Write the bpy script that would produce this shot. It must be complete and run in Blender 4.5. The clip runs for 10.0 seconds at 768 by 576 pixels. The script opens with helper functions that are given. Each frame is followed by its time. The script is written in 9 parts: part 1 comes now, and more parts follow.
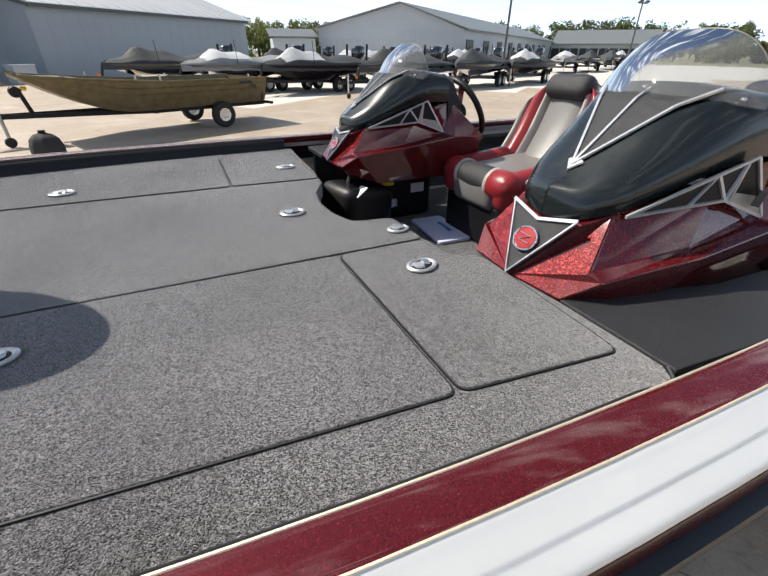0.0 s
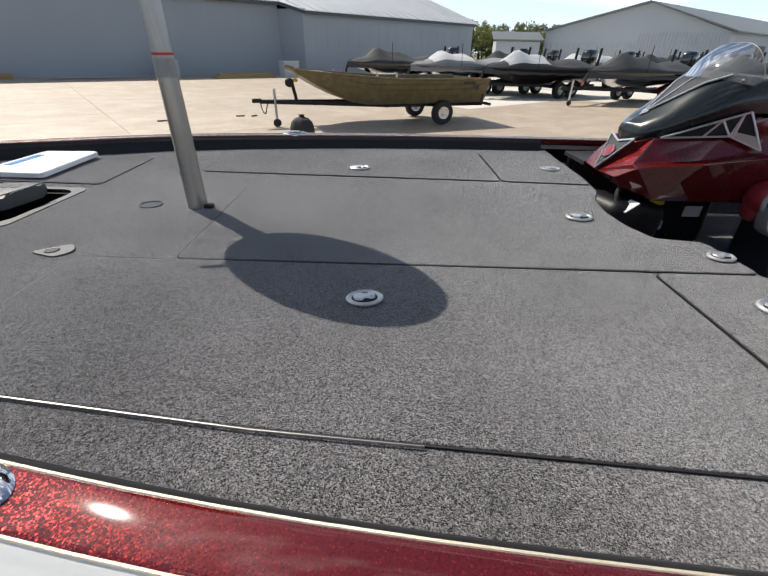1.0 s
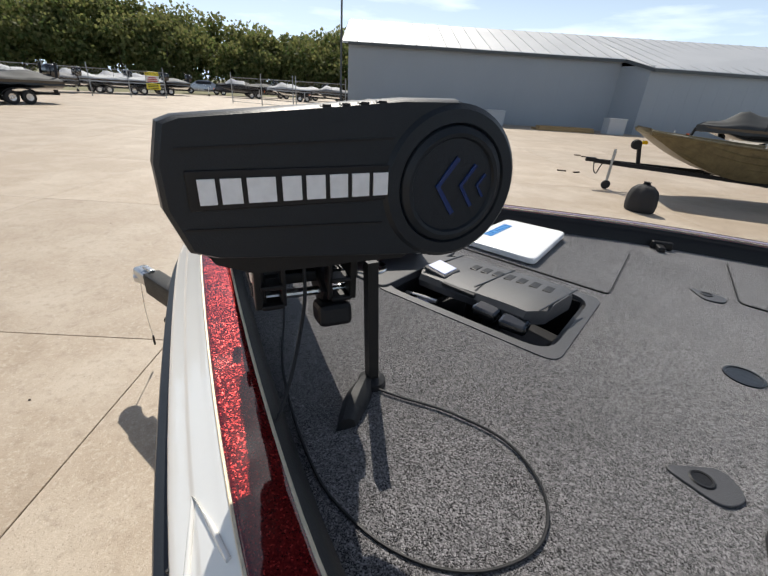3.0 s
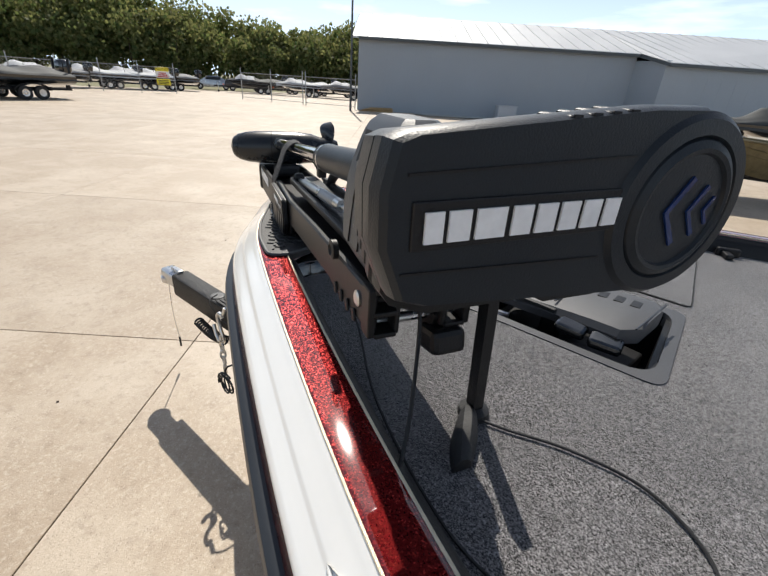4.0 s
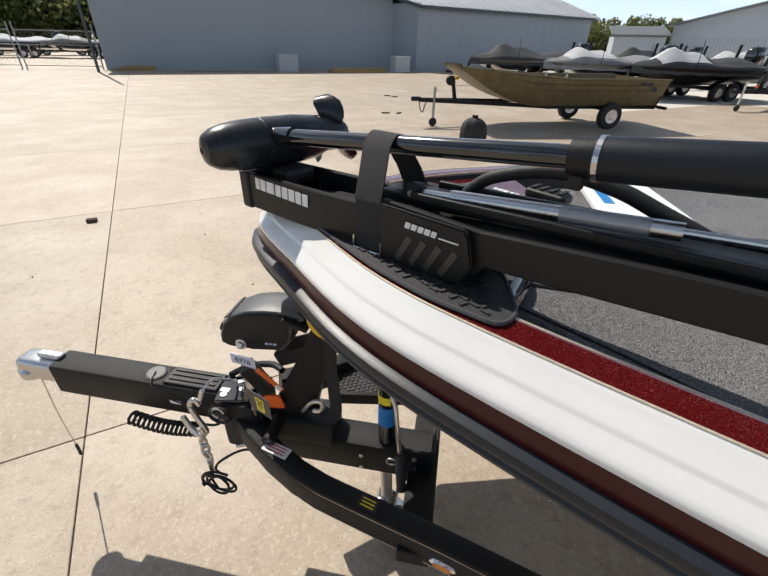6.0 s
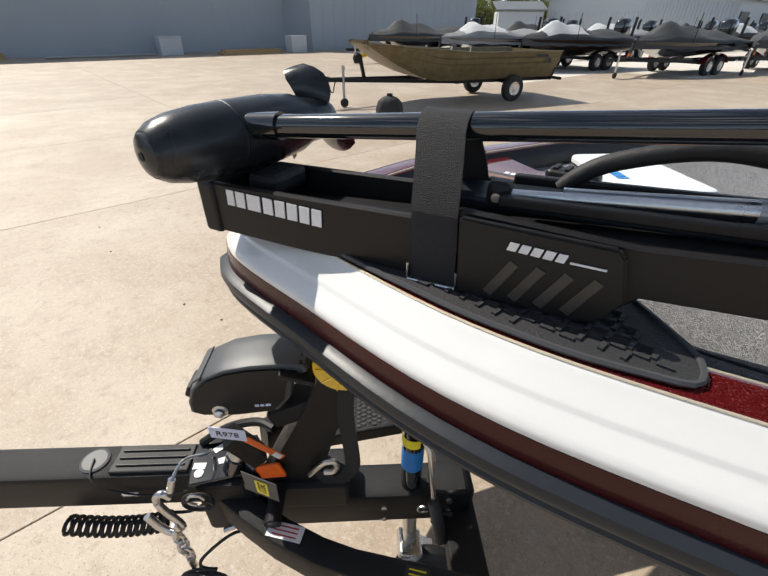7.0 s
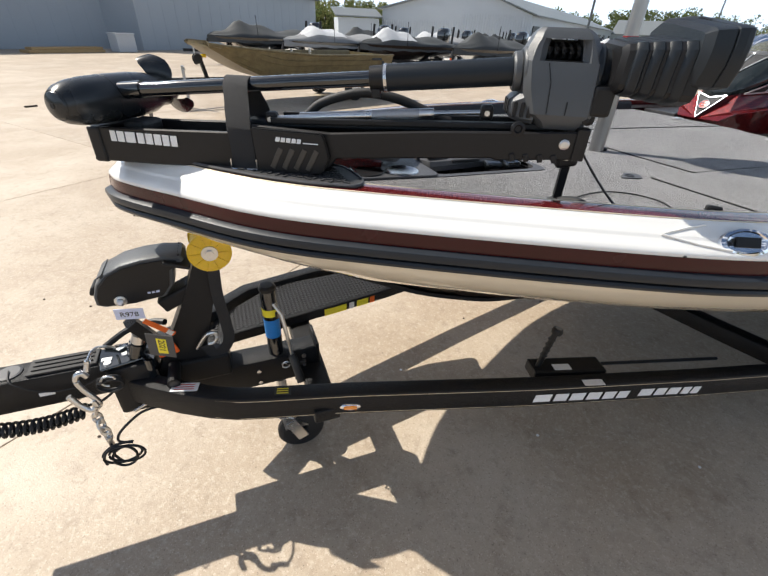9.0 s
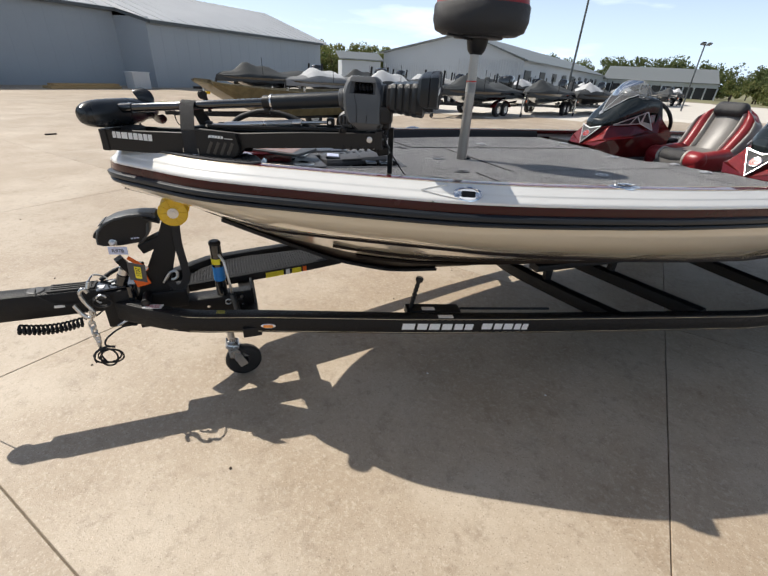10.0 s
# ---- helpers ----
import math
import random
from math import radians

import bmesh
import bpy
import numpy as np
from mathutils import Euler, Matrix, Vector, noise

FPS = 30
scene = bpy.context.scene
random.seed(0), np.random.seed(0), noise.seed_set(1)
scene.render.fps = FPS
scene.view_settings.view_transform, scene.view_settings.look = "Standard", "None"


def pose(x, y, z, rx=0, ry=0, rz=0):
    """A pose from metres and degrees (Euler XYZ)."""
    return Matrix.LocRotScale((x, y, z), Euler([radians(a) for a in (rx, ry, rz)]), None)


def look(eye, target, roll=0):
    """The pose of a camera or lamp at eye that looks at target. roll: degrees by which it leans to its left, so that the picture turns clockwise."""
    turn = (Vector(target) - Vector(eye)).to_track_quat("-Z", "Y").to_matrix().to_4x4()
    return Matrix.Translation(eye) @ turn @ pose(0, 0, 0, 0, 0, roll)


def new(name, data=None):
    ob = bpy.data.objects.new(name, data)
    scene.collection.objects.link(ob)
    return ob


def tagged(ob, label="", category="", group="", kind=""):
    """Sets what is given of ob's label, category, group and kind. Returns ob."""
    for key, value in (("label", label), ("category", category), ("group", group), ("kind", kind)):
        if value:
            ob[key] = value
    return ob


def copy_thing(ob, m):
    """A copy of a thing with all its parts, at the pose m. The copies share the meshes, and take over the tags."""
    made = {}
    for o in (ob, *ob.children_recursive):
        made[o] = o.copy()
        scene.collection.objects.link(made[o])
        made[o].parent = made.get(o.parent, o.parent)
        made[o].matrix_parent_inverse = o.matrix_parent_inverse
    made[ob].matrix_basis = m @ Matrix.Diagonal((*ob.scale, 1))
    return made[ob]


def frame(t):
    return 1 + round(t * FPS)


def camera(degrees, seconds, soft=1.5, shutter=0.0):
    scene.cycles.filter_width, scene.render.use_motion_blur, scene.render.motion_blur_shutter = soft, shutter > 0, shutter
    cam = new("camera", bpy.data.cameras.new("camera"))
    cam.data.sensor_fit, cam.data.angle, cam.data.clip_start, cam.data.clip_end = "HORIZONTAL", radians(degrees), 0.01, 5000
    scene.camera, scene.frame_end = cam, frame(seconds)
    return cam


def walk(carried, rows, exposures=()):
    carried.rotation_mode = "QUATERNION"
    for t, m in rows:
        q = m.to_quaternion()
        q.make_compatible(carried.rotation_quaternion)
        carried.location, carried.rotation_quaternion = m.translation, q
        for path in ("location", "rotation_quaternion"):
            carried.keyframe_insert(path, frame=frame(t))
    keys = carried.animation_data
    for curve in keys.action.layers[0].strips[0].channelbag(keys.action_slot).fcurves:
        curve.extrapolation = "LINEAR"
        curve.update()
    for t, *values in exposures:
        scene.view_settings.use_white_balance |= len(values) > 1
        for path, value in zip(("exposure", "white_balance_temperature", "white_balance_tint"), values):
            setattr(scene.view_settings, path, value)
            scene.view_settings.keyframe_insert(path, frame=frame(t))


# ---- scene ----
cam = camera(87.2, 10.0)
PATH = [
    (0, (2.686, -1.285, 1.651), (3.439, 0.263, 0.634), 0.3),
    (0.5, (2.562, -1.237, 1.64), (2.941, 0.438, 0.615), -0.0),
    (1, (2.365, -1.215, 1.627), (2.371, 0.508, 0.611), 1.2),
    (1.5, (2.081, -1.206, 1.629), (1.767, 0.513, 0.658), 2.0),
    (2, (1.806, -1.12, 1.625), (1.17, 0.535, 0.699), 2.8),
    (2.5, (1.586, -0.965, 1.639), (0.674, 0.576, 0.747), 3.3),
    (2.7, (1.529, -0.931, 1.646), (0.53, 0.559, 0.763), 3.4),
    (3.8, (1.344, -0.928, 1.648), (0.213, 0.460, 0.756), 4.2),
    (4, (1.308, -0.966, 1.644), (0.211, 0.444, 0.744), 3.8),
    (4.5, (1.192, -1.028, 1.622), (0.25, 0.487, 0.719), 3.1),
    (5, (0.977, -0.983, 1.622), (0.212, 0.633, 0.726), 3.0),
    (5.5, (0.752, -0.961, 1.61), (0.175, 0.719, 0.692), 3.4),
    (5.7, (0.642, -0.972, 1.629), (0.172, 0.712, 0.658), 2.4),
    (6.8, (0.295, -0.764, 1.583), (0.343, 0.914, 0.496), 1.0),
    (7, (0.269, -0.722, 1.574), (0.343, 0.948, 0.476), 0.5),
    (7.5, (0.159, -0.667, 1.565), (0.427, 0.955, 0.426), 0.7),
    (8, (0.114, -0.737, 1.577), (0.585, 0.827, 0.424), 1.4),
    (8.5, (0.211, -1.005, 1.579), (0.807, 0.539, 0.456), 2.1),
    (9, (0.306, -1.336, 1.592), (0.943, 0.226, 0.517), 2.7),
    (9.5, (0.352, -1.736, 1.605), (1.007, -0.149, 0.579), 3.0),
    (10, (0.486, -2.169, 1.628), (1.137, -0.529, 0.686), 3.3),
]
EXPOSURES = [(0.0, 0.36), (1.0, 0.14), (2.5, -0.08), (3.8, 0.16), (4.5, 0.08), (5.7, -0.01), (7.5, 0.24), (8.5, 0.44), (9.3, 0.34), (10.0, 0.07)]
walk(cam, [(t, look(eye, target, roll)) for t, eye, target, roll in PATH], EXPOSURES)
SKY_STRENGTH, SUN_STRENGTH = 0.077, 4.85

# ---------------------------------------------------------------- world and sun
SUN = Vector((-0.640, 0.585, 1.0)).normalized()
world = bpy.data.worlds.new("sky")
scene.world = world
world.use_nodes = True
wt = world.node_tree
wt.nodes.clear()
w_out = wt.nodes.new("ShaderNodeOutputWorld")
w_bg = wt.nodes.new("ShaderNodeBackground")
w_sky = wt.nodes.new("ShaderNodeTexSky")
w_sky.sky_type = "NISHITA"
w_sky.sun_disc = False
w_sky.sun_elevation = math.asin(SUN.z)
w_sky.sun_rotation = math.atan2(SUN.x, SUN.y)
w_sky.air_density, w_sky.dust_density, w_sky.ozone_density = 1.0, 0.9, 1.2
w_bg.inputs["Strength"].default_value = SKY_STRENGTH
w_geo = wt.nodes.new("ShaderNodeTexCoord")
w_map = wt.nodes.new("ShaderNodeMapping")
w_map.inputs["Scale"].default_value = (1.6, 1.6, 9.0)
w_noise = wt.nodes.new("ShaderNodeTexNoise")
w_noise.inputs["Scale"].default_value = 2.2
w_noise.inputs["Detail"].default_value = 7.0
w_ramp = wt.nodes.new("ShaderNodeValToRGB")
w_ramp.color_ramp.elements[0].position = 0.52
w_ramp.color_ramp.elements[1].position = 0.78
w_mix = wt.nodes.new("ShaderNodeMix")
w_mix.data_type = "RGBA"
w_mix.inputs[7].default_value = (20.0, 20.3, 20.6, 1)
wt.links.new(w_geo.outputs["Generated"], w_map.inputs["Vector"])
wt.links.new(w_map.outputs["Vector"], w_noise.inputs["Vector"])
wt.links.new(w_noise.outputs["Fac"], w_ramp.inputs["Fac"])
wt.links.new(w_ramp.outputs["Color"], w_mix.inputs[0])
wt.links.new(w_sky.outputs["Color"], w_mix.inputs[6])
w_sep = wt.nodes.new("ShaderNodeSeparateXYZ")
wt.links.new(w_geo.outputs["Generated"], w_sep.inputs[0])
w_low = wt.nodes.new("ShaderNodeMapRange")
w_low.inputs[1].default_value, w_low.inputs[2].default_value = 0.0, 0.34
w_low.inputs[3].default_value, w_low.inputs[4].default_value = 0.80, 0.0
wt.links.new(w_sep.outputs["Z"], w_low.inputs[0])
w_haze = wt.nodes.new("ShaderNodeMix")
w_haze.data_type = "RGBA"
w_haze.inputs[7].default_value = (13.0, 16.2, 20.2, 1)
wt.links.new(w_low.outputs[0], w_haze.inputs[0])
wt.links.new(w_mix.outputs[2], w_haze.inputs[6])
wt.links.new(w_haze.outputs[2], w_bg.inputs["Color"])
wt.links.new(w_bg.outputs["Background"], w_out.inputs["Surface"])

sun_data = bpy.data.lights.new("sun", "SUN")
sun_data.energy, sun_data.angle, sun_data.color = SUN_STRENGTH, radians(0.53), (1.0, 0.94, 0.84)
sun = new("sun", sun_data)
sun.matrix_world = look(SUN * 60, (0, 0, 0))

# ---------------------------------------------------------------- materials


def surf(name, base, rough=0.5, metal=0.0, var=0.18, scale=6.0, grain=120.0, grain_var=0.12, bump=0.08,
         bump_scale=None, coat=0.0, spread=0.0, coord="Object", stretch=None, spec=0.5, rough_var=0.08):
    """A surface with colour variation at two scales, uneven gloss and fine relief."""
    m = bpy.data.materials.new(name)
    m.use_nodes = True
    nt = m.node_tree
    b = nt.nodes["Principled BSDF"]
    tc = nt.nodes.new("ShaderNodeTexCoord")
    vec = tc.outputs[coord]
    if stretch:
        mp = nt.nodes.new("ShaderNodeMapping")
        mp.inputs["Scale"].default_value = stretch
        nt.links.new(vec, mp.inputs["Vector"])
        vec = mp.outputs["Vector"]
    n1, n2 = nt.nodes.new("ShaderNodeTexNoise"), nt.nodes.new("ShaderNodeTexNoise")
    for n, s, d in ((n1, scale, 5.0), (n2, grain, 2.0)):
        n.inputs["Scale"].default_value, n.inputs["Detail"].default_value = s, d
        nt.links.new(vec, n.inputs["Vector"])
    h = nt.nodes.new("ShaderNodeHueSaturation")
    h.inputs["Color"].default_value = (*base, 1)
    add = nt.nodes.new("ShaderNodeMath")
    add.operation = "MULTIPLY_ADD"
    add.inputs[1].default_value, add.inputs[2].default_value = 2 * var, 1 - var
    nt.links.new(n1.outputs["Fac"], add.inputs[0])
    add2 = nt.nodes.new("ShaderNodeMath")
    add2.operation = "MULTIPLY_ADD"
    add2.inputs[1].default_value = 2 * grain_var
    nt.links.new(n2.outputs["Fac"], add2.inputs[0])
    sub = nt.nodes.new("ShaderNodeMath")
    sub.operation = "SUBTRACT"
    sub.inputs[1].default_value = grain_var
    nt.links.new(add.outputs[0], sub.inputs[0])
    nt.links.new(sub.outputs[0], add2.inputs[2])
    val = add2.outputs[0]
    if spread:
        oi = nt.nodes.new("ShaderNodeObjectInfo")
        a3 = nt.nodes.new("ShaderNodeMath")
        a3.operation = "MULTIPLY_ADD"
        a3.inputs[1].default_value, a3.inputs[2].default_value = 2 * spread, 1 - spread
        nt.links.new(oi.outputs["Random"], a3.inputs[0])
        a4 = nt.nodes.new("ShaderNodeMath")
        a4.operation = "MULTIPLY"
        nt.links.new(val, a4.inputs[0])
        nt.links.new(a3.outputs[0], a4.inputs[1])
        val = a4.outputs[0]
    nt.links.new(val, h.inputs["Value"])
    nt.links.new(h.outputs["Color"], b.inputs["Base Color"])
    rv = nt.nodes.new("ShaderNodeMath")
    rv.operation = "MULTIPLY_ADD"
    rv.inputs[1].default_value, rv.inputs[2].default_value = 2 * rough_var, max(0.0, rough - rough_var)
    nt.links.new(n1.outputs["Fac"], rv.inputs[0])
    nt.links.new(rv.outputs[0], b.inputs["Roughness"])
    b.inputs["Metallic"].default_value = metal
    b.inputs["Specular IOR Level"].default_value = spec
    b.inputs["Coat Weight"].default_value = coat
    b.inputs["Coat Roughness"].default_value = 0.04
    if bump:
        bp = nt.nodes.new("ShaderNodeBump")
        bp.inputs["Strength"].default_value = bump
        bp.inputs["Distance"].default_value = 0.004
        src = n2
        if bump_scale:
            src = nt.nodes.new("ShaderNodeTexNoise")
            src.inputs["Scale"].default_value, src.inputs["Detail"].default_value = bump_scale, 3.0
            nt.links.new(vec, src.inputs["Vector"])
        nt.links.new(src.outputs["Fac"], bp.inputs["Height"])
        nt.links.new(bp.outputs["Normal"], b.inputs["Normal"])
    return m


def flake_paint(name, deep, bright):
    """Clear-coated metal-flake gelcoat: dark red ground with scattered tilted bright flakes under a glossy coat."""
    m = bpy.data.materials.new(name)
    m.use_nodes = True
    nt = m.node_tree
    b = nt.nodes["Principled BSDF"]
    tc = nt.nodes.new("ShaderNodeTexCoord")
    vo = nt.nodes.new("ShaderNodeTexVoronoi")
    vo.inputs["Scale"].default_value = 640
    nt.links.new(tc.outputs["Object"], vo.inputs["Vector"])
    sp = nt.nodes.new("ShaderNodeSeparateColor")
    nt.links.new(vo.outputs["Color"], sp.inputs["Color"])
    rp = nt.nodes.new("ShaderNodeValToRGB")
    e = rp.color_ramp.elements
    e[0].position, e[0].color = 0.0, (*deep, 1)
    e[1].position, e[1].color = 1.0, (*bright, 1)
    e.new(0.60).color = (*[0.85 * d + 0.15 * g for d, g in zip(deep, bright)], 1)
    e.new(0.90).color = (*[0.72 * d + 0.28 * g for d, g in zip(deep, bright)], 1)
    nt.links.new(sp.outputs["Red"], rp.inputs["Fac"])
    nt.links.new(rp.outputs["Color"], b.inputs["Base Color"])
    mt = nt.nodes.new("ShaderNodeMapRange")
    mt.inputs[1].default_value, mt.inputs[2].default_value = 0.55, 0.95
    mt.inputs[3].default_value, mt.inputs[4].default_value = 0.10, 0.80
    nt.links.new(sp.outputs["Red"], mt.inputs[0])
    nt.links.new(mt.outputs[0], b.inputs["Metallic"])
    # each flake lies at its own tilt
    geo = nt.nodes.new("ShaderNodeNewGeometry")
    sub, scl, add, nrm = (nt.nodes.new("ShaderNodeVectorMath") for _ in range(4))
    sub.operation, scl.operation, add.operation, nrm.operation = "SUBTRACT", "SCALE", "ADD", "NORMALIZE"
    sub.inputs[1].default_value = (0.5, 0.5, 0.5)
    scl.inputs["Scale"].default_value = 0.42
    nt.links.new(vo.outputs["Color"], sub.inputs[0])
    nt.links.new(sub.outputs[0], scl.inputs[0])
    nt.links.new(geo.outputs["Normal"], add.inputs[0])
    nt.links.new(scl.outputs[0], add.inputs[1])
    nt.links.new(add.outputs[0], nrm.inputs[0])
    nt.links.new(nrm.outputs[0], b.inputs["Normal"])
    nt.links.new(geo.outputs["Normal"], b.inputs["Coat Normal"])
    b.inputs["Roughness"].default_value = 0.36
    b.inputs["Specular IOR Level"].default_value = 0.0
    b.inputs["Coat Weight"].default_value = 1.0
    b.inputs["Coat Roughness"].default_value = 0.04
    b.inputs["Coat IOR"].default_value = 1.72
    return m


def carpet_mat(name, lo, hi):
    m = bpy.data.materials.new(name)
    m.use_nodes = True
    nt = m.node_tree
    b = nt.nodes["Principled BSDF"]
    tc = nt.nodes.new("ShaderNodeTexCoord")
    n1 = nt.nodes.new("ShaderNodeTexWhiteNoise")
    cell = nt.nodes.new("ShaderNodeTexVoronoi")
    cell.inputs["Scale"].default_value = 620
    nt.links.new(tc.outputs["Object"], cell.inputs["Vector"])
    nt.links.new(cell.outputs["Color"], n1.inputs["Vector"])
    n2, n3 = (nt.nodes.new("ShaderNodeTexNoise") for _ in range(2))
    for n, s, d in ((n2, 2.3, 5), (n3, 620, 2)):
        n.inputs["Scale"].default_value, n.inputs["Detail"].default_value = s, d
        nt.links.new(tc.outputs["Object"], n.inputs["Vector"])
    rp = nt.nodes.new("ShaderNodeValToRGB")
    e = rp.color_ramp.elements
    e[0].position, e[0].color = 0.12, (*lo, 1)
    e[1].position, e[1].color = 1.0, (*hi, 1)
    e.new(0.55).color = (*[0.62 * a + 0.38 * c for a, c in zip(lo, hi)], 1)
    nt.links.new(n1.outputs["Value"], rp.inputs["Fac"])
    h = nt.nodes.new("ShaderNodeHueSaturation")
    nt.links.new(rp.outputs["Color"], h.inputs["Color"])
    v = nt.nodes.new("ShaderNodeMath")
    v.operation = "MULTIPLY_ADD"
    v.inputs[1].default_value, v.inputs[2].default_value = 1.7, 0.14
    nt.links.new(n2.outputs["Fac"], v.inputs[0])
    n4 = nt.nodes.new("ShaderNodeTexNoise")
    n4.inputs["Scale"].default_value, n4.inputs["Detail"].default_value, n4.inputs["Roughness"].default_value = 150, 5, 0.75
    nt.links.new(tc.outputs["Object"], n4.inputs["Vector"])
    w = nt.nodes.new("ShaderNodeMath")
    w.operation = "MULTIPLY_ADD"
    w.inputs[1].default_value = 3.0
    nt.links.new(n4.outputs["Fac"], w.inputs[0])
    lift = nt.nodes.new("ShaderNodeMath")
    lift.operation = "SUBTRACT"
    lift.inputs[1].default_value = 1.50
    nt.links.new(v.outputs[0], lift.inputs[0])
    nt.links.new(lift.outputs[0], w.inputs[2])
    nt.links.new(w.outputs[0], h.inputs["Value"])
    nt.links.new(h.outputs["Color"], b.inputs["Base Color"])
    b.inputs["Roughness"].default_value = 0.95
    b.inputs["Specular IOR Level"].default_value = 0.15
    b.inputs["Sheen Weight"].default_value = 0.62
    b.inputs["Sheen Roughness"].default_value = 0.38
    bp = nt.nodes.new("ShaderNodeBump")
    bp.inputs["Strength"].default_value, bp.inputs["Distance"].default_value = 0.9, 0.003
    s = nt.nodes.new("ShaderNodeMath")
    s.operation = "ADD"
    nt.links.new(n1.outputs["Value"], s.inputs[0])
    nt.links.new(n3.outputs["Fac"], s.inputs[1])
    nt.links.new(s.outputs[0], bp.inputs["Height"])
    nt.links.new(bp.outputs["Normal"], b.inputs["Normal"])
    return m


def clear_mat(name, tint, gloss_rough=0.03, haze=0.06):
    """Thin clear acrylic: mostly see-through, with a mirror-like sheen."""
    m = bpy.data.materials.new(name)
    m.use_nodes = True
    nt = m.node_tree
    nt.nodes.clear()
    out = nt.nodes.new("ShaderNodeOutputMaterial")
    tr = nt.nodes.new("ShaderNodeBsdfTransparent")
    tr.inputs["Color"].default_value = (*tint, 1)
    gl = nt.nodes.new("ShaderNodeBsdfGlossy")
    gl.inputs["Roughness"].default_value = gloss_rough
    df = nt.nodes.new("ShaderNodeBsdfDiffuse")
    df.inputs["Color"].default_value = (0.8, 0.8, 0.8, 1)
    fr = nt.nodes.new("ShaderNodeFresnel")
    fr.inputs["IOR"].default_value = 1.20
    m1, m2 = nt.nodes.new("ShaderNodeMixShader"), nt.nodes.new("ShaderNodeMixShader")
    m1.inputs[0].default_value = haze
    nt.links.new(tr.outputs[0], m1.inputs[1])
    nt.links.new(df.outputs[0], m1.inputs[2])
    nt.links.new(fr.outputs[0], m2.inputs[0])
    nt.links.new(m1.outputs[0], m2.inputs[1])
    nt.links.new(gl.outputs[0], m2.inputs[2])
    nt.links.new(m2.outputs[0], out.inputs["Surface"])
    return m


def leaf_mat(name, a, b_):
    m = bpy.data.materials.new(name)
    m.use_nodes = True
    nt = m.node_tree
    b = nt.nodes["Principled BSDF"]
    g = nt.nodes.new("ShaderNodeNewGeometry")
    rp = nt.nodes.new("ShaderNodeValToRGB")
    rp.color_ramp.elements[0].color = (*a, 1)
    rp.color_ramp.elements[1].color = (*b_, 1)
    nt.links.new(g.outputs["Random Per Island"], rp.inputs["Fac"])
    nt.links.new(rp.outputs["Color"], b.inputs["Base Color"])
    b.inputs["Roughness"].default_value = 0.7
    tl = nt.nodes.new("ShaderNodeBsdfTranslucent")
    nt.links.new(rp.outputs["Color"], tl.inputs["Color"])
    mx = nt.nodes.new("ShaderNodeMixShader")
    mx.inputs[0].default_value = 0.55
    nt.links.new(b.outputs[0], mx.inputs[1])
    nt.links.new(tl.outputs[0], mx.inputs[2])
    nt.links.new(mx.outputs[0], nt.nodes["Material Output"].inputs["Surface"])
    return m


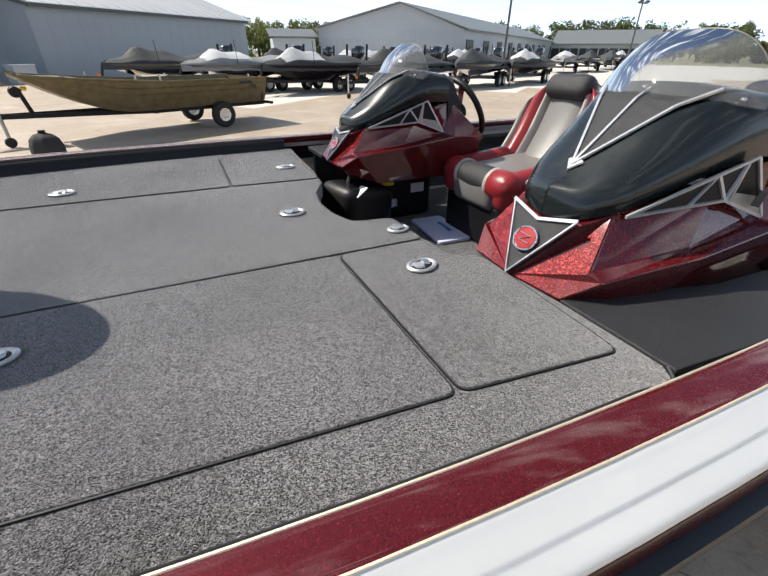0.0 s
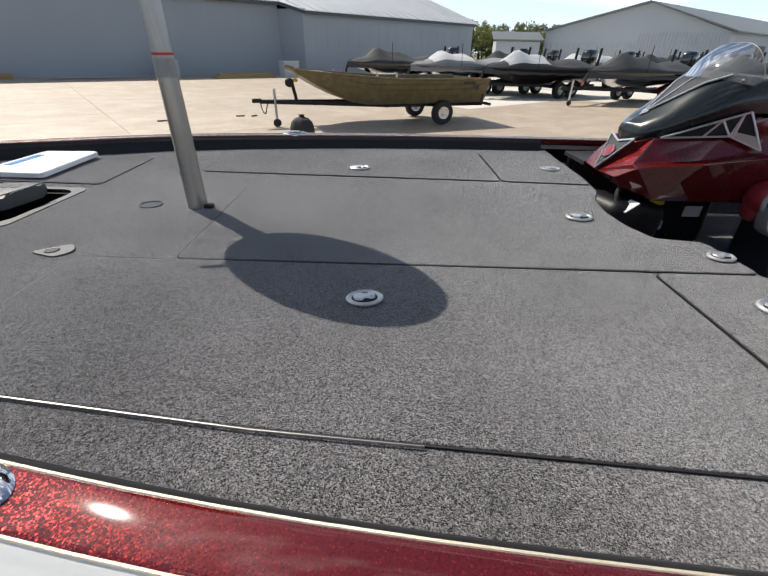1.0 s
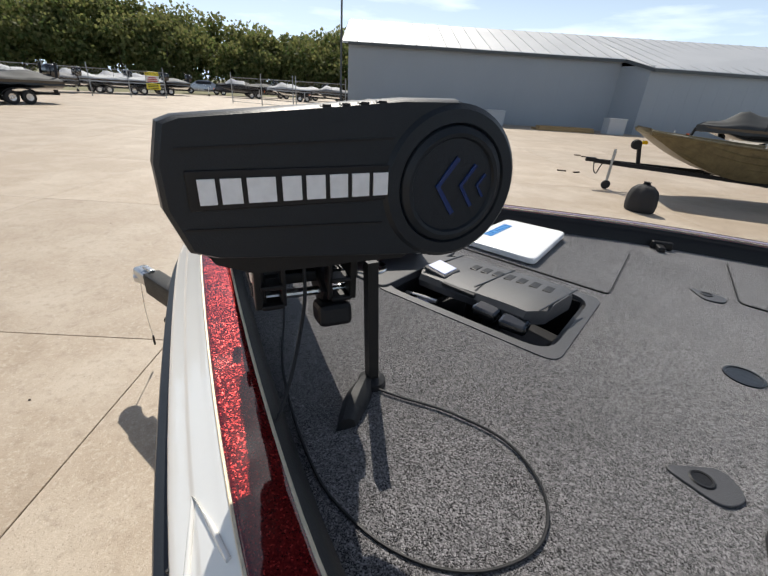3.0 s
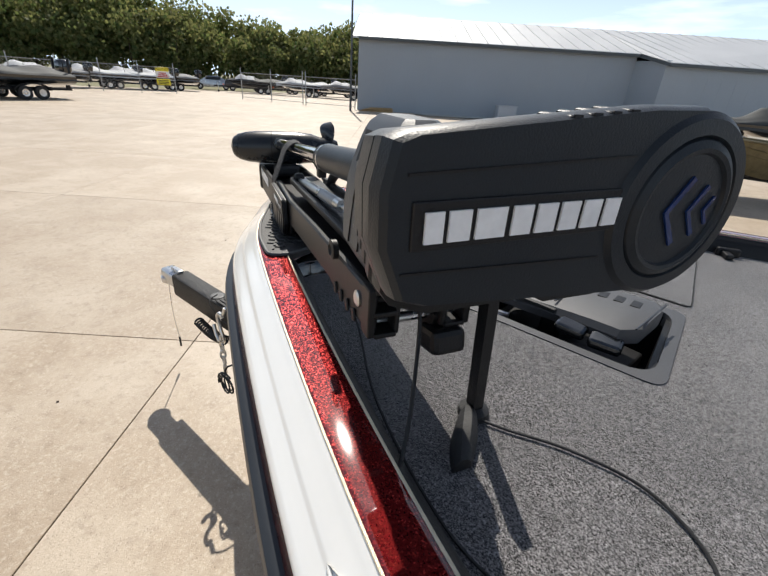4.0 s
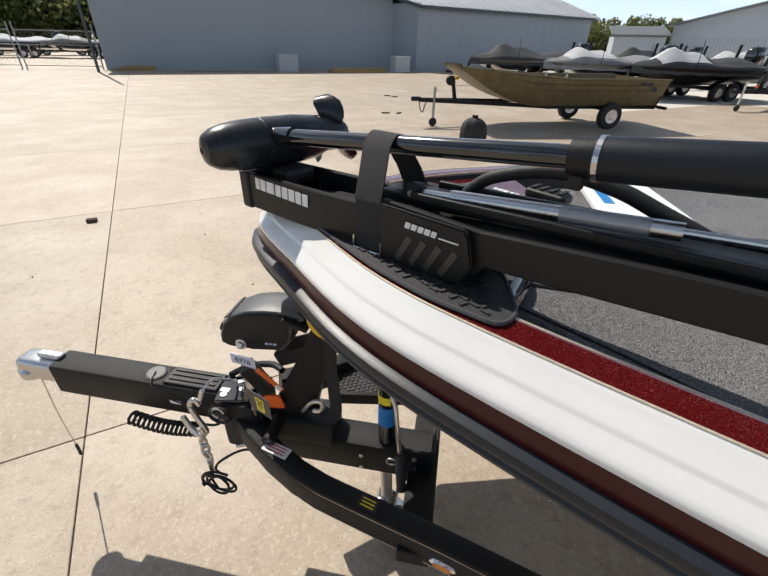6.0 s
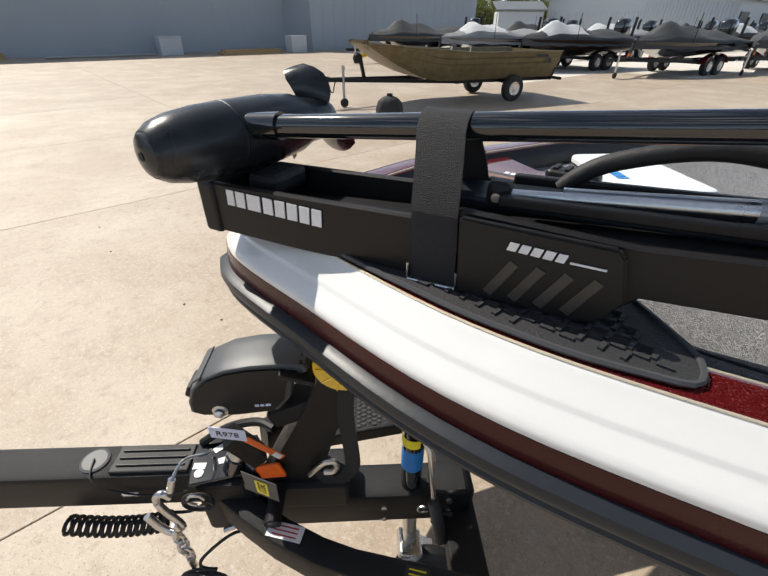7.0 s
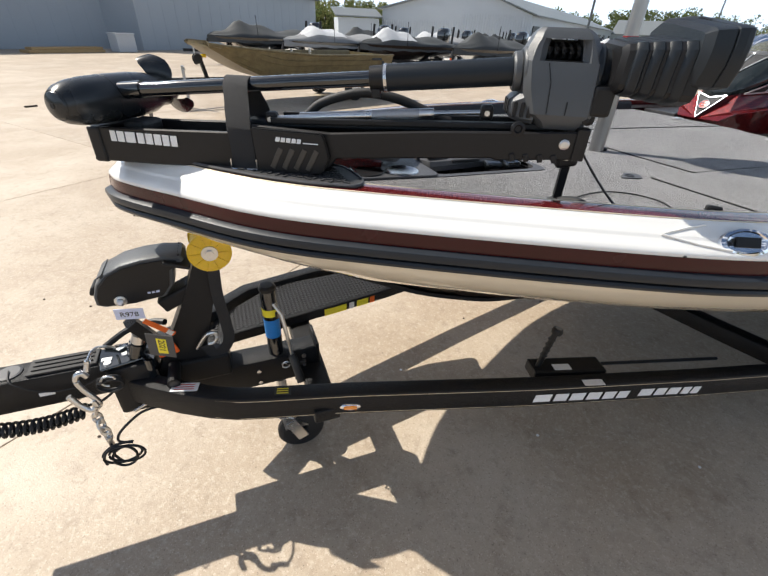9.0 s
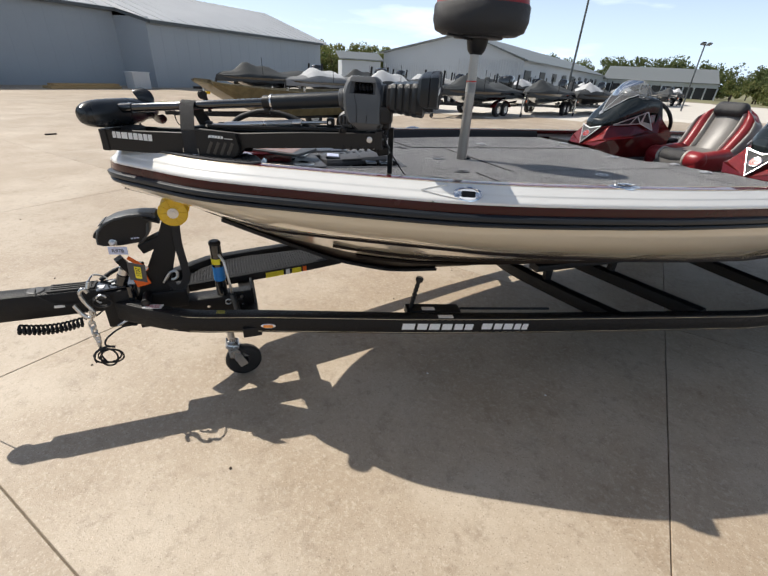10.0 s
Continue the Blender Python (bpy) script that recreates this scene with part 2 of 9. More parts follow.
def concrete_mat(name, base, pale, dark):
    """Broom-finished concrete: broad blotches, small stains, dark and light grit, fine relief."""
    m = bpy.data.materials.new(name)
    m.use_nodes = True
    nt = m.node_tree
    b = nt.nodes["Principled BSDF"]
    tc = nt.nodes.new("ShaderNodeTexCoord")
    oi = nt.nodes.new("ShaderNodeObjectInfo")
    off = nt.nodes.new("ShaderNodeVectorMath")
    off.operation = "SCALE"
    off.inputs[0].default_value = (37.0, 91.0, 13.0)
    nt.links.new(oi.outputs["Random"], off.inputs["Scale"])
    av = nt.nodes.new("ShaderNodeVectorMath")
    nt.links.new(tc.outputs["Object"], av.inputs[0])
    nt.links.new(off.outputs[0], av.inputs[1])
    vec = av.outputs[0]

    def noise(scale, detail, rough=0.5):
        n = nt.nodes.new("ShaderNodeTexNoise")
        n.inputs["Scale"].default_value, n.inputs["Detail"].default_value, n.inputs["Roughness"].default_value = scale, detail, rough
        nt.links.new(vec, n.inputs["Vector"])
        return n.outputs["Fac"]

    def blend(a, colour, fac, lo, hi, top):
        mr = nt.nodes.new("ShaderNodeMapRange")
        mr.inputs[1].default_value, mr.inputs[2].default_value, mr.inputs[4].default_value = lo, hi, top
        nt.links.new(fac, mr.inputs[0])
        mx = nt.nodes.new("ShaderNodeMix")
        mx.data_type = "RGBA"
        nt.links.new(mr.outputs[0], mx.inputs[0])
        if isinstance(a, tuple):
            mx.inputs[6].default_value = (*a, 1)
        else:
            nt.links.new(a, mx.inputs[6])
        mx.inputs[7].default_value = (*colour, 1)
        return mx.outputs[2]

    col = blend(base, pale, noise(1.1, 7, 0.62), 0.42, 0.68, 0.9)
    col = blend(col, dark, noise(2.7, 8, 0.7), 0.55, 0.78, 0.45)
    col = blend(col, dark, noise(14, 6, 0.7), 0.52, 0.78, 0.75)
    col = blend(col, pale, noise(45, 4, 0.6), 0.52, 0.70, 0.75)
    col = blend(col, tuple(c * 0.45 for c in dark), noise(150, 2), 0.62, 0.72, 0.6)
    col = blend(col, tuple(min(0.8, c * 1.25) for c in pale), noise(190, 2), 0.62, 0.70, 0.7)
    hs = nt.nodes.new("ShaderNodeHueSaturation")
    vr = nt.nodes.new("ShaderNodeMath")
    vr.operation = "MULTIPLY_ADD"
    vr.inputs[1].default_value, vr.inputs[2].default_value = 0.10, 0.95
    nt.links.new(oi.outputs["Random"], vr.inputs[0])
    nt.links.new(vr.outputs[0], hs.inputs["Value"])
    nt.links.new(col, hs.inputs["Color"])
    nt.links.new(hs.outputs["Color"], b.inputs["Base Color"])
    b.inputs["Roughness"].default_value = 0.58
    b.inputs["Specular IOR Level"].default_value = 0.62
    bp = nt.nodes.new("ShaderNodeBump")
    bp.inputs["Strength"].default_value, bp.inputs["Distance"].default_value = 0.45, 0.004
    nt.links.new(noise(110, 6, 0.7), bp.inputs["Height"])
    nt.links.new(bp.outputs["Normal"], b.inputs["Normal"])
    return m


M_CONCRETE = concrete_mat("tan_concrete", (0.372, 0.292, 0.210), (0.500, 0.425, 0.335), (0.222, 0.164, 0.112))
M_CONCRETE_NEW = surf("pale_concrete", (0.62, 0.58, 0.52), 0.85, var=0.16, scale=0.9, grain=90, grain_var=0.08, bump=0.2, spread=0.05)
M_EARTH = surf("dry_earth", (0.20, 0.19, 0.10), 0.95, var=0.3, scale=0.15, grain=3, grain_var=0.2, bump=0.2)
M_JOINT = surf("joint_filler", (0.24, 0.20, 0.155), 0.95)
M_CARPET = carpet_mat("grey_carpet", (0.010, 0.010, 0.011), (0.286, 0.274, 0.280))
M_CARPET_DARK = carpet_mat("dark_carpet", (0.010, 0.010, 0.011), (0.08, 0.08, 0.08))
M_RED = flake_paint("red_flake_gelcoat", (0.058, 0.0020, 0.0035), (0.44, 0.045, 0.038))
M_MAROON = surf("maroon_stripe", (0.048, 0.004, 0.004), 0.25, spec=0.3, coat=0.12, bump=0.0)
M_WHITE = surf("white_gelcoat", (0.80, 0.79, 0.76), 0.22, var=0.03, grain_var=0.01, coat=0.7, bump=0.0)
M_CREAM = surf("cream_gelcoat", (0.62, 0.55, 0.43), 0.14, var=0.05, grain_var=0.02, coat=0.9, bump=0.0)
M_BROWN = surf("dark_brown_gelcoat", (0.014, 0.008, 0.006), 0.38, spec=0.14, var=0.1, coat=0.0, bump=0.0)
M_POD = surf("satin_black_pod", (0.012, 0.015, 0.018), 0.26, var=0.1, bump=0.02, bump_scale=300)
M_RUB = surf("rubber_rail", (0.018, 0.022, 0.028), 0.38, spec=0.35, var=0.15, bump=0.05)
M_GOLD = surf("gold_pinstripe", (0.72, 0.62, 0.46), 0.38, metal=0.4, bump=0.3, bump_scale=900)
M_BLACK = surf("black_plastic", (0.008, 0.008, 0.009), 0.45, spec=0.35, var=0.2, grain=400, bump=0.12)
M_GLOSSBLACK = surf("gloss_black_gelcoat", (0.008, 0.010, 0.012), 0.10, var=0.1, coat=1.0, bump=0.0)
M_NAVY = surf("blue_black_housing", (0.009, 0.013, 0.018), 0.42, spec=0.35, var=0.15, grain=700, grain_var=0.06, bump=0.12)
M_GREY = surf("charcoal_housing", (0.066, 0.071, 0.077), 0.42, spec=0.55, var=0.12, grain=700, grain_var=0.08, bump=0.15)
M_MOUNT = surf("dark_bronze_plate", (0.014, 0.013, 0.013), 0.42, metal=0.0, spec=0.3, var=0.12, bump=0.04)
M_TRAILER = surf("speckled_black_paint", (0.008, 0.008, 0.009), 0.46, spec=0.3, var=0.2, grain=500, grain_var=0.35, bump=0.5, bump_scale=420)
M_STEEL = surf("zinc_steel", (0.62, 0.62, 0.62), 0.28, metal=1.0, var=0.15, bump=0.03)
M_SATIN = surf("satin_nickel", (0.62, 0.62, 0.62), 0.34, metal=0.7, var=0.05, bump=0.0)
M_SPRING = surf("pale_steel_label", (0.36, 0.37, 0.39), 0.4, metal=0.4, var=0.05, bump=0.0)
M_CHROME = surf("chrome", (0.80, 0.80, 0.82), 0.07, metal=1.0, var=0.05, bump=0.0)
M_ALU = surf("brushed_aluminium", (0.40, 0.39, 0.375), 0.36, metal=1.0, var=0.15, grain=300, bump=0.05, stretch=(1, 1, 0.05))
M_YELLOW = surf("yellow_urethane", (0.93, 0.60, 0.010), 0.22, var=0.1, coat=0.5)
M_YELLOW.node_tree.nodes["Principled BSDF"].inputs["Transmission Weight"].default_value = 0.25
M_ORANGE = surf("orange_plastic", (0.85, 0.14, 0.01), 0.4)
M_AMBER = surf("amber_lens", (0.85, 0.25, 0.02), 0.15, coat=1.0)
M_LABEL = surf("white_label", (0.80, 0.79, 0.78), 0.4, var=0.05, bump=0.0)
M_LABEL_Y = surf("yellow_label", (0.85, 0.72, 0.03), 0.4, var=0.05, bump=0.0)
M_LABEL_B = surf("blue_label", (0.02, 0.20, 0.55), 0.4, var=0.05, bump=0.0)
M_LILAC = surf("pale_lilac_label", (0.62, 0.66, 0.85), 0.4, var=0.05, bump=0.0)
M_INK = surf("black_ink", (0.02, 0.02, 0.02), 0.5, bump=0.0)
M_REDINK = surf("red_ink", (0.5, 0.03, 0.03), 0.5, bump=0.0)
M_LETTER = surf("white_lettering", (0.80, 0.81, 0.82), 0.35, var=0.04, bump=0.0)
M_BLUEINK = surf("blue_lettering", (0.03, 0.25, 0.62), 0.4, bump=0.0)
M_WHITEPL = surf("white_plastic", (0.82, 0.83, 0.84), 0.35, var=0.03, bump=0.03)
M_WEB = surf("black_webbing", (0.020, 0.020, 0.022), 0.7, grain=900, grain_var=0.4, bump=0.8, bump_scale=800)
M_RUBBER = surf("black_rubber", (0.012, 0.012, 0.013), 0.62, var=0.2, bump=0.2)
M_TREAD = surf("tread_mat", (0.030, 0.030, 0.032), 0.6, var=0.2, grain=300, bump=0.3)
M_CARBON = surf("woven_black_vinyl", (0.024, 0.024, 0.026), 0.45, var=0.1, grain=500, grain_var=0.45, bump=0.6, bump_scale=500)
M_GREYPL = surf("grey_bow_panel", (0.060, 0.061, 0.066), 0.5, var=0.1, grain=500, bump=0.15)
M_REDVINYL = surf("red_vinyl", (0.26, 0.020, 0.024), 0.34, var=0.15, bump=0.15, bump_scale=300)
M_GREYVINYL = surf("grey_vinyl", (0.19, 0.18, 0.17), 0.40, var=0.15, bump=0.15, bump_scale=300)
M_TANVINYL = surf("silver_tan_vinyl", (0.42, 0.39, 0.35), 0.36, var=0.12, bump=0.12, bump_scale=300)
M_BRIGHT = surf("bright_trim", (0.58, 0.59, 0.61), 0.30, metal=0.55, var=0.05, bump=0.0)
M_GLASS = clear_mat("smoked_acrylic", (0.80, 0.82, 0.83))
M_WALL = surf("grey_steel_siding", (0.315, 0.355, 0.395), 0.5, var=0.08, scale=0.4, grain=20, grain_var=0.04, bump=0.0)
M_WALL_B = surf("pale_grey_siding", (0.46, 0.49, 0.52), 0.5, var=0.08, scale=0.4, grain=20, grain_var=0.04, bump=0.0)
M_ROOF = surf("galvalume_roof", (0.52, 0.53, 0.54), 0.50, metal=0.25, var=0.12, scale=0.5, grain=8, grain_var=0.05, bump=0.0)
M_ROOF_D = surf("dark_metal_roof", (0.20, 0.215, 0.215), 0.45, metal=0.3, var=0.12, scale=0.5, grain=8, bump=0.0)
M_TRIM = surf("dark_trim", (0.07, 0.08, 0.085), 0.5)
# near black for glass, and for openings whose inner shade is painted
M_DARK = surf("dark_opening", (0.015, 0.017, 0.02), 0.3)
M_CAMO = surf("olive_aluminium", (0.15, 0.12, 0.06), 0.42, metal=0.15, var=0.55, scale=7, grain=30, grain_var=0.25, bump=0.1)
M_COVER_G = surf("grey_canvas", (0.22, 0.225, 0.23), 0.8, var=0.25, scale=3, bump=0.3, bump_scale=14)
M_COVER_D = surf("charcoal_canvas", (0.042, 0.046, 0.048), 0.75, var=0.2, scale=3, bump=0.3, bump_scale=14)
M_COVER_W = surf("pale_canvas", (0.50, 0.51, 0.52), 0.75, var=0.22, scale=3, bump=0.3, bump_scale=14)
M_TYRE = surf("tyre_rubber", (0.018, 0.018, 0.019), 0.75, var=0.2, bump=0.3)
M_TIMBER = surf("new_timber", (0.42, 0.28, 0.13), 0.7, var=0.2, scale=3, stretch=(1, 8, 8))
M_GALV = surf("galvanised_pipe", (0.40, 0.41, 0.41), 0.45, metal=0.7, var=0.15)
M_BARK = surf("bark", (0.08, 0.06, 0.045), 0.9, var=0.3, scale=4, bump=0.5)
M_LEAF = leaf_mat("oak_leaves", (0.085, 0.130, 0.036), (0.26, 0.25, 0.095))
M_COWL = surf("dark_green_black_gelcoat", (0.008, 0.012, 0.012), 0.26, var=0.1, coat=0.35, bump=0.0)
M_LEAF2 = leaf_mat("dark_leaves", (0.065, 0.100, 0.035), (0.19, 0.21, 0.085))

# ---------------------------------------------------------------- mesh helpers


def part(name, bm, material, parent=None, label="", smooth=None):
    """Links a bmesh as one mesh object, under a thing or a part when a parent is given."""
    me = bpy.data.meshes.new(name)
    bmesh.ops.recalc_face_normals(bm, faces=bm.faces)
    bm.to_mesh(me)
    bm.free()
    if smooth:
        me.polygons.foreach_set("use_smooth", [True] * len(me.polygons))
        me.set_sharp_from_angle(angle=radians(smooth))
    me.materials.append(material)
    ob = new(name, me)
    if parent:
        ob.parent = parent
    if label:
        tagged(ob, label)
    return ob


def thing(name, label, category, m=None, group="", kind=""):
    ob = new(name)
    ob.empty_display_size = 0.1
    if m:
        ob.matrix_world = m
    return tagged(ob, label, category, group, kind)


def box(sx, sy, sz, m=None, bevel=0.0, seg=2, bm=None):
    """A box of that size about its centre, at the pose m, with rounded edges."""
    b = bmesh.new()
    bmesh.ops.create_cube(b, size=1.0, matrix=Matrix.Diagonal((sx, sy, sz, 1)))
    if bevel:
        bmesh.ops.bevel(b, geom=b.edges[:], offset=bevel, segments=seg, profile=0.5, affect="EDGES")
    if m is not None:
        b.transform(m)
    return join(bm, b)


def join(bm, b):
    """Adds the bmesh b to bm, if there is one."""
    if bm is None:
        return b
    me = bpy.data.meshes.new("tmp")
    b.to_mesh(me)
    b.free()
    bm.from_mesh(me)
    bpy.data.meshes.remove(me)
    return bm


def lathe(profile, m=None, n=28, bm=None):
    """Turns (radius, height) pairs about z."""
    b = bmesh.new()
    rings = []
    for r, z in profile:
        if r < 1e-5:
            rings.append([b.verts.new((0, 0, z))])
        else:
            rings.append([b.verts.new((r * math.cos(2 * math.pi * i / n), r * math.sin(2 * math.pi * i / n), z)) for i in range(n)])
    for p, q in zip(rings, rings[1:]):
        for i in range(n):
            j = (i + 1) % n
            f = [p[i % len(p)], p[j % len(p)], q[j % len(q)], q[i % len(q)]]
            f = list(dict.fromkeys(f))
            if len(f) > 2:
                b.faces.new(f)
    for ring in (rings[0], rings[-1]):
        if len(ring) > 2:
            b.faces.new(ring)
    if m is not None:
        b.transform(m)
    return join(bm, b)


def rod(a, c, r, n=14, r2=None, bm=None):
    """A round bar from a to c."""
    a, c = Vector(a), Vector(c)
    d = c - a
    m = Matrix.Translation(a) @ d.to_track_quat("Z", "Y").to_matrix().to_4x4()
    return lathe([(r, 0), (r if r2 is None else r2, d.length)], m, n, bm)


def smooth_path(pts, per=8):
    """Points along a smooth curve through pts."""
    p = [Vector(q) for q in pts]
    out = []
    for i in range(len(p) - 1):
        a, b, c, d = p[max(i - 1, 0)], p[i], p[i + 1], p[min(i + 2, len(p) - 1)]
        for k in range(per):
            t = k / per
            out.append(0.5 * ((2 * b) + (c - a) * t + (2 * a - 5 * b + 4 * c - d) * t * t + (3 * b - a - 3 * c + d) * t ** 3))
    out.append(p[-1])
    return out


def tube(pts, r, n=8, bm=None, up=Vector((0.03, 0.05, 1)), flat=None):
    """A round (or, with flat=(w, h), rectangular) section swept along pts."""
    b = bmesh.new()
    pts = [Vector(q) for q in pts]
    rings = []
    for i, q in enumerate(pts):
        t = (pts[min(i + 1, len(pts) - 1)] - pts[max(i - 1, 0)]).normalized()
        s = t.cross(up)
        s = s.normalized() if s.length > 1e-4 else t.orthogonal().normalized()
        v = s.cross(t).normalized()
        if flat:
            w, h = flat[0] / 2, flat[1] / 2
            ring = [b.verts.new(q + s * x * w + v * y * h) for x, y in ((-1, -1), (1, -1), (1, 1), (-1, 1))]
        else:
            ring = [b.verts.new(q + (s * math.cos(2 * math.pi * k / n) + v * math.sin(2 * math.pi * k / n)) * r) for k in range(n)]
        rings.append(ring)
    k = len(rings[0])
    for p, q in zip(rings, rings[1:]):
        for i in range(k):
            b.faces.new((p[i], p[(i + 1) % k], q[(i + 1) % k], q[i]))
    b.faces.new(rings[0][::-1])
    b.faces.new(rings[-1])
    return join(bm, b)


def loft(rings, closed=True, caps=True, bm=None):
    """Skin over rings of equal count."""
    b = bmesh.new()
    rs = [[b.verts.new(p) for p in ring] for ring in rings]
    n = len(rs[0])
    for p, q in zip(rs, rs[1:]):
        for i in range(n if closed else n - 1):
            j = (i + 1) % n
            try:
                b.faces.new((p[i], p[j], q[j], q[i]))
            except ValueError:
                pass
    if caps and closed:
        b.faces.new(rs[0][::-1])
        b.faces.new(rs[-1])
    bmesh.ops.remove_doubles(b, verts=b.verts[:], dist=1e-5)
    return join(bm, b)


def plate(outline, top, thick, bevel=0.0, bm=None, seg=2):
    """A flat piece of that plan; top is a height or a function of x and y."""
    b = bmesh.new()
    zf = top if callable(top) else (lambda x, y: top)
    vs = [b.verts.new((x, y, zf(x, y))) for x, y in outline]
    f = b.faces.new(vs)
    if f.normal.z < 0 or f.calc_center_median() and sum((outline[i][0] * outline[(i + 1) % len(outline)][1] - outline[(i + 1) % len(outline)][0] * outline[i][1]) for i in range(len(outline))) < 0:
        f.normal_flip()
    r = bmesh.ops.extrude_face_region(b, geom=[f])
    low = [v for v in r["geom"] if isinstance(v, bmesh.types.BMVert)]
    bmesh.ops.translate(b, verts=low, vec=(0, 0, -thick))
    if bevel:
        lows = set(low)
        edges = [e for e in b.edges if not (e.verts[0] in lows and e.verts[1] in lows) and (e.verts[0] not in lows) == (e.verts[1] not in lows)]
        bmesh.ops.bevel(b, geom=edges, offset=bevel, segments=seg, profile=0.5, affect="EDGES", clamp_overlap=True)
    big = [g for g in b.faces if len(g.verts) > 4]
    if big:
        bmesh.ops.triangulate(b, faces=big)
    return join(bm, b)


def rounded(pts, r, n=4):
    """A plan outline with rounded corners."""
    out = []
    k = len(pts)
    for i in range(k):
        a, b, c = (Vector(pts[j % k]).to_2d() for j in (i - 1, i, i + 1))
        u, v = (a - b), (c - b)
        d = min(r, u.length * 0.45, v.length * 0.45)
        p, q = b + u.normalized() * d, b + v.normalized() * d
        for s in range(n + 1):
            t = s / n
            w = p * (1 - t) ** 2 + b * 2 * t * (1 - t) + q * t * t
            out.append((w.x, w.y))
    return out


def frame_at(origin, right, up):
    """A pose whose x runs along right, y along up and z out of the face."""
    r = Vector(right).normalized()
    n = r.cross(Vector(up)).normalized()
    u = n.cross(r)
    m = Matrix((r, u, n)).transposed().to_4x4()
    m.translation = origin
    return m


def bars(parent, m, widths, height, gap, material, label, slant=0.15, thick=0.0016, name="marking"):
    """A row of plain slanted blocks, one for each letter of a mark that is not lettered."""
    b = bmesh.new()
    x = 0.0
    for w in widths:
        p = [(x, 0), (x + w * 0.86, 0), (x + w * 0.86 + slant * height, height), (x + slant * height, height)]
        b = plate(p, thick, thick, 0, b)
        x += w + gap
    b.transform(m)
    return part(name, b, material, parent, label)


def lettering(parent, text, m, size, material, label, name="lettering"):
    c = bpy.data.curves.new("text", "FONT")
    c.body, c.size, c.extrude = text, size, 0.0004
    tmp = bpy.data.objects.new("text", c)
    scene.collection.objects.link(tmp)
    bpy.context.view_layer.update()
    me = bpy.data.meshes.new_from_object(tmp.evaluated_get(bpy.context.evaluated_depsgraph_get()))
    bpy.data.objects.remove(tmp)
    me.transform(m)
    me.materials.clear()
    me.materials.append(material)
    ob = new(name, me)
    ob.parent = parent
    return tagged(ob, label)

# ---------------------------------------------------------------- ground
ground = part("ground", plate([(-900, -900), (900, -900), (900, 900), (-900, 900)], -0.03, 0.5), M_EARTH)
tagged(ground, "dry earth and grass far beyond the concrete lot", "ground", kind="structure")
SLAB, SLAB_AT, SLAB_TURN = 3.28, Vector((-1.09, 0.04)), radians(38.5)

# ---------------------------------------------------------------- bass boat
DECK_X = 0.01


def deck_z(x, y=0.0):
    return 1.206 - DECK_X * (x - 1.0)


boat = thing("bass_boat", "white and red bass boat with grey carpeted deck on its trailer", "boat", pose(0, -0.0145, 0, -0.69))

# half plan of the rubber rail, bow to stern
RUB = [(-0.025, 0.0), (0.0, 0.065), (0.05, 0.13), (0.145, 0.228), (0.34, 0.422), (0.58, 0.575), (1.097, 0.844), (1.40, 0.965),
       (1.85, 1.075), (2.40, 1.165), (3.20, 1.222), (4.4, 1.235), (6.25, 1.19)]
half = smooth_path([(x, -y, 0) for x, y in RUB], 6)


def rail_z(x):
    return 1.158 - 0.012 * max(0.0, min(x, 3.5))


def run(profile, i0=0, i1=None):
    """Sections (inset, height above the rail's middle) set along the rail round the whole bow, port stern to starboard stern."""
    rings = []
    pts = half[i0:i1]
    for sgn, seq in ((1, pts[::-1]), (-1, pts[1:] if i0 == 0 else pts)):
        for p in seq:
            k = half.index(p)
            a, c = half[max(k - 1, 0)], half[min(k + 1, len(half) - 1)]
            t = (c - a).normalized() if k else Vector((0, -1, 0))
            nrm = Vector((-t.y, t.x, 0))
            if k and nrm.y < 0:
                nrm = -nrm
            if k == 0:
                nrm = Vector((1, 0, 0))
            ring = []
            for d, h in profile:
                q = p + nrm * d
                y = min(q.y, 0.0)
                ring.append((q.x, sgn * y, rail_z(p.x) + h))
            rings.append(ring)
    return rings


def inset(x, d):
    """Half width of the boat at x, d inside the rail, for plan outlines."""
    best = None
    for a, c in zip(half, half[1:]):
        t = (c - a).normalized()
        n = Vector((-t.y, t.x, 0)) if t.x > 0 else Vector((t.y, -t.x, 0))
        n = n if n.y > 0 else -n
        p, q = a + n * d, c + n * d
        if p.x <= x <= q.x or q.x <= x <= p.x:
            s = (x - p.x) / (q.x - p.x) if abs(q.x - p.x) > 1e-6 else 0
            y = -(p.y + (q.y - p.y) * s)
            best = y if best is None else max(best, y)
    return 0.0 if best is None else max(best, 0.0)


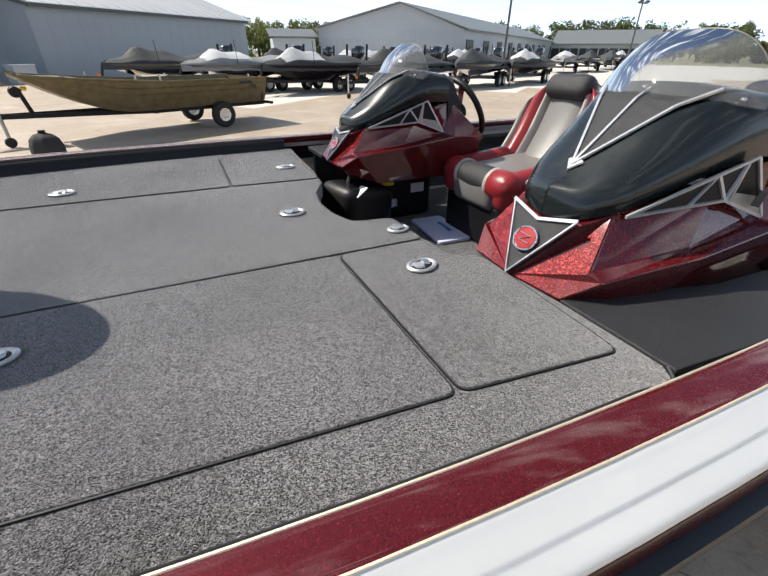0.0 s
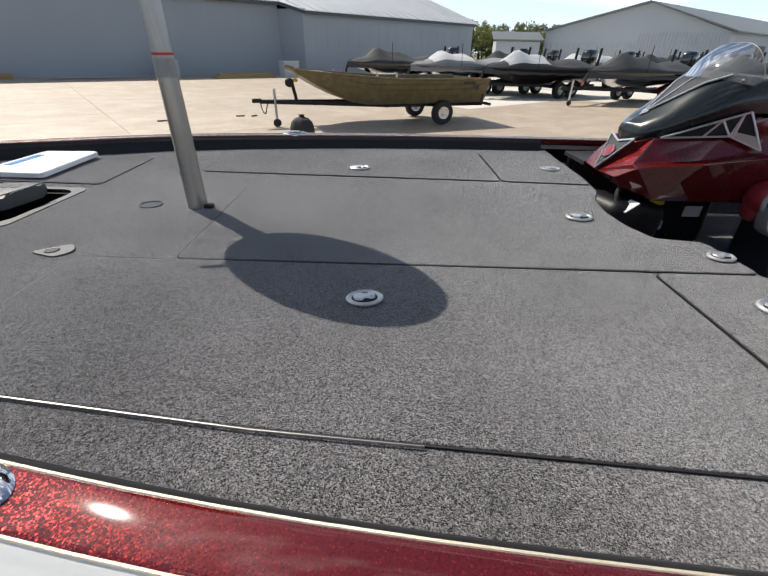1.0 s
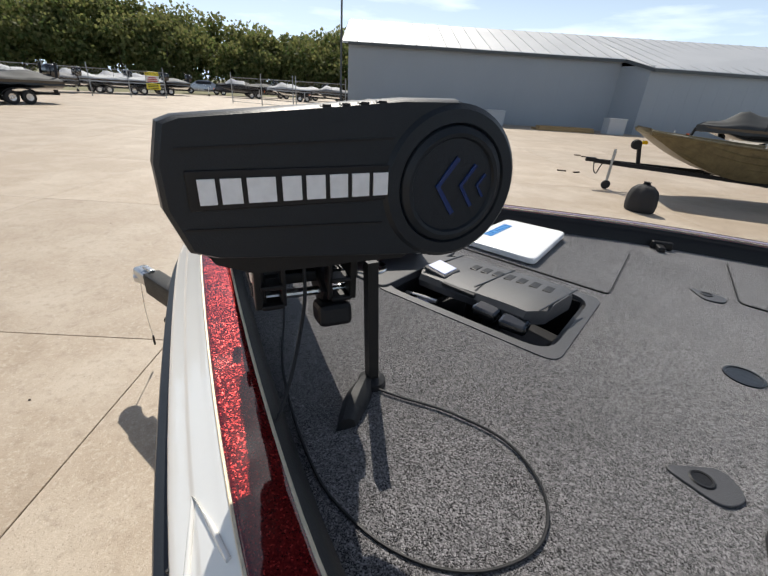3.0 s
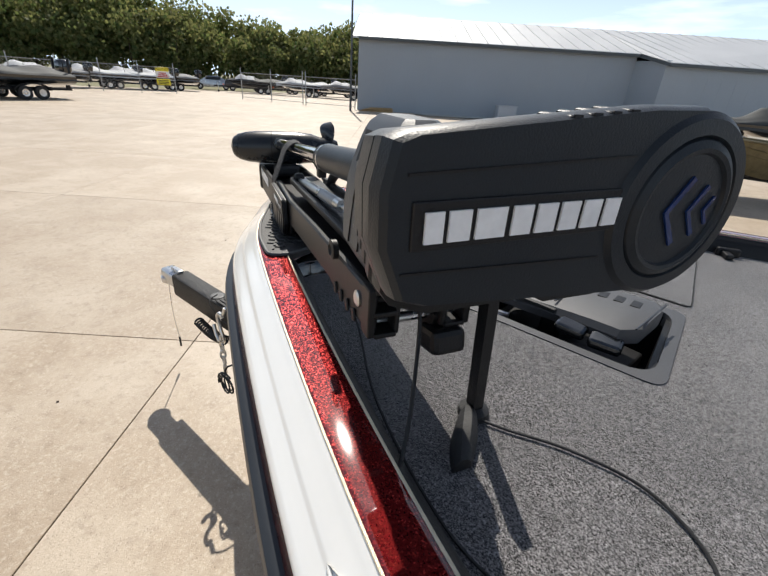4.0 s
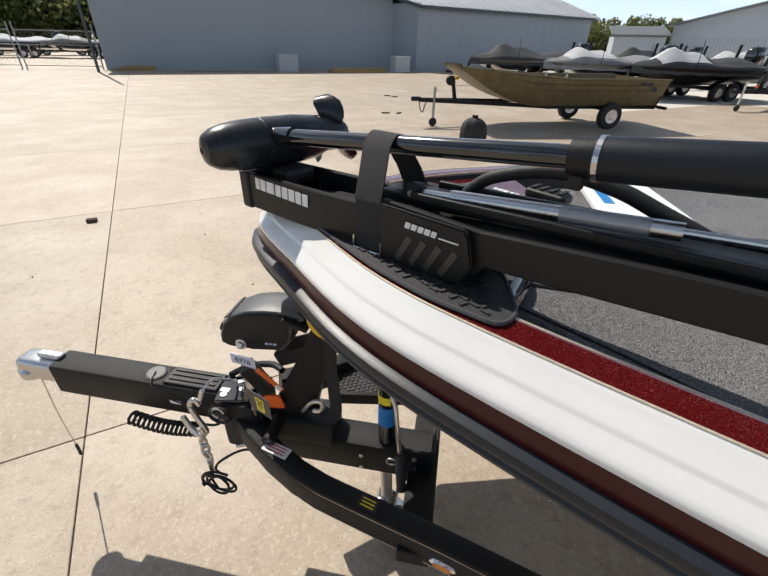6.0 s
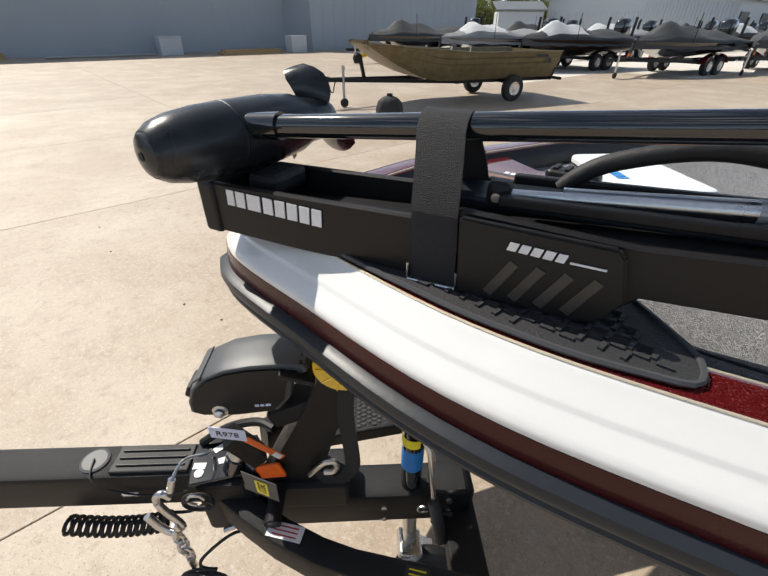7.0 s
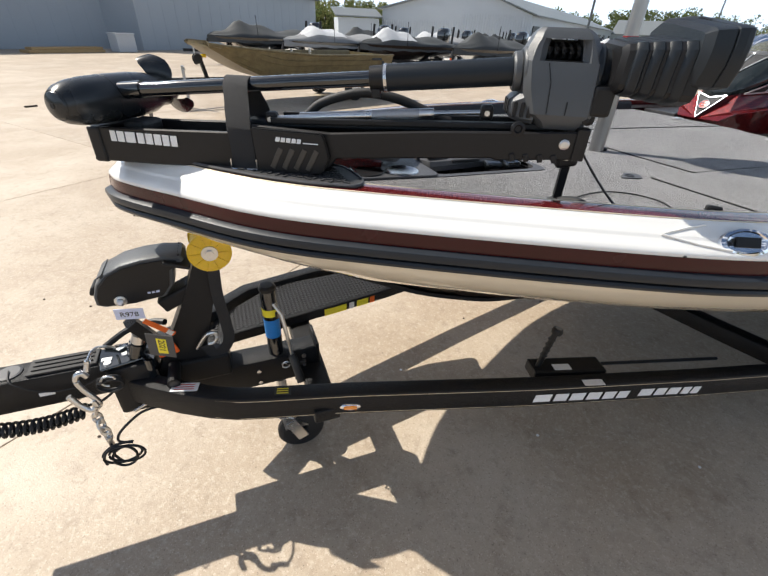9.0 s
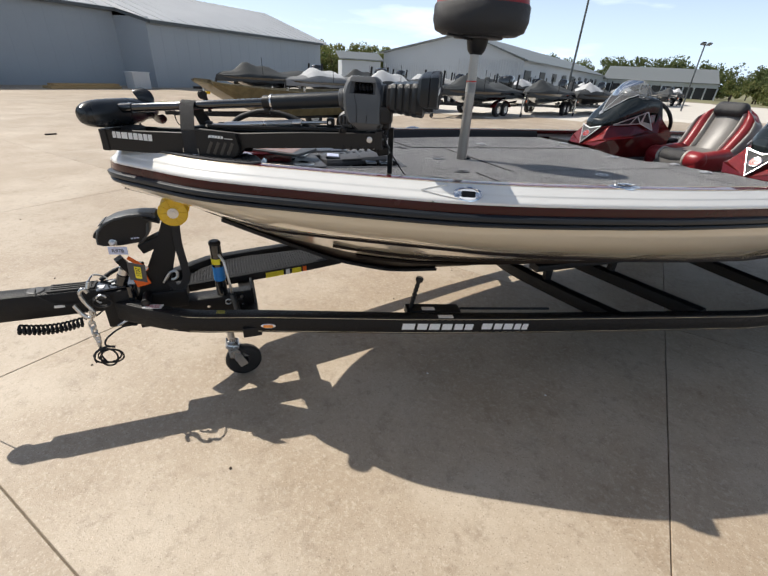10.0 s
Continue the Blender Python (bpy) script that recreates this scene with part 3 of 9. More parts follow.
rub_profile = [(0.026, -0.024), (0.010, -0.0235), (0.002, -0.019), (0.0005, -0.012), (0.004, -0.006), (0.011, -0.004), (0.005, 0.000), (-0.004, 0.004), (-0.006, 0.012), (-0.003, 0.022), (0.008, 0.027), (0.026, 0.028)]
part("rub_rail", loft(run(rub_profile), closed=True), M_RUB, boat, "black rubber rub rail with two ribs", smooth=40)
part("maroon_stripe", loft(run([(0.014, 0.026), (0.013, 0.034), (0.017, 0.060), (0.030, 0.060), (0.030, 0.026)])), M_MAROON, boat, "glossy maroon stripe above the rub rail", smooth=40)
white_profile = [(0.018, 0.0602), (0.0172, 0.0655), (0.0195, 0.0712), (0.0255, 0.0765), (0.0330, 0.0826), (0.0410, 0.0888), (0.0436, 0.0912), (0.0455, 0.0950), (0.0480, 0.0972), (0.0560, 0.1036), (0.0640, 0.1100), (0.0700, 0.1150), (0.0745, 0.1194), (0.079, 0.1226), (0.080, 0.060)]
part("white_gunwale", loft(run(white_profile)), M_WHITE, boat, "white moulded gunwale band with ridges", smooth=50)
cap_profile = [(0.0795, 0.1222), (0.082, 0.1236), (0.087, 0.1241), (0.108, 0.1249), (0.128, 0.1252), (0.134, 0.1247), (0.138, 0.1230), (0.140, 0.118), (0.140, 0.108), (0.130, 0.09), (0.0795, 0.10)]
part("gunwale_cap", loft(run(cap_profile)), M_RED, boat, "red metal-flake gunwale cap", smooth=40)
part("gunwale_liner", loft(run([(0.1405, 0.117), (0.150, 0.111), (0.162, 0.095), (0.172, 0.02), (0.147, 0.02)], 0, 61)), M_BLACK, boat, "black liner inside the gunwale", smooth=40)
for nm, d, h in (("outer_pinstripe", 0.0775, 0.1232), ("inner_pinstripe", 0.1362, 0.1238)):
    part(nm, loft(run([(d, h), (d + 0.0010, h + 0.0012), (d + 0.0034, h + 0.0010), (d + 0.0042, h - 0.0006), (d + 0.002, h - 0.004)])), M_GOLD, boat, "thin gold glitter pinstripe")

# hull below the rail
KEEL = [(0.0, 1.10), (0.30, 0.985), (0.483, 0.892), (0.677, 0.793), (0.892, 0.697), (1.069, 0.612), (1.393, 0.528), (1.751, 0.492), (2.145, 0.468), (3.2, 0.455), (6.2, 0.45)]


def interp(tab, x):
    return float(np.interp(x, [a for a, _ in tab], [b for _, b in tab]))


CHINE_Y = [(0.0, 0.0), (0.35, 0.015), (0.6, 0.14), (0.8, 0.27), (1.0, 0.42), (1.3, 0.57), (1.6, 0.67), (2.0, 0.80), (2.4, 0.90), (3.0, 0.98), (6.2, 1.02)]
CHINE_Z = [(0.0, 1.10), (0.35, 0.985), (0.6, 0.905), (0.8, 0.900), (1.0, 0.912), (1.3, 0.905), (1.6, 0.882), (2.0, 0.868), (2.4, 0.852), (3.0, 0.835), (6.2, 0.80)]
side_rings, bottom_rings, strake_rings = [], [], []
xs = [0.02, 0.06, 0.12, 0.2, 0.3, 0.4, 0.5, 0.62, 0.75, 0.9, 1.05, 1.2, 1.4, 1.6, 1.9, 2.2, 2.6, 3.0, 3.6, 4.4, 5.3, 6.2]
for sgn in (-1, 1):
    rings, low, stripe = [], [], []
    for x in xs:
        yt, zt = inset(x, 0.022), rail_z(x) - 0.02
        yc, zc, zk = interp(CHINE_Y, x), interp(CHINE_Z, x), interp(KEEL, x)
        yc = min(yc, yt)
        rings.append([(x, sgn * (yc + (yt - yc) * (1 - (1 - s) ** 1.9)), zc + (zt - zc) * s) for s in (0, .12, .25, .4, .55, .7, .85, 1)])
        low.append([(x, sgn * yc * s, zk + (zc - 0.004 - zk) * (s ** 0.9)) for s in (0, .2, .4, .6, .8, 1)])
        stripe.append([(x, sgn * (yc + 0.008), zc + 0.020), (x, sgn * (yc + 0.016), zc - 0.006), (x, sgn * (yc - 0.03), zc - 0.012), (x, sgn * (yc - 0.03), zc)])
    side_rings.append(rings)
    bottom_rings.append(low)
    strake_rings.append(stripe)
b = loft(side_rings[0], closed=False, caps=False)
b = loft(side_rings[1], closed=False, caps=False, bm=b)
part("hull_side", b, M_CREAM, boat, "glossy cream lower hull side", smooth=50)
b = loft(bottom_rings[0], closed=False, caps=False)
b = loft(bottom_rings[1], closed=False, caps=False, bm=b)
part("hull_bottom", b, M_BROWN, boat, "dark brown v-shaped hull bottom", smooth=50)
# cream skin over the brown bottom, with the concrete's reflection put into its colour
bow_rings = [[(x, y * 1.004 + (0.0015 if y > 0 else -0.0015), z - 0.0035) for x, y, z in ring_[2:]] for ring_ in bottom_rings[0][5:16]]
b = loft(bow_rings, closed=False, caps=False)
b = loft([[(x, -y, z) for x, y, z in ring_] for ring_ in bow_rings], closed=False, caps=False, bm=b)
part("bow_bottom_reflection", b, M_CREAM, boat, "cream skin under the bow, reflected concrete put into its colour", smooth=50)
part("keel_guard", tube(smooth_path([(x, 0, interp(KEEL, x) - 0.006) for x in (0.42, 0.6, 0.8, 1.0, 1.2, 1.4, 1.7)], 4), 0, flat=(0.055, 0.018)), M_BLACK, boat, "black keel guard strip")
for k, (fy, x0, x1) in enumerate(((0.62, 0.95, 3.4), (0.34, 1.1, 3.4))):
    for sgn in (-1, 1):
        pts_ = [(x, sgn * fy * interp(CHINE_Y, x), interp(KEEL, x) + (interp(CHINE_Z, x) - 0.004 - interp(KEEL, x)) * fy ** 0.9 - 0.008) for x in np.linspace(x0, x1, 14)]
        part("running_strake", tube(pts_, 0, flat=(0.034, 0.014)), M_BROWN, boat, "dark running strake under the hull")
b = loft(strake_rings[0][4:])
b = loft(strake_rings[1][4:], bm=b)
part("chine_strake", b, M_BROWN, boat, "dark moulded chine strake", smooth=40)
b = bmesh.new()
sec = [(-1.165, 1.235), (-1.165, 1.09), (-1.02, 0.80), (-0.5, 0.64), (0.0, 0.46), (0.5, 0.64), (1.02, 0.80), (1.165, 1.09), (1.165, 1.235)]
f = b.faces.new([b.verts.new((6.2, y, z)) for y, z in sec])
r = bmesh.ops.extrude_face_region(b, geom=[f])
bmesh.ops.translate(b, verts=[v for v in r["geom"] if isinstance(v, bmesh.types.BMVert)], vec=(0.04, 0, 0))
part("transom", b, M_RED, boat, "red metal-flake transom")

# deck, in panels round the tray opening and the cockpit
TRAY = (0.925, 1.335, -0.205, 0.115)


def edge(x0, x1, sgn, d=0.142, n=10):
    return [(x0 + (x1 - x0) * i / n, sgn * inset(x0 + (x1 - x0) * i / n, d)) for i in range(n + 1)]


b = plate(edge(0.50, TRAY[0], -1) + edge(TRAY[0], 0.50, 1), deck_z, 0.03)
b = plate(edge(TRAY[0], TRAY[1], -1) + [(TRAY[1], TRAY[2]), (TRAY[0], TRAY[2])], deck_z, 0.03, bm=b)
b = plate([(TRAY[0], TRAY[3]), (TRAY[1], TRAY[3])] + edge(TRAY[1], TRAY[0], 1), deck_z, 0.03, bm=b)
b = plate([(TRAY[1], 0.0)] + edge(TRAY[1], 3.29, -1, n=16) + [(3.325, -1.04), (3.35, -1.00), (3.35, -0.93), (3.335, -0.80), (3.32, -0.54), (3.25, -0.48), (3.245, -0.19), (3.12, -0.17), (3.09, -0.08), (3.085, 0.04), (3.11, 0.17), (3.17, 0.29), (3.20, 0.5), (3.22, 0.84)] + edge(3.24, TRAY[1], 1, n=16), deck_z, 0.05, bm=b)
part("deck", b, M_CARPET, boat, "grey speckled carpet front deck")
part("deck_edge", tube(smooth_path([(3.29, -1.075, 1.186), (3.327, -1.042, 1.186), (3.352, -1.00, 1.186), (3.352, -0.93, 1.186), (3.337, -0.80, 1.186)], 6), 0.0025, 6), M_GREYPL, boat, "thin dark trim along the deck edge")


def lid(name, outline, label, r=0.02):
    o = part(name, plate(rounded(outline, r, 3), lambda x, y: deck_z(x, y) + 0.0045, 0.006, 0.002), M_CARPET, boat, label)
    rim = rounded(outline, r, 3)
    # black strip laid in for the shade of the open seam round the lid
    part("lid_seam", tube([(x, y, deck_z(x, y) + 0.001) for x, y in rim + rim[:1]], 0, flat=(0.0060, 0.0045)), M_RUBBER, o)
    return o


g = 0.005
lid_port = lid("storage_lid", [(1.655, -0.385), (1.665, -0.795), (2.2, -0.862), (2.988 - g, -0.93), (2.988 - g, -0.385 - g)], "carpeted port storage lid")
lid_port_aft = lid("storage_lid", [(2.988 + g, -0.385 - g), (2.988 + g, -0.93), (3.30, -0.965), (3.325, -0.55), (3.25, -0.49), (3.25, -0.385 - g)], "small carpeted aft storage lid")
part("lid_edge", tube([(x, y, deck_z(x) + 0.0045) for x, y in ((1.69, -0.802), (2.2, -0.867), (2.42, -0.886))], 0, flat=(0.0018, 0.003)), M_ALU, lid_port, "bright metal edge of the lid")
lid_mid = lid("centre_lid", [(1.885, -0.385 + g), (1.875, 0.39 - g), (3.16, 0.36 - g), (3.165, 0.29), (3.105, 0.17), (3.08, 0.04), (3.085, -0.08), (3.115, -0.175), (3.24, -0.195), (3.245, -0.385 + g)], "large carpeted centre deck lid")
lid_stbd = lid("storage_lid", [(1.64, 0.405 + g), (1.61, 0.79), (2.2, 0.885), (2.84 - g, 0.93), (2.83 - g, 0.385 + g)], "carpeted starboard storage lid")
lid_stbd_aft = lid("storage_lid", [(2.83 + g, 0.385 + g), (2.84 + g, 0.93), (3.2, 0.95), (3.18, 0.37 + g)], "small carpeted aft storage lid")
lid_bow = lid("bow_lid", [(0.90, 0.20), (0.80, 0.30), (0.84, 0.52), (1.0, 0.585), (1.34, 0.62), (1.36, 0.19)], "carpeted bow storage lid")


def latch(x, y, turn, parent, wide=0.062):
    """An oval pull latch with a recessed thumb tab."""
    m = pose(x, y, deck_z(x) + 0.008, 0, 0, turn) @ Matrix.Diagonal((1.0, 0.78, 1, 1))
    o = part("latch", lathe([(wide, 0), (wide, 0.003), (wide - 0.005, 0.006), (wide - 0.009, 0.005), (wide - 0.012, 0.0022), (0, 0.002)], m, 28), M_SATIN, parent, "bright nickel oval pull latch", smooth=40)
    tabm = pose(x, y, deck_z(x) + 0.0115, 0, 0, turn)
    part("latch_well", lathe([(wide * 0.70, 0.0), (wide * 0.66, 0.0012), (0, 0.0012)], tabm @ pose(0, 0, -0.0008) @ Matrix.Diagonal((1.0, 0.72, 1, 1)), 24), M_BLACK, o)
    tab = part("thumb_tab", loft([[(wide * (a - 0.1), wide * w * q, 0.002 + h) for q, h in ((-1, 0), (-0.7, 0.003), (0.7, 0.003), (1, 0))] for a, w in ((-0.50, 0.20), (-0.42, 0.34), (-0.12, 0.42), (0.10, 0.20), (0.16, 0.20), (0.42, 0.34), (0.62, 0.22))]), M_SATIN, o)
    tab.matrix_local = tabm
    part("keyhole", lathe([(wide * 0.22, 0), (wide * 0.2, 0.003), (0, 0.003)], pose(x + 0.012, y + 0.004, deck_z(x) + 0.0145), 12), M_STEEL, o)
    return o


latch(2.33, -0.545, 10, lid_port, 0.037)
latch(3.151, -0.539, 20, lid_port_aft, 0.042)
latch(2.965, -0.03, 10, lid_mid, 0.042)
latch(2.258, 0.519, 0, lid_stbd, 0.042)
latch(3.096, 0.60, 0, lid_stbd_aft, 0.042)
latch(3.21, -0.30, 10, lid_mid, 0.035)


def flush_plate(x, y, turn):
    """A small three-cornered black plate with a drain hole."""
    out = rounded([(-0.05, 0.0), (0.02, -0.038), (0.052, -0.005), (0.03, 0.04)], 0.02)
    o = part("socket_plate", plate(out, 0.004, 0.004, 0.0015), M_GREYPL, boat, "small triangular grey deck socket plate")
    o.matrix_local = pose(x, y, deck_z(x), 0, 0, turn)
    h = part("socket", lathe([(0.016, 0.0045), (0.014, 0.006), (0.011, 0.0055), (0.0108, 0.0048), (0, 0.0047)], None, 18), M_BLACK, o)
    return o


flush_plate(1.588, -0.361, 10)
flush_plate(1.565, 0.40, -30)
# no hole is cut: the socket's inner shade is this near-black disc
part("seat_socket_disc", lathe([(0.034, 0), (0.034, 0.0022), (0.030, 0.0025), (0.0285, 0.0006), (0, 0.0004)], pose(1.640, -0.008, deck_z(1.64) + 0.0005), 28), M_DARK, boat, "flat near-black disc standing in for the shaded pedestal socket in the deck")
o = part("deck_clip", box(0.07, 0.02, 0.03, pose(1.415, 0.775, 1.215, 0, 0, 20), 0.006), M_BLACK, boat, "small black clip on the inner gunwale")
part("clip_foot", box(0.025, 0.05, 0.018, pose(1.415, 0.745, 1.212, 0, 0, 20), 0.005), M_BLACK, o)

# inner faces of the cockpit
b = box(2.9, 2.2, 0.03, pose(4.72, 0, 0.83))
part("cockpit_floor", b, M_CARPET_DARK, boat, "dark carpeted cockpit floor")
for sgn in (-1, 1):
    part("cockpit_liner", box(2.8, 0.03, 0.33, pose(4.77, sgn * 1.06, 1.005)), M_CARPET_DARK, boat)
wall_pts = [(3.33, -1.03), (3.325, -0.80), (3.31, -0.545), (3.24, -0.485), (3.235, -0.195), (3.11, -0.175), (3.08, -0.08), (3.075, 0.04), (3.10, 0.17), (3.16, 0.29), (3.19, 0.5), (3.21, 1.03)]
b = bmesh.new()
lo = [b.verts.new((x - 0.002, y, 0.82)) for x, y in wall_pts]
hi = [b.verts.new((x - 0.002, y, deck_z(x) - 0.048)) for x, y in wall_pts]
back = [b.verts.new((x - 0.05, y, 0.82)) for x, y in wall_pts]
for i in range(len(wall_pts) - 1):
    b.faces.new((lo[i], lo[i + 1], hi[i + 1], hi[i]))
part("step_riser", b, M_BLACK, boat, "black riser at the front of the cockpit")
part("rear_deck", plate(edge(4.9, 6.15, -1) + edge(6.15, 4.9, 1), 1.19, 0.05), M_CARPET, boat, "carpeted rear deck")

# bow: raised platform, pads, recess
plat = [(x, -y) for x, y in ((0.12, inset(0.12, 0.09)), (0.3, inset(0.3, 0.09)), (0.5, inset(0.5, 0.09)), (0.60, inset(0.60, 0.10)))]
platform = part("bow_platform", plate(plat + [(0.585, -0.30), (0.60, -0.10), (0.78, -0.10), (0.80, 0.14), (0.72, 0.32), (0.66, inset(0.66, 0.10))] + [(x, -y) for x, y in plat[:3]][::-1], lambda x, y: rail_z(x) + 0.108, 0.06, 0.006), M_RED, boat, "red metal-flake raised bow platform")
for sgn, lab in ((-1, "black diamond-tread pad"),):
    out = [(0.14, sgn * 0.03), (0.10, sgn * inset(0.10, 0.085))] + [(x, sgn * inset(x, 0.085)) for x in (0.18, 0.28, 0.38, 0.48)] + [(0.585, sgn * (inset(0.585, 0.095))), (0.612, sgn * 0.43), (0.60, sgn * 0.30), (0.40, sgn * 0.12)]
    pad = part("tread_pad", plate(rounded(out, 0.04, 3), lambda x, y: rail_z(x) + 0.131, 0.018, 0.003), M_TREAD, boat, lab)
    b = bmesh.new()
    for i in range(34):
        for j in range(27):
            x, y = 0.10 + i * 0.016, sgn * (0.04 + j * 0.016)
            if x < 0.14 or x > 0.575 or abs(y) > inset(x, 0.105) or abs(y) < 0.10 + (x - 0.36) * 0.8:
                continue
            b = box(0.015, 0.0055, 0.0034, pose(x, y, rail_z(x) + 0.1322, 0, 0, 40 if (i + j) % 2 else -40), 0, 1, b)
    tagged(part("tread_relief", b, M_TREAD, pad), kind="stuff")
    part("pad_edge", tube([(x, y, rail_z(x) + 0.130) for x, y in rounded(out, 0.04, 3) + [rounded(out, 0.04, 3)[0]]], 0.004, 6), M_GREYPL, pad)
rec = [(0.60, -0.46), (0.585, -0.42), (0.590, -0.36), (0.615, -0.30), (0.640, -0.22), (0.640, -0.12)]
rp2 = smooth_path([(x, y, 0) for x, y in rec], 5)
part("recess_wall", loft([[(p.x + d, p.y, z) for d, z in ((0.0, rail_z(0.6) + 0.107), (0.012, rail_z(0.6) + 0.100), (0.022, 1.235), (0.03, 1.2))] for p in rp2], closed=False, caps=False), M_GLOSSBLACK, boat, "glossy black curved recess wall", smooth=60)
# bow panel with cup holders, switches, tray opening
panel = part("bow_panel", plate(rounded([(0.60, -0.205), (TRAY[0] + 0.01, -0.225), (TRAY[0] + 0.01, 0.135), (0.90, 0.175), (0.80, 0.165), (0.74, 0.02), (0.62, -0.07)], 0.03), lambda x, y: deck_z(x) + 0.008, 0.02, 0.003), M_GREYPL, boat, "grey moulded bow panel")
for x, y, r in ((0.830, -0.160, 0.046), (0.715, -0.153, 0.044)):
    c = part("cup_holder", lathe([(r + 0.006, 0.0085), (r + 0.004, 0.012), (r, 0.011), (r - 0.003, 0.0105), (r - 0.006, 0.0098), (r - 0.010, 0.0086), (0, 0.0086)], pose(x, y, deck_z(x)), 30), M_STEEL if x > 0.8 else M_BLACK, panel, "stainless cup holder" if x > 0.8 else "black cup holder", smooth=30)
sw = part("switch_plate", box(0.05, 0.125, 0.006, pose(0.868, 0.088, deck_z(0.87) + 0.012, 0, 0, -24), 0.002), M_LABEL, panel, "pale switch plate with rockers")
for k in range(3):
    part("rocker_switch", box(0.030, 0.016, 0.008, pose(0.868, 0.088, deck_z(0.87) + 0.018, 0, 0, -24) @ pose(0, (k - 1) * 0.034, 0), 0.002), M_BLACK, sw)
part("emblem", tube([(0.80, -0.06, deck_z(.8) + 0.010), (0.775, -0.01, deck_z(.8) + 0.010), (0.805, -0.03, deck_z(.8) + 0.010), (0.79, 0.03, deck_z(.8) + 0.010)], 0.003, 6), M_BLACK, panel)
b = None
x0, x1, y0, y1 = TRAY
ring_in = rounded([(x0 - 0.01, y0), (x1, y0), (x1, y1), (x0 - 0.01, y1)], 0.06, 5)
ring_out = rounded([(x0 - 0.02, y0 - 0.022), (x1 + 0.022, y0 - 0.022), (x1 + 0.022, y1 + 0.026), (x0 - 0.02, y1 + 0.026)], 0.035, 5)
b = loft([[(x, y, deck_z(x) + h) for x, y in rr] for rr, h in ((ring_out, -0.004), (ring_out, 0.0025), (ring_in, 0.003), (ring_in, -0.03))], caps=False)
part("tray_frame", b, M_GREYPL, boat, "grey moulded frame of the pedal tray", smooth=30)
b = None
for sx, sy, cx, cy in ((x1 - x0, 0.012, (x0 + x1) / 2, y0 + 0.006), (x1 - x0, 0.012, (x0 + x1) / 2, y1 - 0.006), (0.012, y1 - y0, x1 - 0.006, (y0 + y1) / 2), (0.012, y1 - y0, x0 + 0.006, (y0 + y1) / 2)):
    b = box(sx, sy, 0.14, pose(cx, cy, 1.125), bm=b)
b = box(x1 - x0, y1 - y0, 0.012, pose((x0 + x1) / 2, (y0 + y1) / 2, 1.06), bm=b)
part("tray_well", b, M_BLACK, boat, "black recessed pedal tray")
o = part("bow_latch", box(0.12, 0.055, 0.03, pose(0.75, 0.19, rail_z(.7) + 0.130, 0, 0, -40), 0.012, 3), M_BLACK, boat, "black padded stop on the bow platform")
for k in range(4):
    part("rib", box(0.012, 0.04, 0.006, pose(0.75, 0.19, rail_z(.7) + 0.147, 0, 0, -40) @ pose(-0.04 + 0.027 * k, 0, 0), 0.002), M_RUBBER, o)
disp = [(0.45, 0.13), (0.545, 0.275), (0.86, 0.015), (0.775, -0.165)]
zt = lambda x, y: rail_z(x) + 0.118
bez = part("bow_display", plate(rounded([(0.42, 0.13), (0.54, 0.31), (0.93, -0.01), (0.79, -0.20)], 0.02), zt, 0.012, 0.003), M_GREYPL, boat, "flush bow display with copper protective film")
part("screen_film", plate(disp, lambda x, y: rail_z(x) + 0.1195, 0.002, 0.0), surf("copper_film", (0.26, 0.105, 0.040), 0.34, metal=0.15, coat=0.25, bump=0.0), bez, "glossy copper-coloured screen")
dm_ = frame_at((0.605, 0.252, rail_z(0.65) + 0.1182), (0.77, -0.64, 0), (0.64, 0.77, 0))
bars(bez, dm_, [0.012, 0.014, 0.020, 0.013, 0.014, 0.013], 0.018, 0.003, M_LETTER, "pale maker's mark", 0.0)
for k in range(4):
    part("button", box(0.020, 0.010, 0.003, dm_ @ pose(0.16 + 0.034 * k, 0.010, 0.001), 0.001), M_LILAC, bez)

# fittings on the rail
def navigation_cleat(x, sgn, turn):
    y = sgn * inset(x, 0.108)
    z = rail_z(x) + 0.122
    m = pose(x, y, z, 0, 0, turn) @ Matrix.Diagonal((1, 0.48, 1, 1))
    o = part("pull_up_cleat", lathe([(0.066, -0.006), (0.066, 0.004), (0.058, 0.009), (0.03, 0.011), (0, 0.011)], m, 32), M_CHROME, boat, "chrome oval pull-up cleat", smooth=40)
    for k in (-1, 1):
        part("screw", lathe([(0.007, 0), (0.005, 0.003), (0, 0.003)], pose(x, y, z + 0.0105, 0, 0, turn) @ pose(k * 0.038, 0, 0), 10), M_STEEL, o)
    part("cleat_well", lathe([(0.040, 0.0), (0.038, 0.0012), (0, 0.0012)], pose(x, y, z + 0.0102, 0, 0, turn) @ Matrix.Diagonal((1, 0.50, 1, 1)), 28), M_BLACK, o)
    for k in (-1, 1):
        part("cleat_post", box(0.011, 0.030, 0.006, pose(x, y, z + 0.013, 0, 0, turn) @ pose(k * 0.014, 0, 0), 0.002), M_CHROME, o)
    part("cleat_bar", box(0.052, 0.009, 0.006, pose(x, y, z + 0.0145, 0, 0, turn), 0.003), M_CHROME, o)


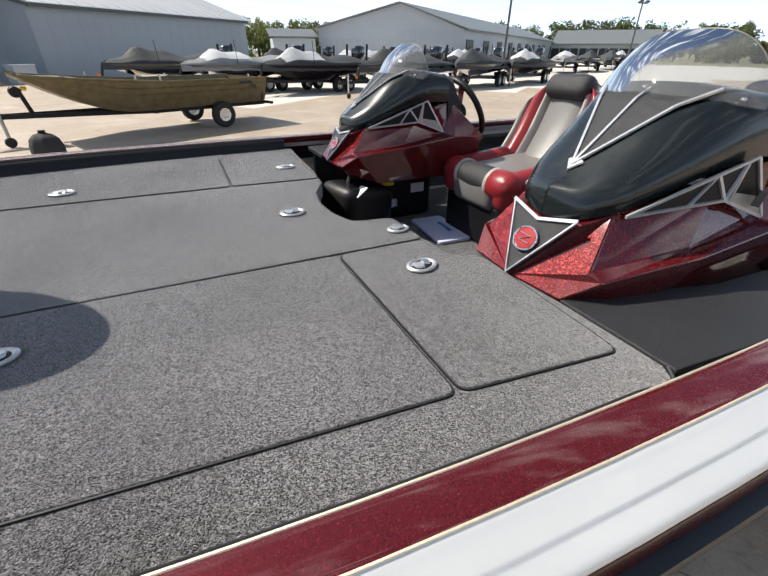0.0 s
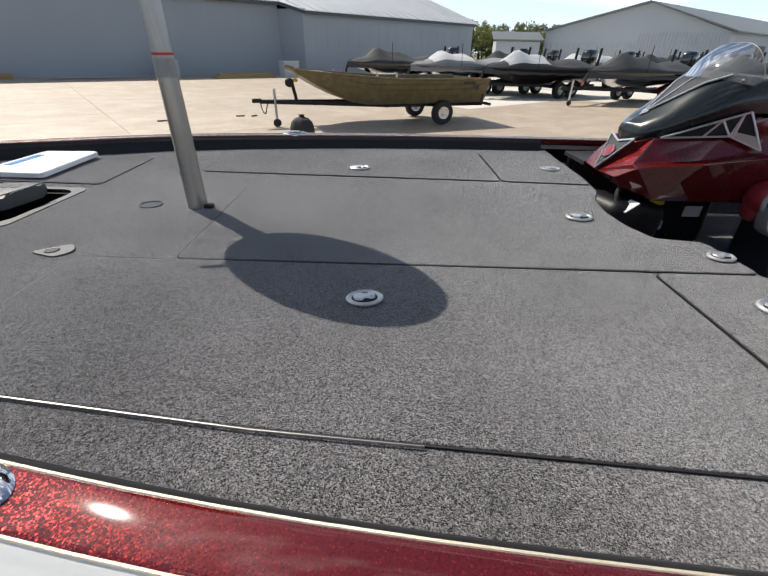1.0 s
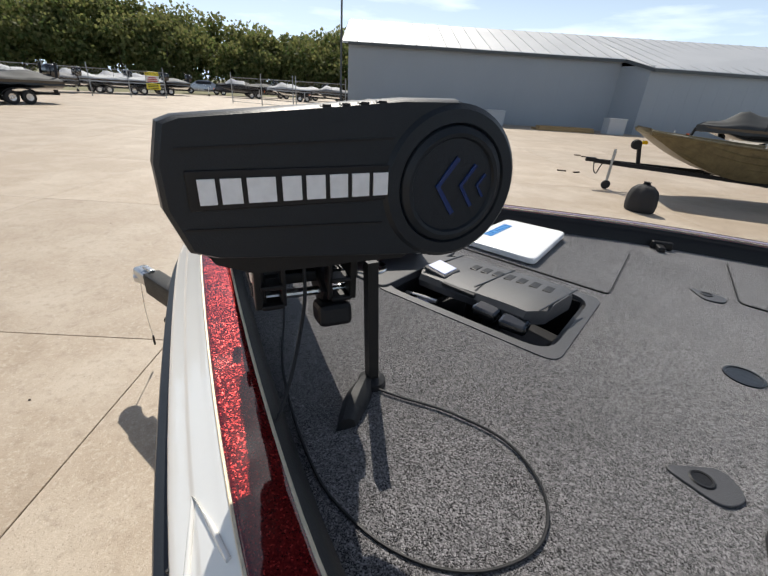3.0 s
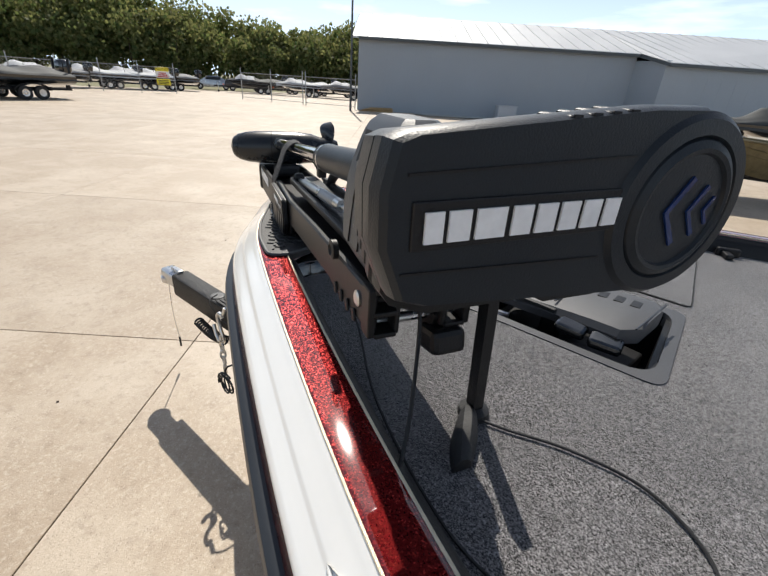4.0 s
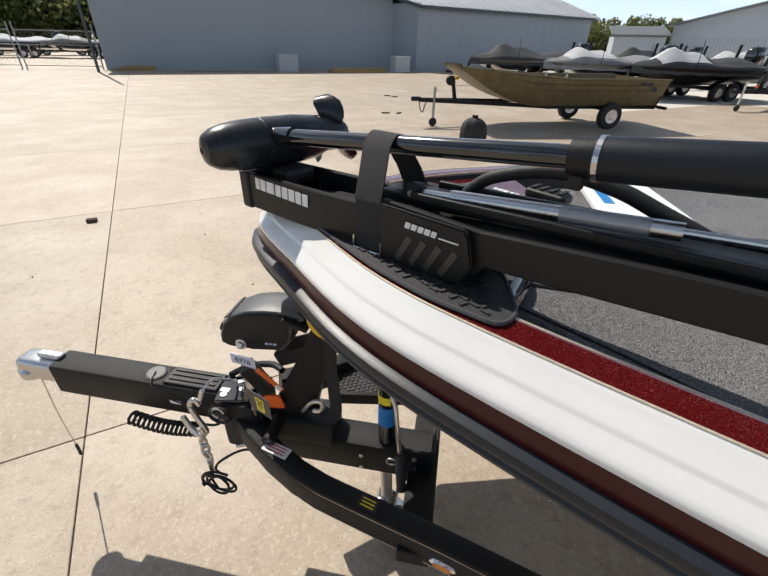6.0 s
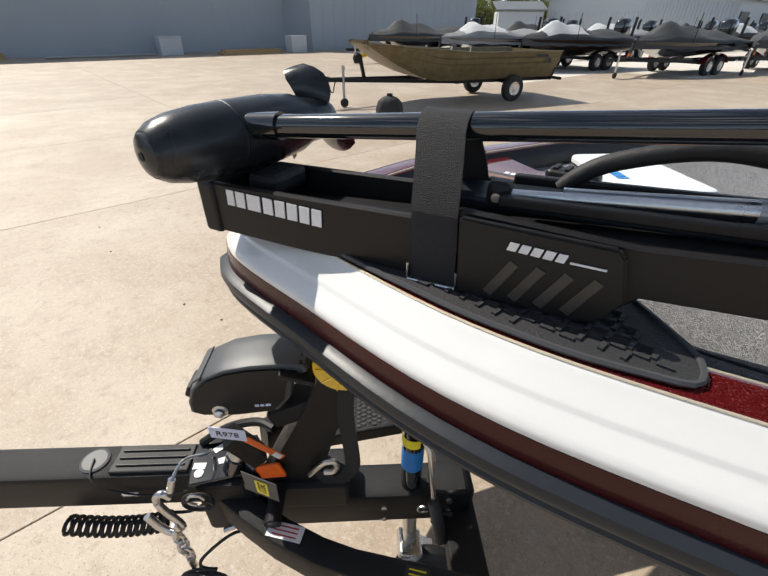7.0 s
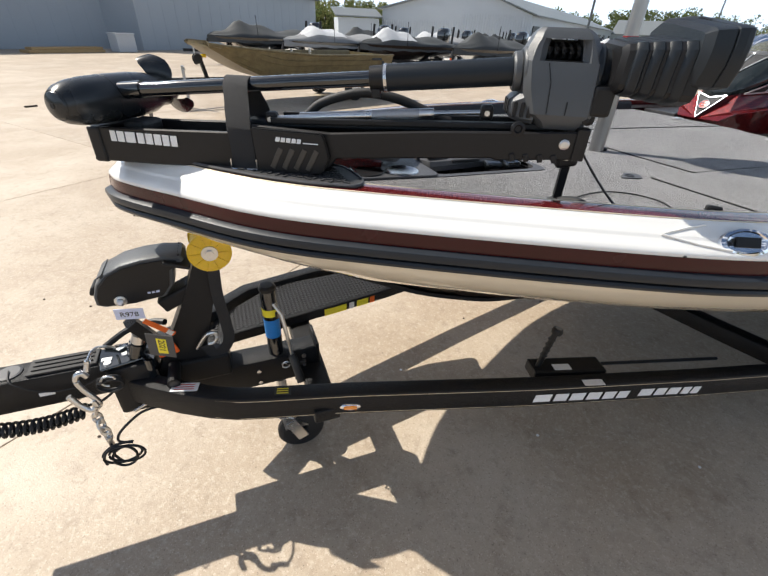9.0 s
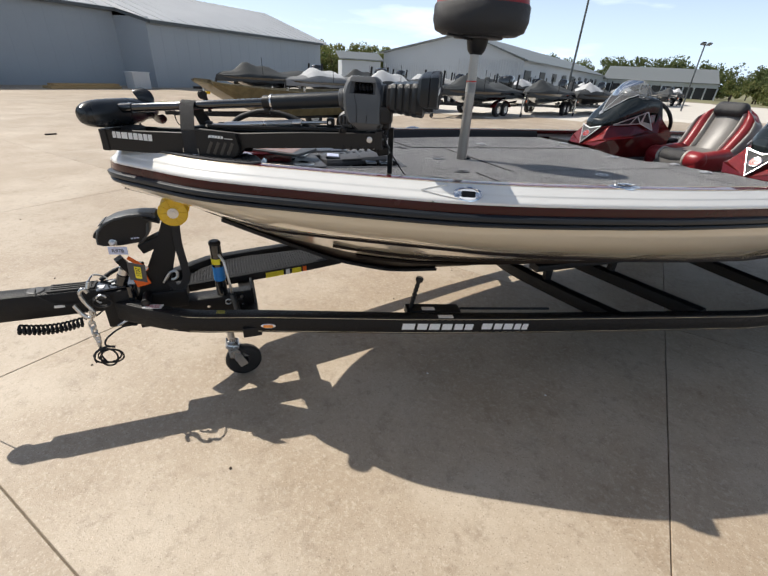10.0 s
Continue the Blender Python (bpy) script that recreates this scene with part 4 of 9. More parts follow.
navigation_cleat(1.965, -1, -13)
navigation_cleat(1.90, 1, 13)
on_band = lambda x, d, h: (x, -inset(x, d), rail_z(x) + h)
part("moulded_arrow", tube([on_band(1.245, 0.070, 0.1165), on_band(1.20, 0.060, 0.1080), on_band(1.150, 0.046, 0.0965), on_band(1.21, 0.034, 0.0850), on_band(1.27, 0.025, 0.0780)], 0.0030, 8), M_WHITE, boat, "moulded arrow ridge beside the badge", smooth=60)
badge = part("navigation_badge", lathe([(0.055, 0), (0.053, 0.006), (0.044, 0.008), (0.040, 0.005), (0, 0.0045)], pose(1.305, -inset(1.305, 0.040), rail_z(1.3) + 0.091, 58, 0, -24) @ Matrix.Diagonal((1, 0.55, 1, 1)), 32), M_CHROME, boat, "oval chrome badge on the white gunwale", smooth=40)
part("badge_face", box(0.05, 0.022, 0.004, pose(1.305, -inset(1.305, 0.036) - 0.002, rail_z(1.3) + 0.095, 58, 0, -24), 0.001), M_BLACK, badge)

# ---------------------------------------------------------------- buildings
DIR_A = Vector((0.775, 0.632))
NRM_A = Vector((-0.632, 0.775))


def wall_quad(p, q, z0, z1, thick, n):
    """A wall from p to q in plan, of that height, with thickness along n."""
    p, q, n = Vector(p), Vector(q), Vector(n).normalized()
    return plate([tuple(p), tuple(q), tuple(q + n * thick), tuple(p + n * thick)], z1, z1 - z0)


def roof_sheet(a, b_, c, d, thick=0.12):
    """A sloping roof slab with the corners a, b on the eave and c, d on the ridge."""
    bm = bmesh.new()
    v = [Vector(q) for q in (a, b_, c, d)]
    lo = [bm.verts.new(q) for q in v]
    hi = [bm.verts.new(q + Vector((0, 0, thick))) for q in v]
    bm.faces.new(lo[::-1])
    bm.faces.new(hi)
    for i in range(4):
        bm.faces.new((lo[i], lo[(i + 1) % 4], hi[(i + 1) % 4], hi[i]))
    return bm


def seams(a, b_, c, d, step, r=0.03):
    """Standing ribs up a roof slope from eave a-b to ridge d-c."""
    a, b_, c, d = (Vector(q) for q in (a, b_, c, d))
    n = int((b_ - a).length / step)
    bm = bmesh.new()
    for i in range(n + 1):
        t = i / n
        p, q = a.lerp(b_, t) + Vector((0, 0, 0.13)), d.lerp(c, t) + Vector((0, 0, 0.13))
        bm = tube([p, q], r, 3, bm)
    return bm


def v3(p, z):
    return (p[0], p[1], z)


A0 = Vector((-19.2, 21.1))
K1 = Vector((-5.1, 31.6))
K2 = Vector((-3.2, 30.4))
A1 = Vector((10.0, 41.8))
shed = thing("steel_warehouse", "long grey steel-clad warehouse with bright metal roof", "warehouse")
EV, EV2 = 4.14, 3.62
RDG = K1 + NRM_A * 6.2
R0 = A0 + NRM_A * 6.2 + DIR_A * 0.3
R1 = Vector((6.7, 47.2))
rz = 6.15
b = wall_quad(A0, K1, 0, EV, 0.25, NRM_A)
part("wall", b, M_WALL, shed, "grey ribbed steel wall")
part("wall", wall_quad(K1, K2, 0, EV - 0.25, 0.25, DIR_A), M_WALL, shed)
part("wall", wall_quad(K2, A1, 0, EV2, 0.25, NRM_A), M_WALL, shed)
endw = A1 + NRM_A * 15
b = bmesh.new()
pts = [v3(A1, 0), v3(endw, 0), v3(endw, EV2), v3((A1 + endw) / 2, rz), v3(A1, EV2)]
vs = [b.verts.new(q) for q in pts]
f = b.faces.new(vs)
r = bmesh.ops.extrude_face_region(b, geom=[f])
bmesh.ops.translate(b, verts=[v for v in r["geom"] if isinstance(v, bmesh.types.BMVert)], vec=(-DIR_A.x * 0.25, -DIR_A.y * 0.25, 0))
part("wall", b, M_WALL, shed, "gable end wall")
w0 = A0 + NRM_A * 12.5
b = bmesh.new()
vs = [b.verts.new(q) for q in (v3(A0, 0), v3(w0, 0), v3(w0, EV), v3((A0 + w0) / 2, rz), v3(A0, EV))]
f = b.faces.new(vs)
r = bmesh.ops.extrude_face_region(b, geom=[f])
bmesh.ops.translate(b, verts=[v for v in r["geom"] if isinstance(v, bmesh.types.BMVert)], vec=(DIR_A.x * 0.25, DIR_A.y * 0.25, 0))
part("wall", b, M_WALL, shed)
over = NRM_A * -0.35
rA, rK = A0 + NRM_A * 6.25 - DIR_A * 0.4, None
rEnd = A1 + NRM_A * 7.5 + DIR_A * 0.5
ridge0 = v3(rA, rz)
ridge1 = v3(rEnd, rz)
tK = ((K1 - A0).dot(DIR_A)) / ((A1 - A0).dot(DIR_A))
rKm = Vector(rA).lerp(Vector(rEnd), tK)
quads = [(v3(A0 + over - DIR_A * 0.4, EV + 0.02), v3(K1 + over, EV + 0.02), v3(rKm, rz), ridge0),
         (v3(K2 + over, EV2 + 0.02), v3(A1 + over + DIR_A * 0.5, EV2 + 0.02), ridge1, v3(rKm, rz))]
for q in quads:
    s = part("roof", roof_sheet(*q), M_ROOF, shed, "bright ribbed metal roof slope")
    tagged(part("roof_rib", seams(*q, 0.9), M_ROOF, s), kind="stuff")
b = bmesh.new()
vs = [b.verts.new(q) for q in (v3(K1 + over, EV + 0.14), v3(K2 + over, EV2 + 0.14), v3(rKm, rz + 0.12))]
b.faces.new(vs)
part("roof_valley", b, M_ROOF, shed)
for p, q, z in ((A0 + over, K1 + over, EV), (K2 + over, A1 + over, EV2)):
    part("gutter", tube([v3(p, z + 0.02), v3(q, z + 0.02)], 0.1, flat=(0.12, 0.16)), M_TRIM, shed, "dark gutter under the roof edge")
part("gutter", tube([v3(K1 + over, EV + 0.02), v3(K2 + over, EV2 + 0.02)], 0.1, flat=(0.12, 0.16)), M_TRIM, shed)
back0, back1 = A0 + NRM_A * 12.5, A1 + NRM_A * 15
part("roof", roof_sheet(v3(back1, EV2), v3(back0, EV2), ridge0, ridge1), M_ROOF, shed)
part("wall", wall_quad(back0, back1, 0, EV2, 0.25, -NRM_A), M_WALL, shed)
for p, q, z in ((A0, K1, EV), (K2, A1, EV2)):
    n = int((q - p).length / 0.9)
    b = bmesh.new()
    for i in range(n + 1):
        c = p.lerp(q, i / n) + NRM_A * -0.01
        b = tube([v3(c, 0.05), v3(c, z - 0.1)], 0.004, 4, b)
    tagged(part("wall_rib", b, M_WALL, shed), kind="stuff")
ang = math.degrees(math.atan2(DIR_A.y, DIR_A.x))


def utility_box(x, y, w, h):
    o = thing("utility_box", "pale grey metal utility box against the warehouse", "utility box", pose(x, y, 0, 0, 0, ang), group="utility boxes")
    part("cabinet", box(w, 0.8, h, pose(0, 0, h / 2), 0.03), M_WALL_B, o)
    part("lid", box(w + 0.06, 0.86, 0.06, pose(0, 0, h + 0.03), 0.015), M_WALL_B, o)


utility_box(-10.45, 25.45, 1.15, 0.85)
utility_box(-4.0, 28.6, 1.05, 0.85)
tp = thing("timber_stack", "stack of new yellow timber on the ground", "timber", pose(-6.5, 27.0, 0, 0, 0, ang))
for k in range(3):
    part("plank", box(3.6, 0.3, 0.12, pose(0, (k - 1) * 0.32, 0.06 + 0.0), 0.01), M_TIMBER, tp)
for k in range(2):
    part("plank", box(3.4, 0.3, 0.12, pose(0.1, (k - .5) * 0.34, 0.185), 0.01), M_TIMBER, tp)
o = thing("pipe_pile", "long pale pipes lying along the warehouse wall", "pipes", pose(-13.2, 23.6, 0, 0, 0, ang - 4))
for k in range(2):
    part("pipe", rod((-2.4, k * 0.2, 0.06), (2.6, k * 0.26, 0.06), 0.05), M_GALV, o)
o = thing("plank_heap", "heap of brown planks by the warehouse corner", "planks", pose(-17.6, 21.2, 0, 0, 0, ang))
for k in range(4):
    part("plank", box(2.2 - 0.2 * k, 0.25, 0.06, pose(0.1 * k, 0.1 * (k % 2), 0.03 + 0.062 * k, 0, 0, 6 * k), 0.01), M_TIMBER, o)

# second building, gable towards the lot, with a lean-to and a long wing
hall = thing("gabled_hall", "pale grey steel building with dark low-pitched roof", "building")
G0, G1 = Vector((18.1, 46.3)), Vector((29.3, 36.2))
gd = (G1 - G0).normalized()
gn = Vector((-gd.y, gd.x))
b = bmesh.new()
peak = G0.lerp(G1, 0.58)
vs = [b.verts.new(q) for q in (v3(G0, 0), v3(G1, 0), v3(G1, 3.35), v3(peak, 5.55), v3(G0, 3.5))]
f = b.faces.new(vs)
r = bmesh.ops.extrude_face_region(b, geom=[f])
bmesh.ops.translate(b, verts=[v for v in r["geom"] if isinstance(v, bmesh.types.BMVert)], vec=(gn.x * 0.25, gn.y * 0.25, 0))
part("wall", b, M_WALL_B, hall, "pale steel gable wall")
b = bmesh.new()
for i in range(1, 60):
    t = i / 60
    c = G0.lerp(G1, t) - gn * 0.01
    b = tube([v3(c, 0.05), v3(c, 3.3 if t > 0.55 else 2.6)], 0.04, 4, b)
tagged(part("wall_rib", b, M_WALL_B, hall), kind="stuff")
farR = Vector((81.0, 76.0))
part("wall", wall_quad(G1, farR, 0, 3.35, 0.25, gn), M_WALL_B, hall)
for k in range(9):
    c = G1.lerp(farR, 0.03 + 0.10 * k)
    d2 = (farR - G1).normalized()
    o = part("window", box(2.4, 0.1, 0.9, Matrix.Translation(v3(c - Vector((-d2.y, d2.x)) * 0.03, 2.1)) @ pose(0, 0, 0, 0, 0, math.degrees(math.atan2(d2.y, d2.x))), 0.02), M_DARK, hall, "dark window with trim")
farP = peak + (farR - G1)
part("roof", roof_sheet(v3(G1 - gn * 0.5 + gd * 0.4, 3.3), v3(farR + gd * 0.4, 3.3), v3(farP, 5.5), v3(peak - gn * 0.5, 5.5)), M_ROOF_D, hall, "dark metal roof slope")
part("roof", roof_sheet(v3(G0 - gn * 0.5 - gd * 0.4, 3.45), v3(peak - gn * 0.5, 5.5), v3(farP, 5.5), v3(G0 + (farR - G1) - gd * 0.4, 3.45)), M_ROOF_D, hall)
L0, L1 = Vector((13.2, 45.8)), Vector((17.4, 45.3))
ld = (L1 - L0).normalized()
ln = Vector((-ld.y, ld.x))
part("lean_to_wall", wall_quad(L0, L1, 0, 2.6, 3.0, ln), M_WALL_B, hall, "small lean-to room")
part("lean_to_roof", roof_sheet(v3(L0 - ln * 0.3 - ld * 0.3, 2.65), v3(L1 - ln * 0.3 + ld * 0.3, 2.65), v3(L1 + ln * 3 + ld * 0.3, 3.4), v3(L0 + ln * 3 - ld * 0.3, 3.4)), M_ROOF_D, hall)
wing = thing("open_front_wing", "long low building with dark open bays and grey roof", "building")
W0, W1 = Vector((81.0, 76.0)), Vector((94.4, 59.6))
wd = (W1 - W0).normalized()
wn = Vector((-wd.y, wd.x))
# back wall coloured near black in place of the shade inside the bays
part("wall", wall_quad(W0, W1, 0, 2.8, 0.3, wn), M_DARK, wing, "near-black back wall, the shade inside the open bays put into its colour")
part("fascia", wall_quad(W0 - wn * 0.6, W1 - wn * 0.6, 2.1, 2.9, 0.3, wn), M_WALL_B, wing)
for k in range(12):
    c = W0.lerp(W1, k / 11) - wn * 0.6
    part("post", rod(v3(c, 0), v3(c, 2.2), 0.14, 8), M_WALL_B, wing)
part("roof", roof_sheet(v3(W0 - wn, 2.85), v3(W1 - wn, 2.85), v3(W1 + wn * 9, 5.6), v3(W0 + wn * 9, 5.6)), M_ROOF_D, wing)

# ---------------------------------------------------------------- fence, poles
fence = thing("chain_link_fence", "galvanised chain-link fence with leaning top posts", "fence")


def fence_run(p, q, h=1.8, step=2.6):
    p, q = Vector(p), Vector(q)
    n = max(1, round((q - p).length / step))
    for i in range(n + 1):
        c = p.lerp(q, i / n)
        part("post", rod(v3(c, 0), v3(c, h + 0.35), 0.035, 8), M_GALV, fence)
    part("top_rail", rod(v3(p, h), v3(q, h), 0.025, 6), M_GALV, fence)
    part("bottom_rail", rod(v3(p, 0.15), v3(q, 0.15), 0.02, 6), M_GALV, fence)
    bm = bmesh.new()
    m = int((q - p).length / 0.22)
    d = (q - p) / m
    for i in range(-8, m):
        for s in (0, 1):
            a, c = i, i + 8
            za, zc = (0.15, h) if s == 0 else (h, 0.15)
            if a < 0:
                za, a = za + (zc - za) * (-a / 8), 0
            if c > m:
                zc, c = za + (zc - za) * ((m - a) / max(1e-6, (c - a))), m
            bm = tube([v3(p + d * a, za), v3(p + d * c, zc)], 0.0035, 3, bm)
    tagged(part("mesh_wire", bm, M_GALV, fence, "thin diamond wire mesh"), kind="stuff")


fence_run((-36.5, 4.0), (-34.0, 16.0))
fence_run((-28.9, 18.6), (-23.5, 20.0))
fence_run((-23.3, 20.1), (-19.6, 21.3))
gate = thing("gate_sign", "yellow and white notice sign wired to the fence", "sign", pose(-34.15, 15.2, 1.1, 0, 0, 72))
part("board", box(0.95, 0.03, 0.75, pose(0, 0, 0.35), 0.01), M_LABEL, gate)
part("top_panel", box(0.93, 0.012, 0.28, pose(0, -0.018, 0.575), 0.004), M_LABEL_Y, gate, "yellow heading panel")
lettering(gate, "NOTICE", frame_at((-0.42, -0.026, 0.49), (1, 0, 0), (0, 0, 1)), 0.25, M_INK, "black heading")
for k in range(3):
    part("text_bar", box(0.74 - 0.12 * k, 0.01, 0.07, pose(0, -0.02, 0.06 + 0.125 * k)), M_REDINK, gate)
part("lower_board", box(0.95, 0.03, 0.42, pose(0, 0, -0.30), 0.01), M_LABEL_Y, gate, "plain yellow lower board")
for k in range(3):
    part("text_bar", box(0.70, 0.01, 0.05, pose(0, -0.02, -0.42 + 0.11 * k)), M_INK, gate)


def light_pole(x, y, h, heads):
    o = thing("light_pole", "tall dark steel light pole with floodlights", "light pole", pose(x, y, 0), group="light poles")
    part("pole", rod((0, 0, 0), (0, 0, h), 0.07, 10, 0.05), M_TRIM, o)
    for k in range(heads):
        part("floodlight", box(0.4, 0.25, 0.12, pose((k - (heads - 1) / 2) * 0.7, -0.1, h, -35, 0, 0), 0.03), M_TRIM, o)
    if heads:
        part("arm", box(0.9, 0.06, 0.06, pose(0, 0, h - 0.08), 0.01), M_TRIM, o)


light_pole(-18.4, 19.6, 9.0, 0)
light_pole(20.7, 20.0, 8.0, 0)
light_pole(37.0, 24.1, 4.9, 2)

# ---------------------------------------------------------------- trolling motor
TM_O = Vector((0.0, -0.065, 0.0))
TM_TURN = -28.95
motor = thing("trolling_motor", "dark trolling motor stowed flat on its bow mount", "trolling motor", pose(0.0, -0.065, 0, 0, 0, TM_TURN))


def tm(name, bm, material, label="", parent=None, smooth=None):
    return part(name, bm, material, parent or motor, label, smooth)


def side_plate(v, th, lift=0.0):
    """The long side plate of the mount: deep at the front, slim at the back."""
    out = [(-0.012, 1.276), (0.17, 1.277), (0.32, 1.283), (0.475, 1.287), (0.60, 1.291), (0.622, 1.306), (0.640, 1.328), (0.96, 1.3535), (1.0, 1.357), (1.01, 1.353), (1.12, 1.362), (1.19, 1.367),
           (1.186, 1.425), (0.868, 1.406), (0.625, 1.386), (0.435, 1.392), (0.395, 1.372), (0.17, 1.364), (0.03, 1.360), (0.008, 1.357)]
    if lift:
        out = [(u, w + (lift if w < 1.37 and u > 0.61 else 0.0)) for u, w in out]
    bm = bmesh.new()
    f = bm.faces.new([bm.verts.new((u, v, w)) for u, w in out])
    r = bmesh.ops.extrude_face_region(bm, geom=[f])
    bmesh.ops.translate(bm, verts=[q for q in r["geom"] if isinstance(q, bmesh.types.BMVert)], vec=(0, th, 0))
    bmesh.ops.bevel(bm, geom=[e for e in bm.edges if abs(e.verts[0].co.y - e.verts[1].co.y) < 1e-6], offset=0.003, segments=1, affect="EDGES")
    return bm


port_plate = tm("side_plate", side_plate(-0.005, 0.012), M_MOUNT, "dark bronze side plate of the bow mount")
tm("side_plate", side_plate(0.128, 0.012, 0.028), M_MOUNT, "dark bronze side plate of the bow mount")
M_VENT = surf("brown_vent_film", (0.050, 0.045, 0.040), 0.35, bump=0.0)
# raised cheek with slanted vents
b = bmesh.new()
f = b.faces.new([b.verts.new((u, -0.009, w)) for u, w in ((0.438, 1.388), (0.606, 1.386), (0.614, 1.378), (0.626, 1.332), (0.612, 1.300), (0.596, 1.291), (0.445, 1.288))])
r = bmesh.ops.extrude_face_region(b, geom=[f])
bmesh.ops.translate(b, verts=[q for q in r["geom"] if isinstance(q, bmesh.types.BMVert)], vec=(0, -0.012, 0))
bmesh.ops.bevel(b, geom=b.edges[:], offset=0.003, segments=2, affect="EDGES")
cheek = tm("cheek", b, M_BLACK, "matt black raised cheek with slanted vents", smooth=30)
for k in range(4):
    tm("vent", box(0.0125, 0.0022, 0.054, pose(0.496 + 0.0295 * k, -0.0215, 1.323, 0, 28, 0), 0.001), M_VENT, parent=cheek)
tm("front_cap", box(0.035, 0.150, 0.088, pose(0.012, 0.065, 1.317), 0.006), M_BLACK, "black nose block of the mount")
tm("mount_bed", box(1.10, 0.122, 0.018, pose(0.60, 0.068, 1.345, 0, -4.2, 0), 0.004), M_BLACK, "flat black bed between the side plates")
tm("cradle", box(0.06, 0.085, 0.034, pose(0.095, 0.075, 1.354), 0.010), M_RUBBER, "rubber cradle under the motor pod")
tm("lift_bar", box(0.74, 0.075, 0.014, pose(0.76, 0.075, 1.400, 0, -2.4, 0), 0.004), M_NAVY, "flat blue-black lift arm")
for v in (0.030, 0.120):
    tm("slide_rail", box(0.66, 0.012, 0.014, pose(0.80, v, 1.412, 0, -2.4, 0), 0.003), M_BLACK)
tm("rivet", lathe([(0.011, 0), (0.011, 0.003), (0.007, 0.005), (0, 0.005)], pose(1.15, -0.0052, 1.398, 90), 18), M_STEEL, "round steel end rivet")
for k in range(4):
    tm("slot", box(0.012, 0.004, 0.018, pose(1.045 + 0.03 * k, -0.007, 1.363 + 0.001 * k, 0, -20, 0), 0.002), M_BLACK)
tm("pivot_bolt", lathe([(0.015, 0), (0.015, 0.008), (0.009, 0.010), (0.006, 0.006), (0, 0.006)], pose(1.045, -0.006, 1.425, 90), 18), M_BLACK, "large black pivot bolt", smooth=30)
tm("pivot_bolt", lathe([(0.007, 0), (0.007, 0.004), (0.003, 0.005), (0, 0.005)], pose(1.182, 0.004, 1.447, 90), 14), M_BLACK, smooth=30)
# marks on the mount
bars(port_plate, frame_at((0.056, -0.0062, 1.3290), (1, 0, -0.012), (0, 0, 1)), [0.017, 0.021, 0.030, 0.021, 0.021, 0.021, 0.020, 0.019], 0.0255, 0.0016, M_LETTER, "white maker's mark on the mount", 0.05)
bars(cheek, frame_at((0.497, -0.0222, 1.3625), (1, 0, -0.03), (0, 0, 1)), [0.0118, 0.0118, 0.0118, 0.0118, 0.0108], 0.0100, 0.0012, M_LETTER, "small white model mark", 0.25)
tm("fine_print", box(0.036, 0.0015, 0.0022, pose(0.582, -0.0222, 1.3622)), M_LETTER, parent=cheek)
# shaft
SH0, SH1, SH2 = Vector((0.10, 0.052, 1.442)), Vector((0.73, 0.062, 1.500)), Vector((1.06, 0.062, 1.532))
tm("shaft", rod(SH0, SH1, 0.0165, 20), M_GLOSSBLACK, "glossy dark composite shaft", smooth=30)
d = (SH2 - SH1).normalized()
tm("outer_tube", rod(SH1 + d * 0.006, SH2, 0.0285, 24), M_NAVY, "matt black outer tube", smooth=30)
ring = tm("depth_collar", rod(SH1 - d * 0.022, SH1 + d * 0.010, 0.0265, 24), M_BLACK, "black depth collar with steel band", smooth=30)
tm("band", rod(SH1 + d * 0.010, SH1 + d * 0.017, 0.0295, 24), M_STEEL, parent=ring)
tm("collar_tab", box(0.02, 0.018, 0.02, pose(SH1.x - 0.006, SH1.y - 0.012, SH1.z - 0.03), 0.003), M_BLACK, parent=ring)
tm("pod_socket", rod(SH0 - d * 0.03, SH0 + d * 0.035, 0.020, 20), M_GLOSSBLACK, smooth=30)
# pod: a torpedo lying across the shaft
pm = pose(0.012, -0.097, 1.420, -90, 0, -9) @ Matrix.Diagonal((1.04, 1.04, 1, 1))
prof = [(0.0, 0.0), (0.014, 0.001), (0.027, 0.006), (0.030, 0.0105), (0.0315, 0.0102), (0.041, 0.026), (0.0475, 0.052), (0.0515, 0.09), (0.053, 0.15), (0.0525, 0.225), (0.048, 0.275), (0.038, 0.306), (0.037, 0.345), (0.027, 0.368), (0, 0.372)]
pod = tm("motor_pod", lathe(prof, pm, 40), M_POD, "satin black torpedo-shaped motor pod", smooth=30)
tm("nose_port", lathe([(0.006, -0.0015), (0.005, -0.002), (0, 0.0005)], pm @ pose(0, 0, 0.001), 14), M_RUBBER, parent=pod)
tm("seam_ring", lathe([(0.0526, 0.135), (0.0533, 0.1365), (0.0527, 0.138)], pm, 40), M_BLACK, parent=pod)
prop = tm("propeller_hub", lathe([(0.028, 0.31), (0.030, 0.315), (0.029, 0.352), (0.015, 0.372), (0, 0.374)], pm, 24), M_BLACK, "black three-bladed weedless propeller", smooth=30)
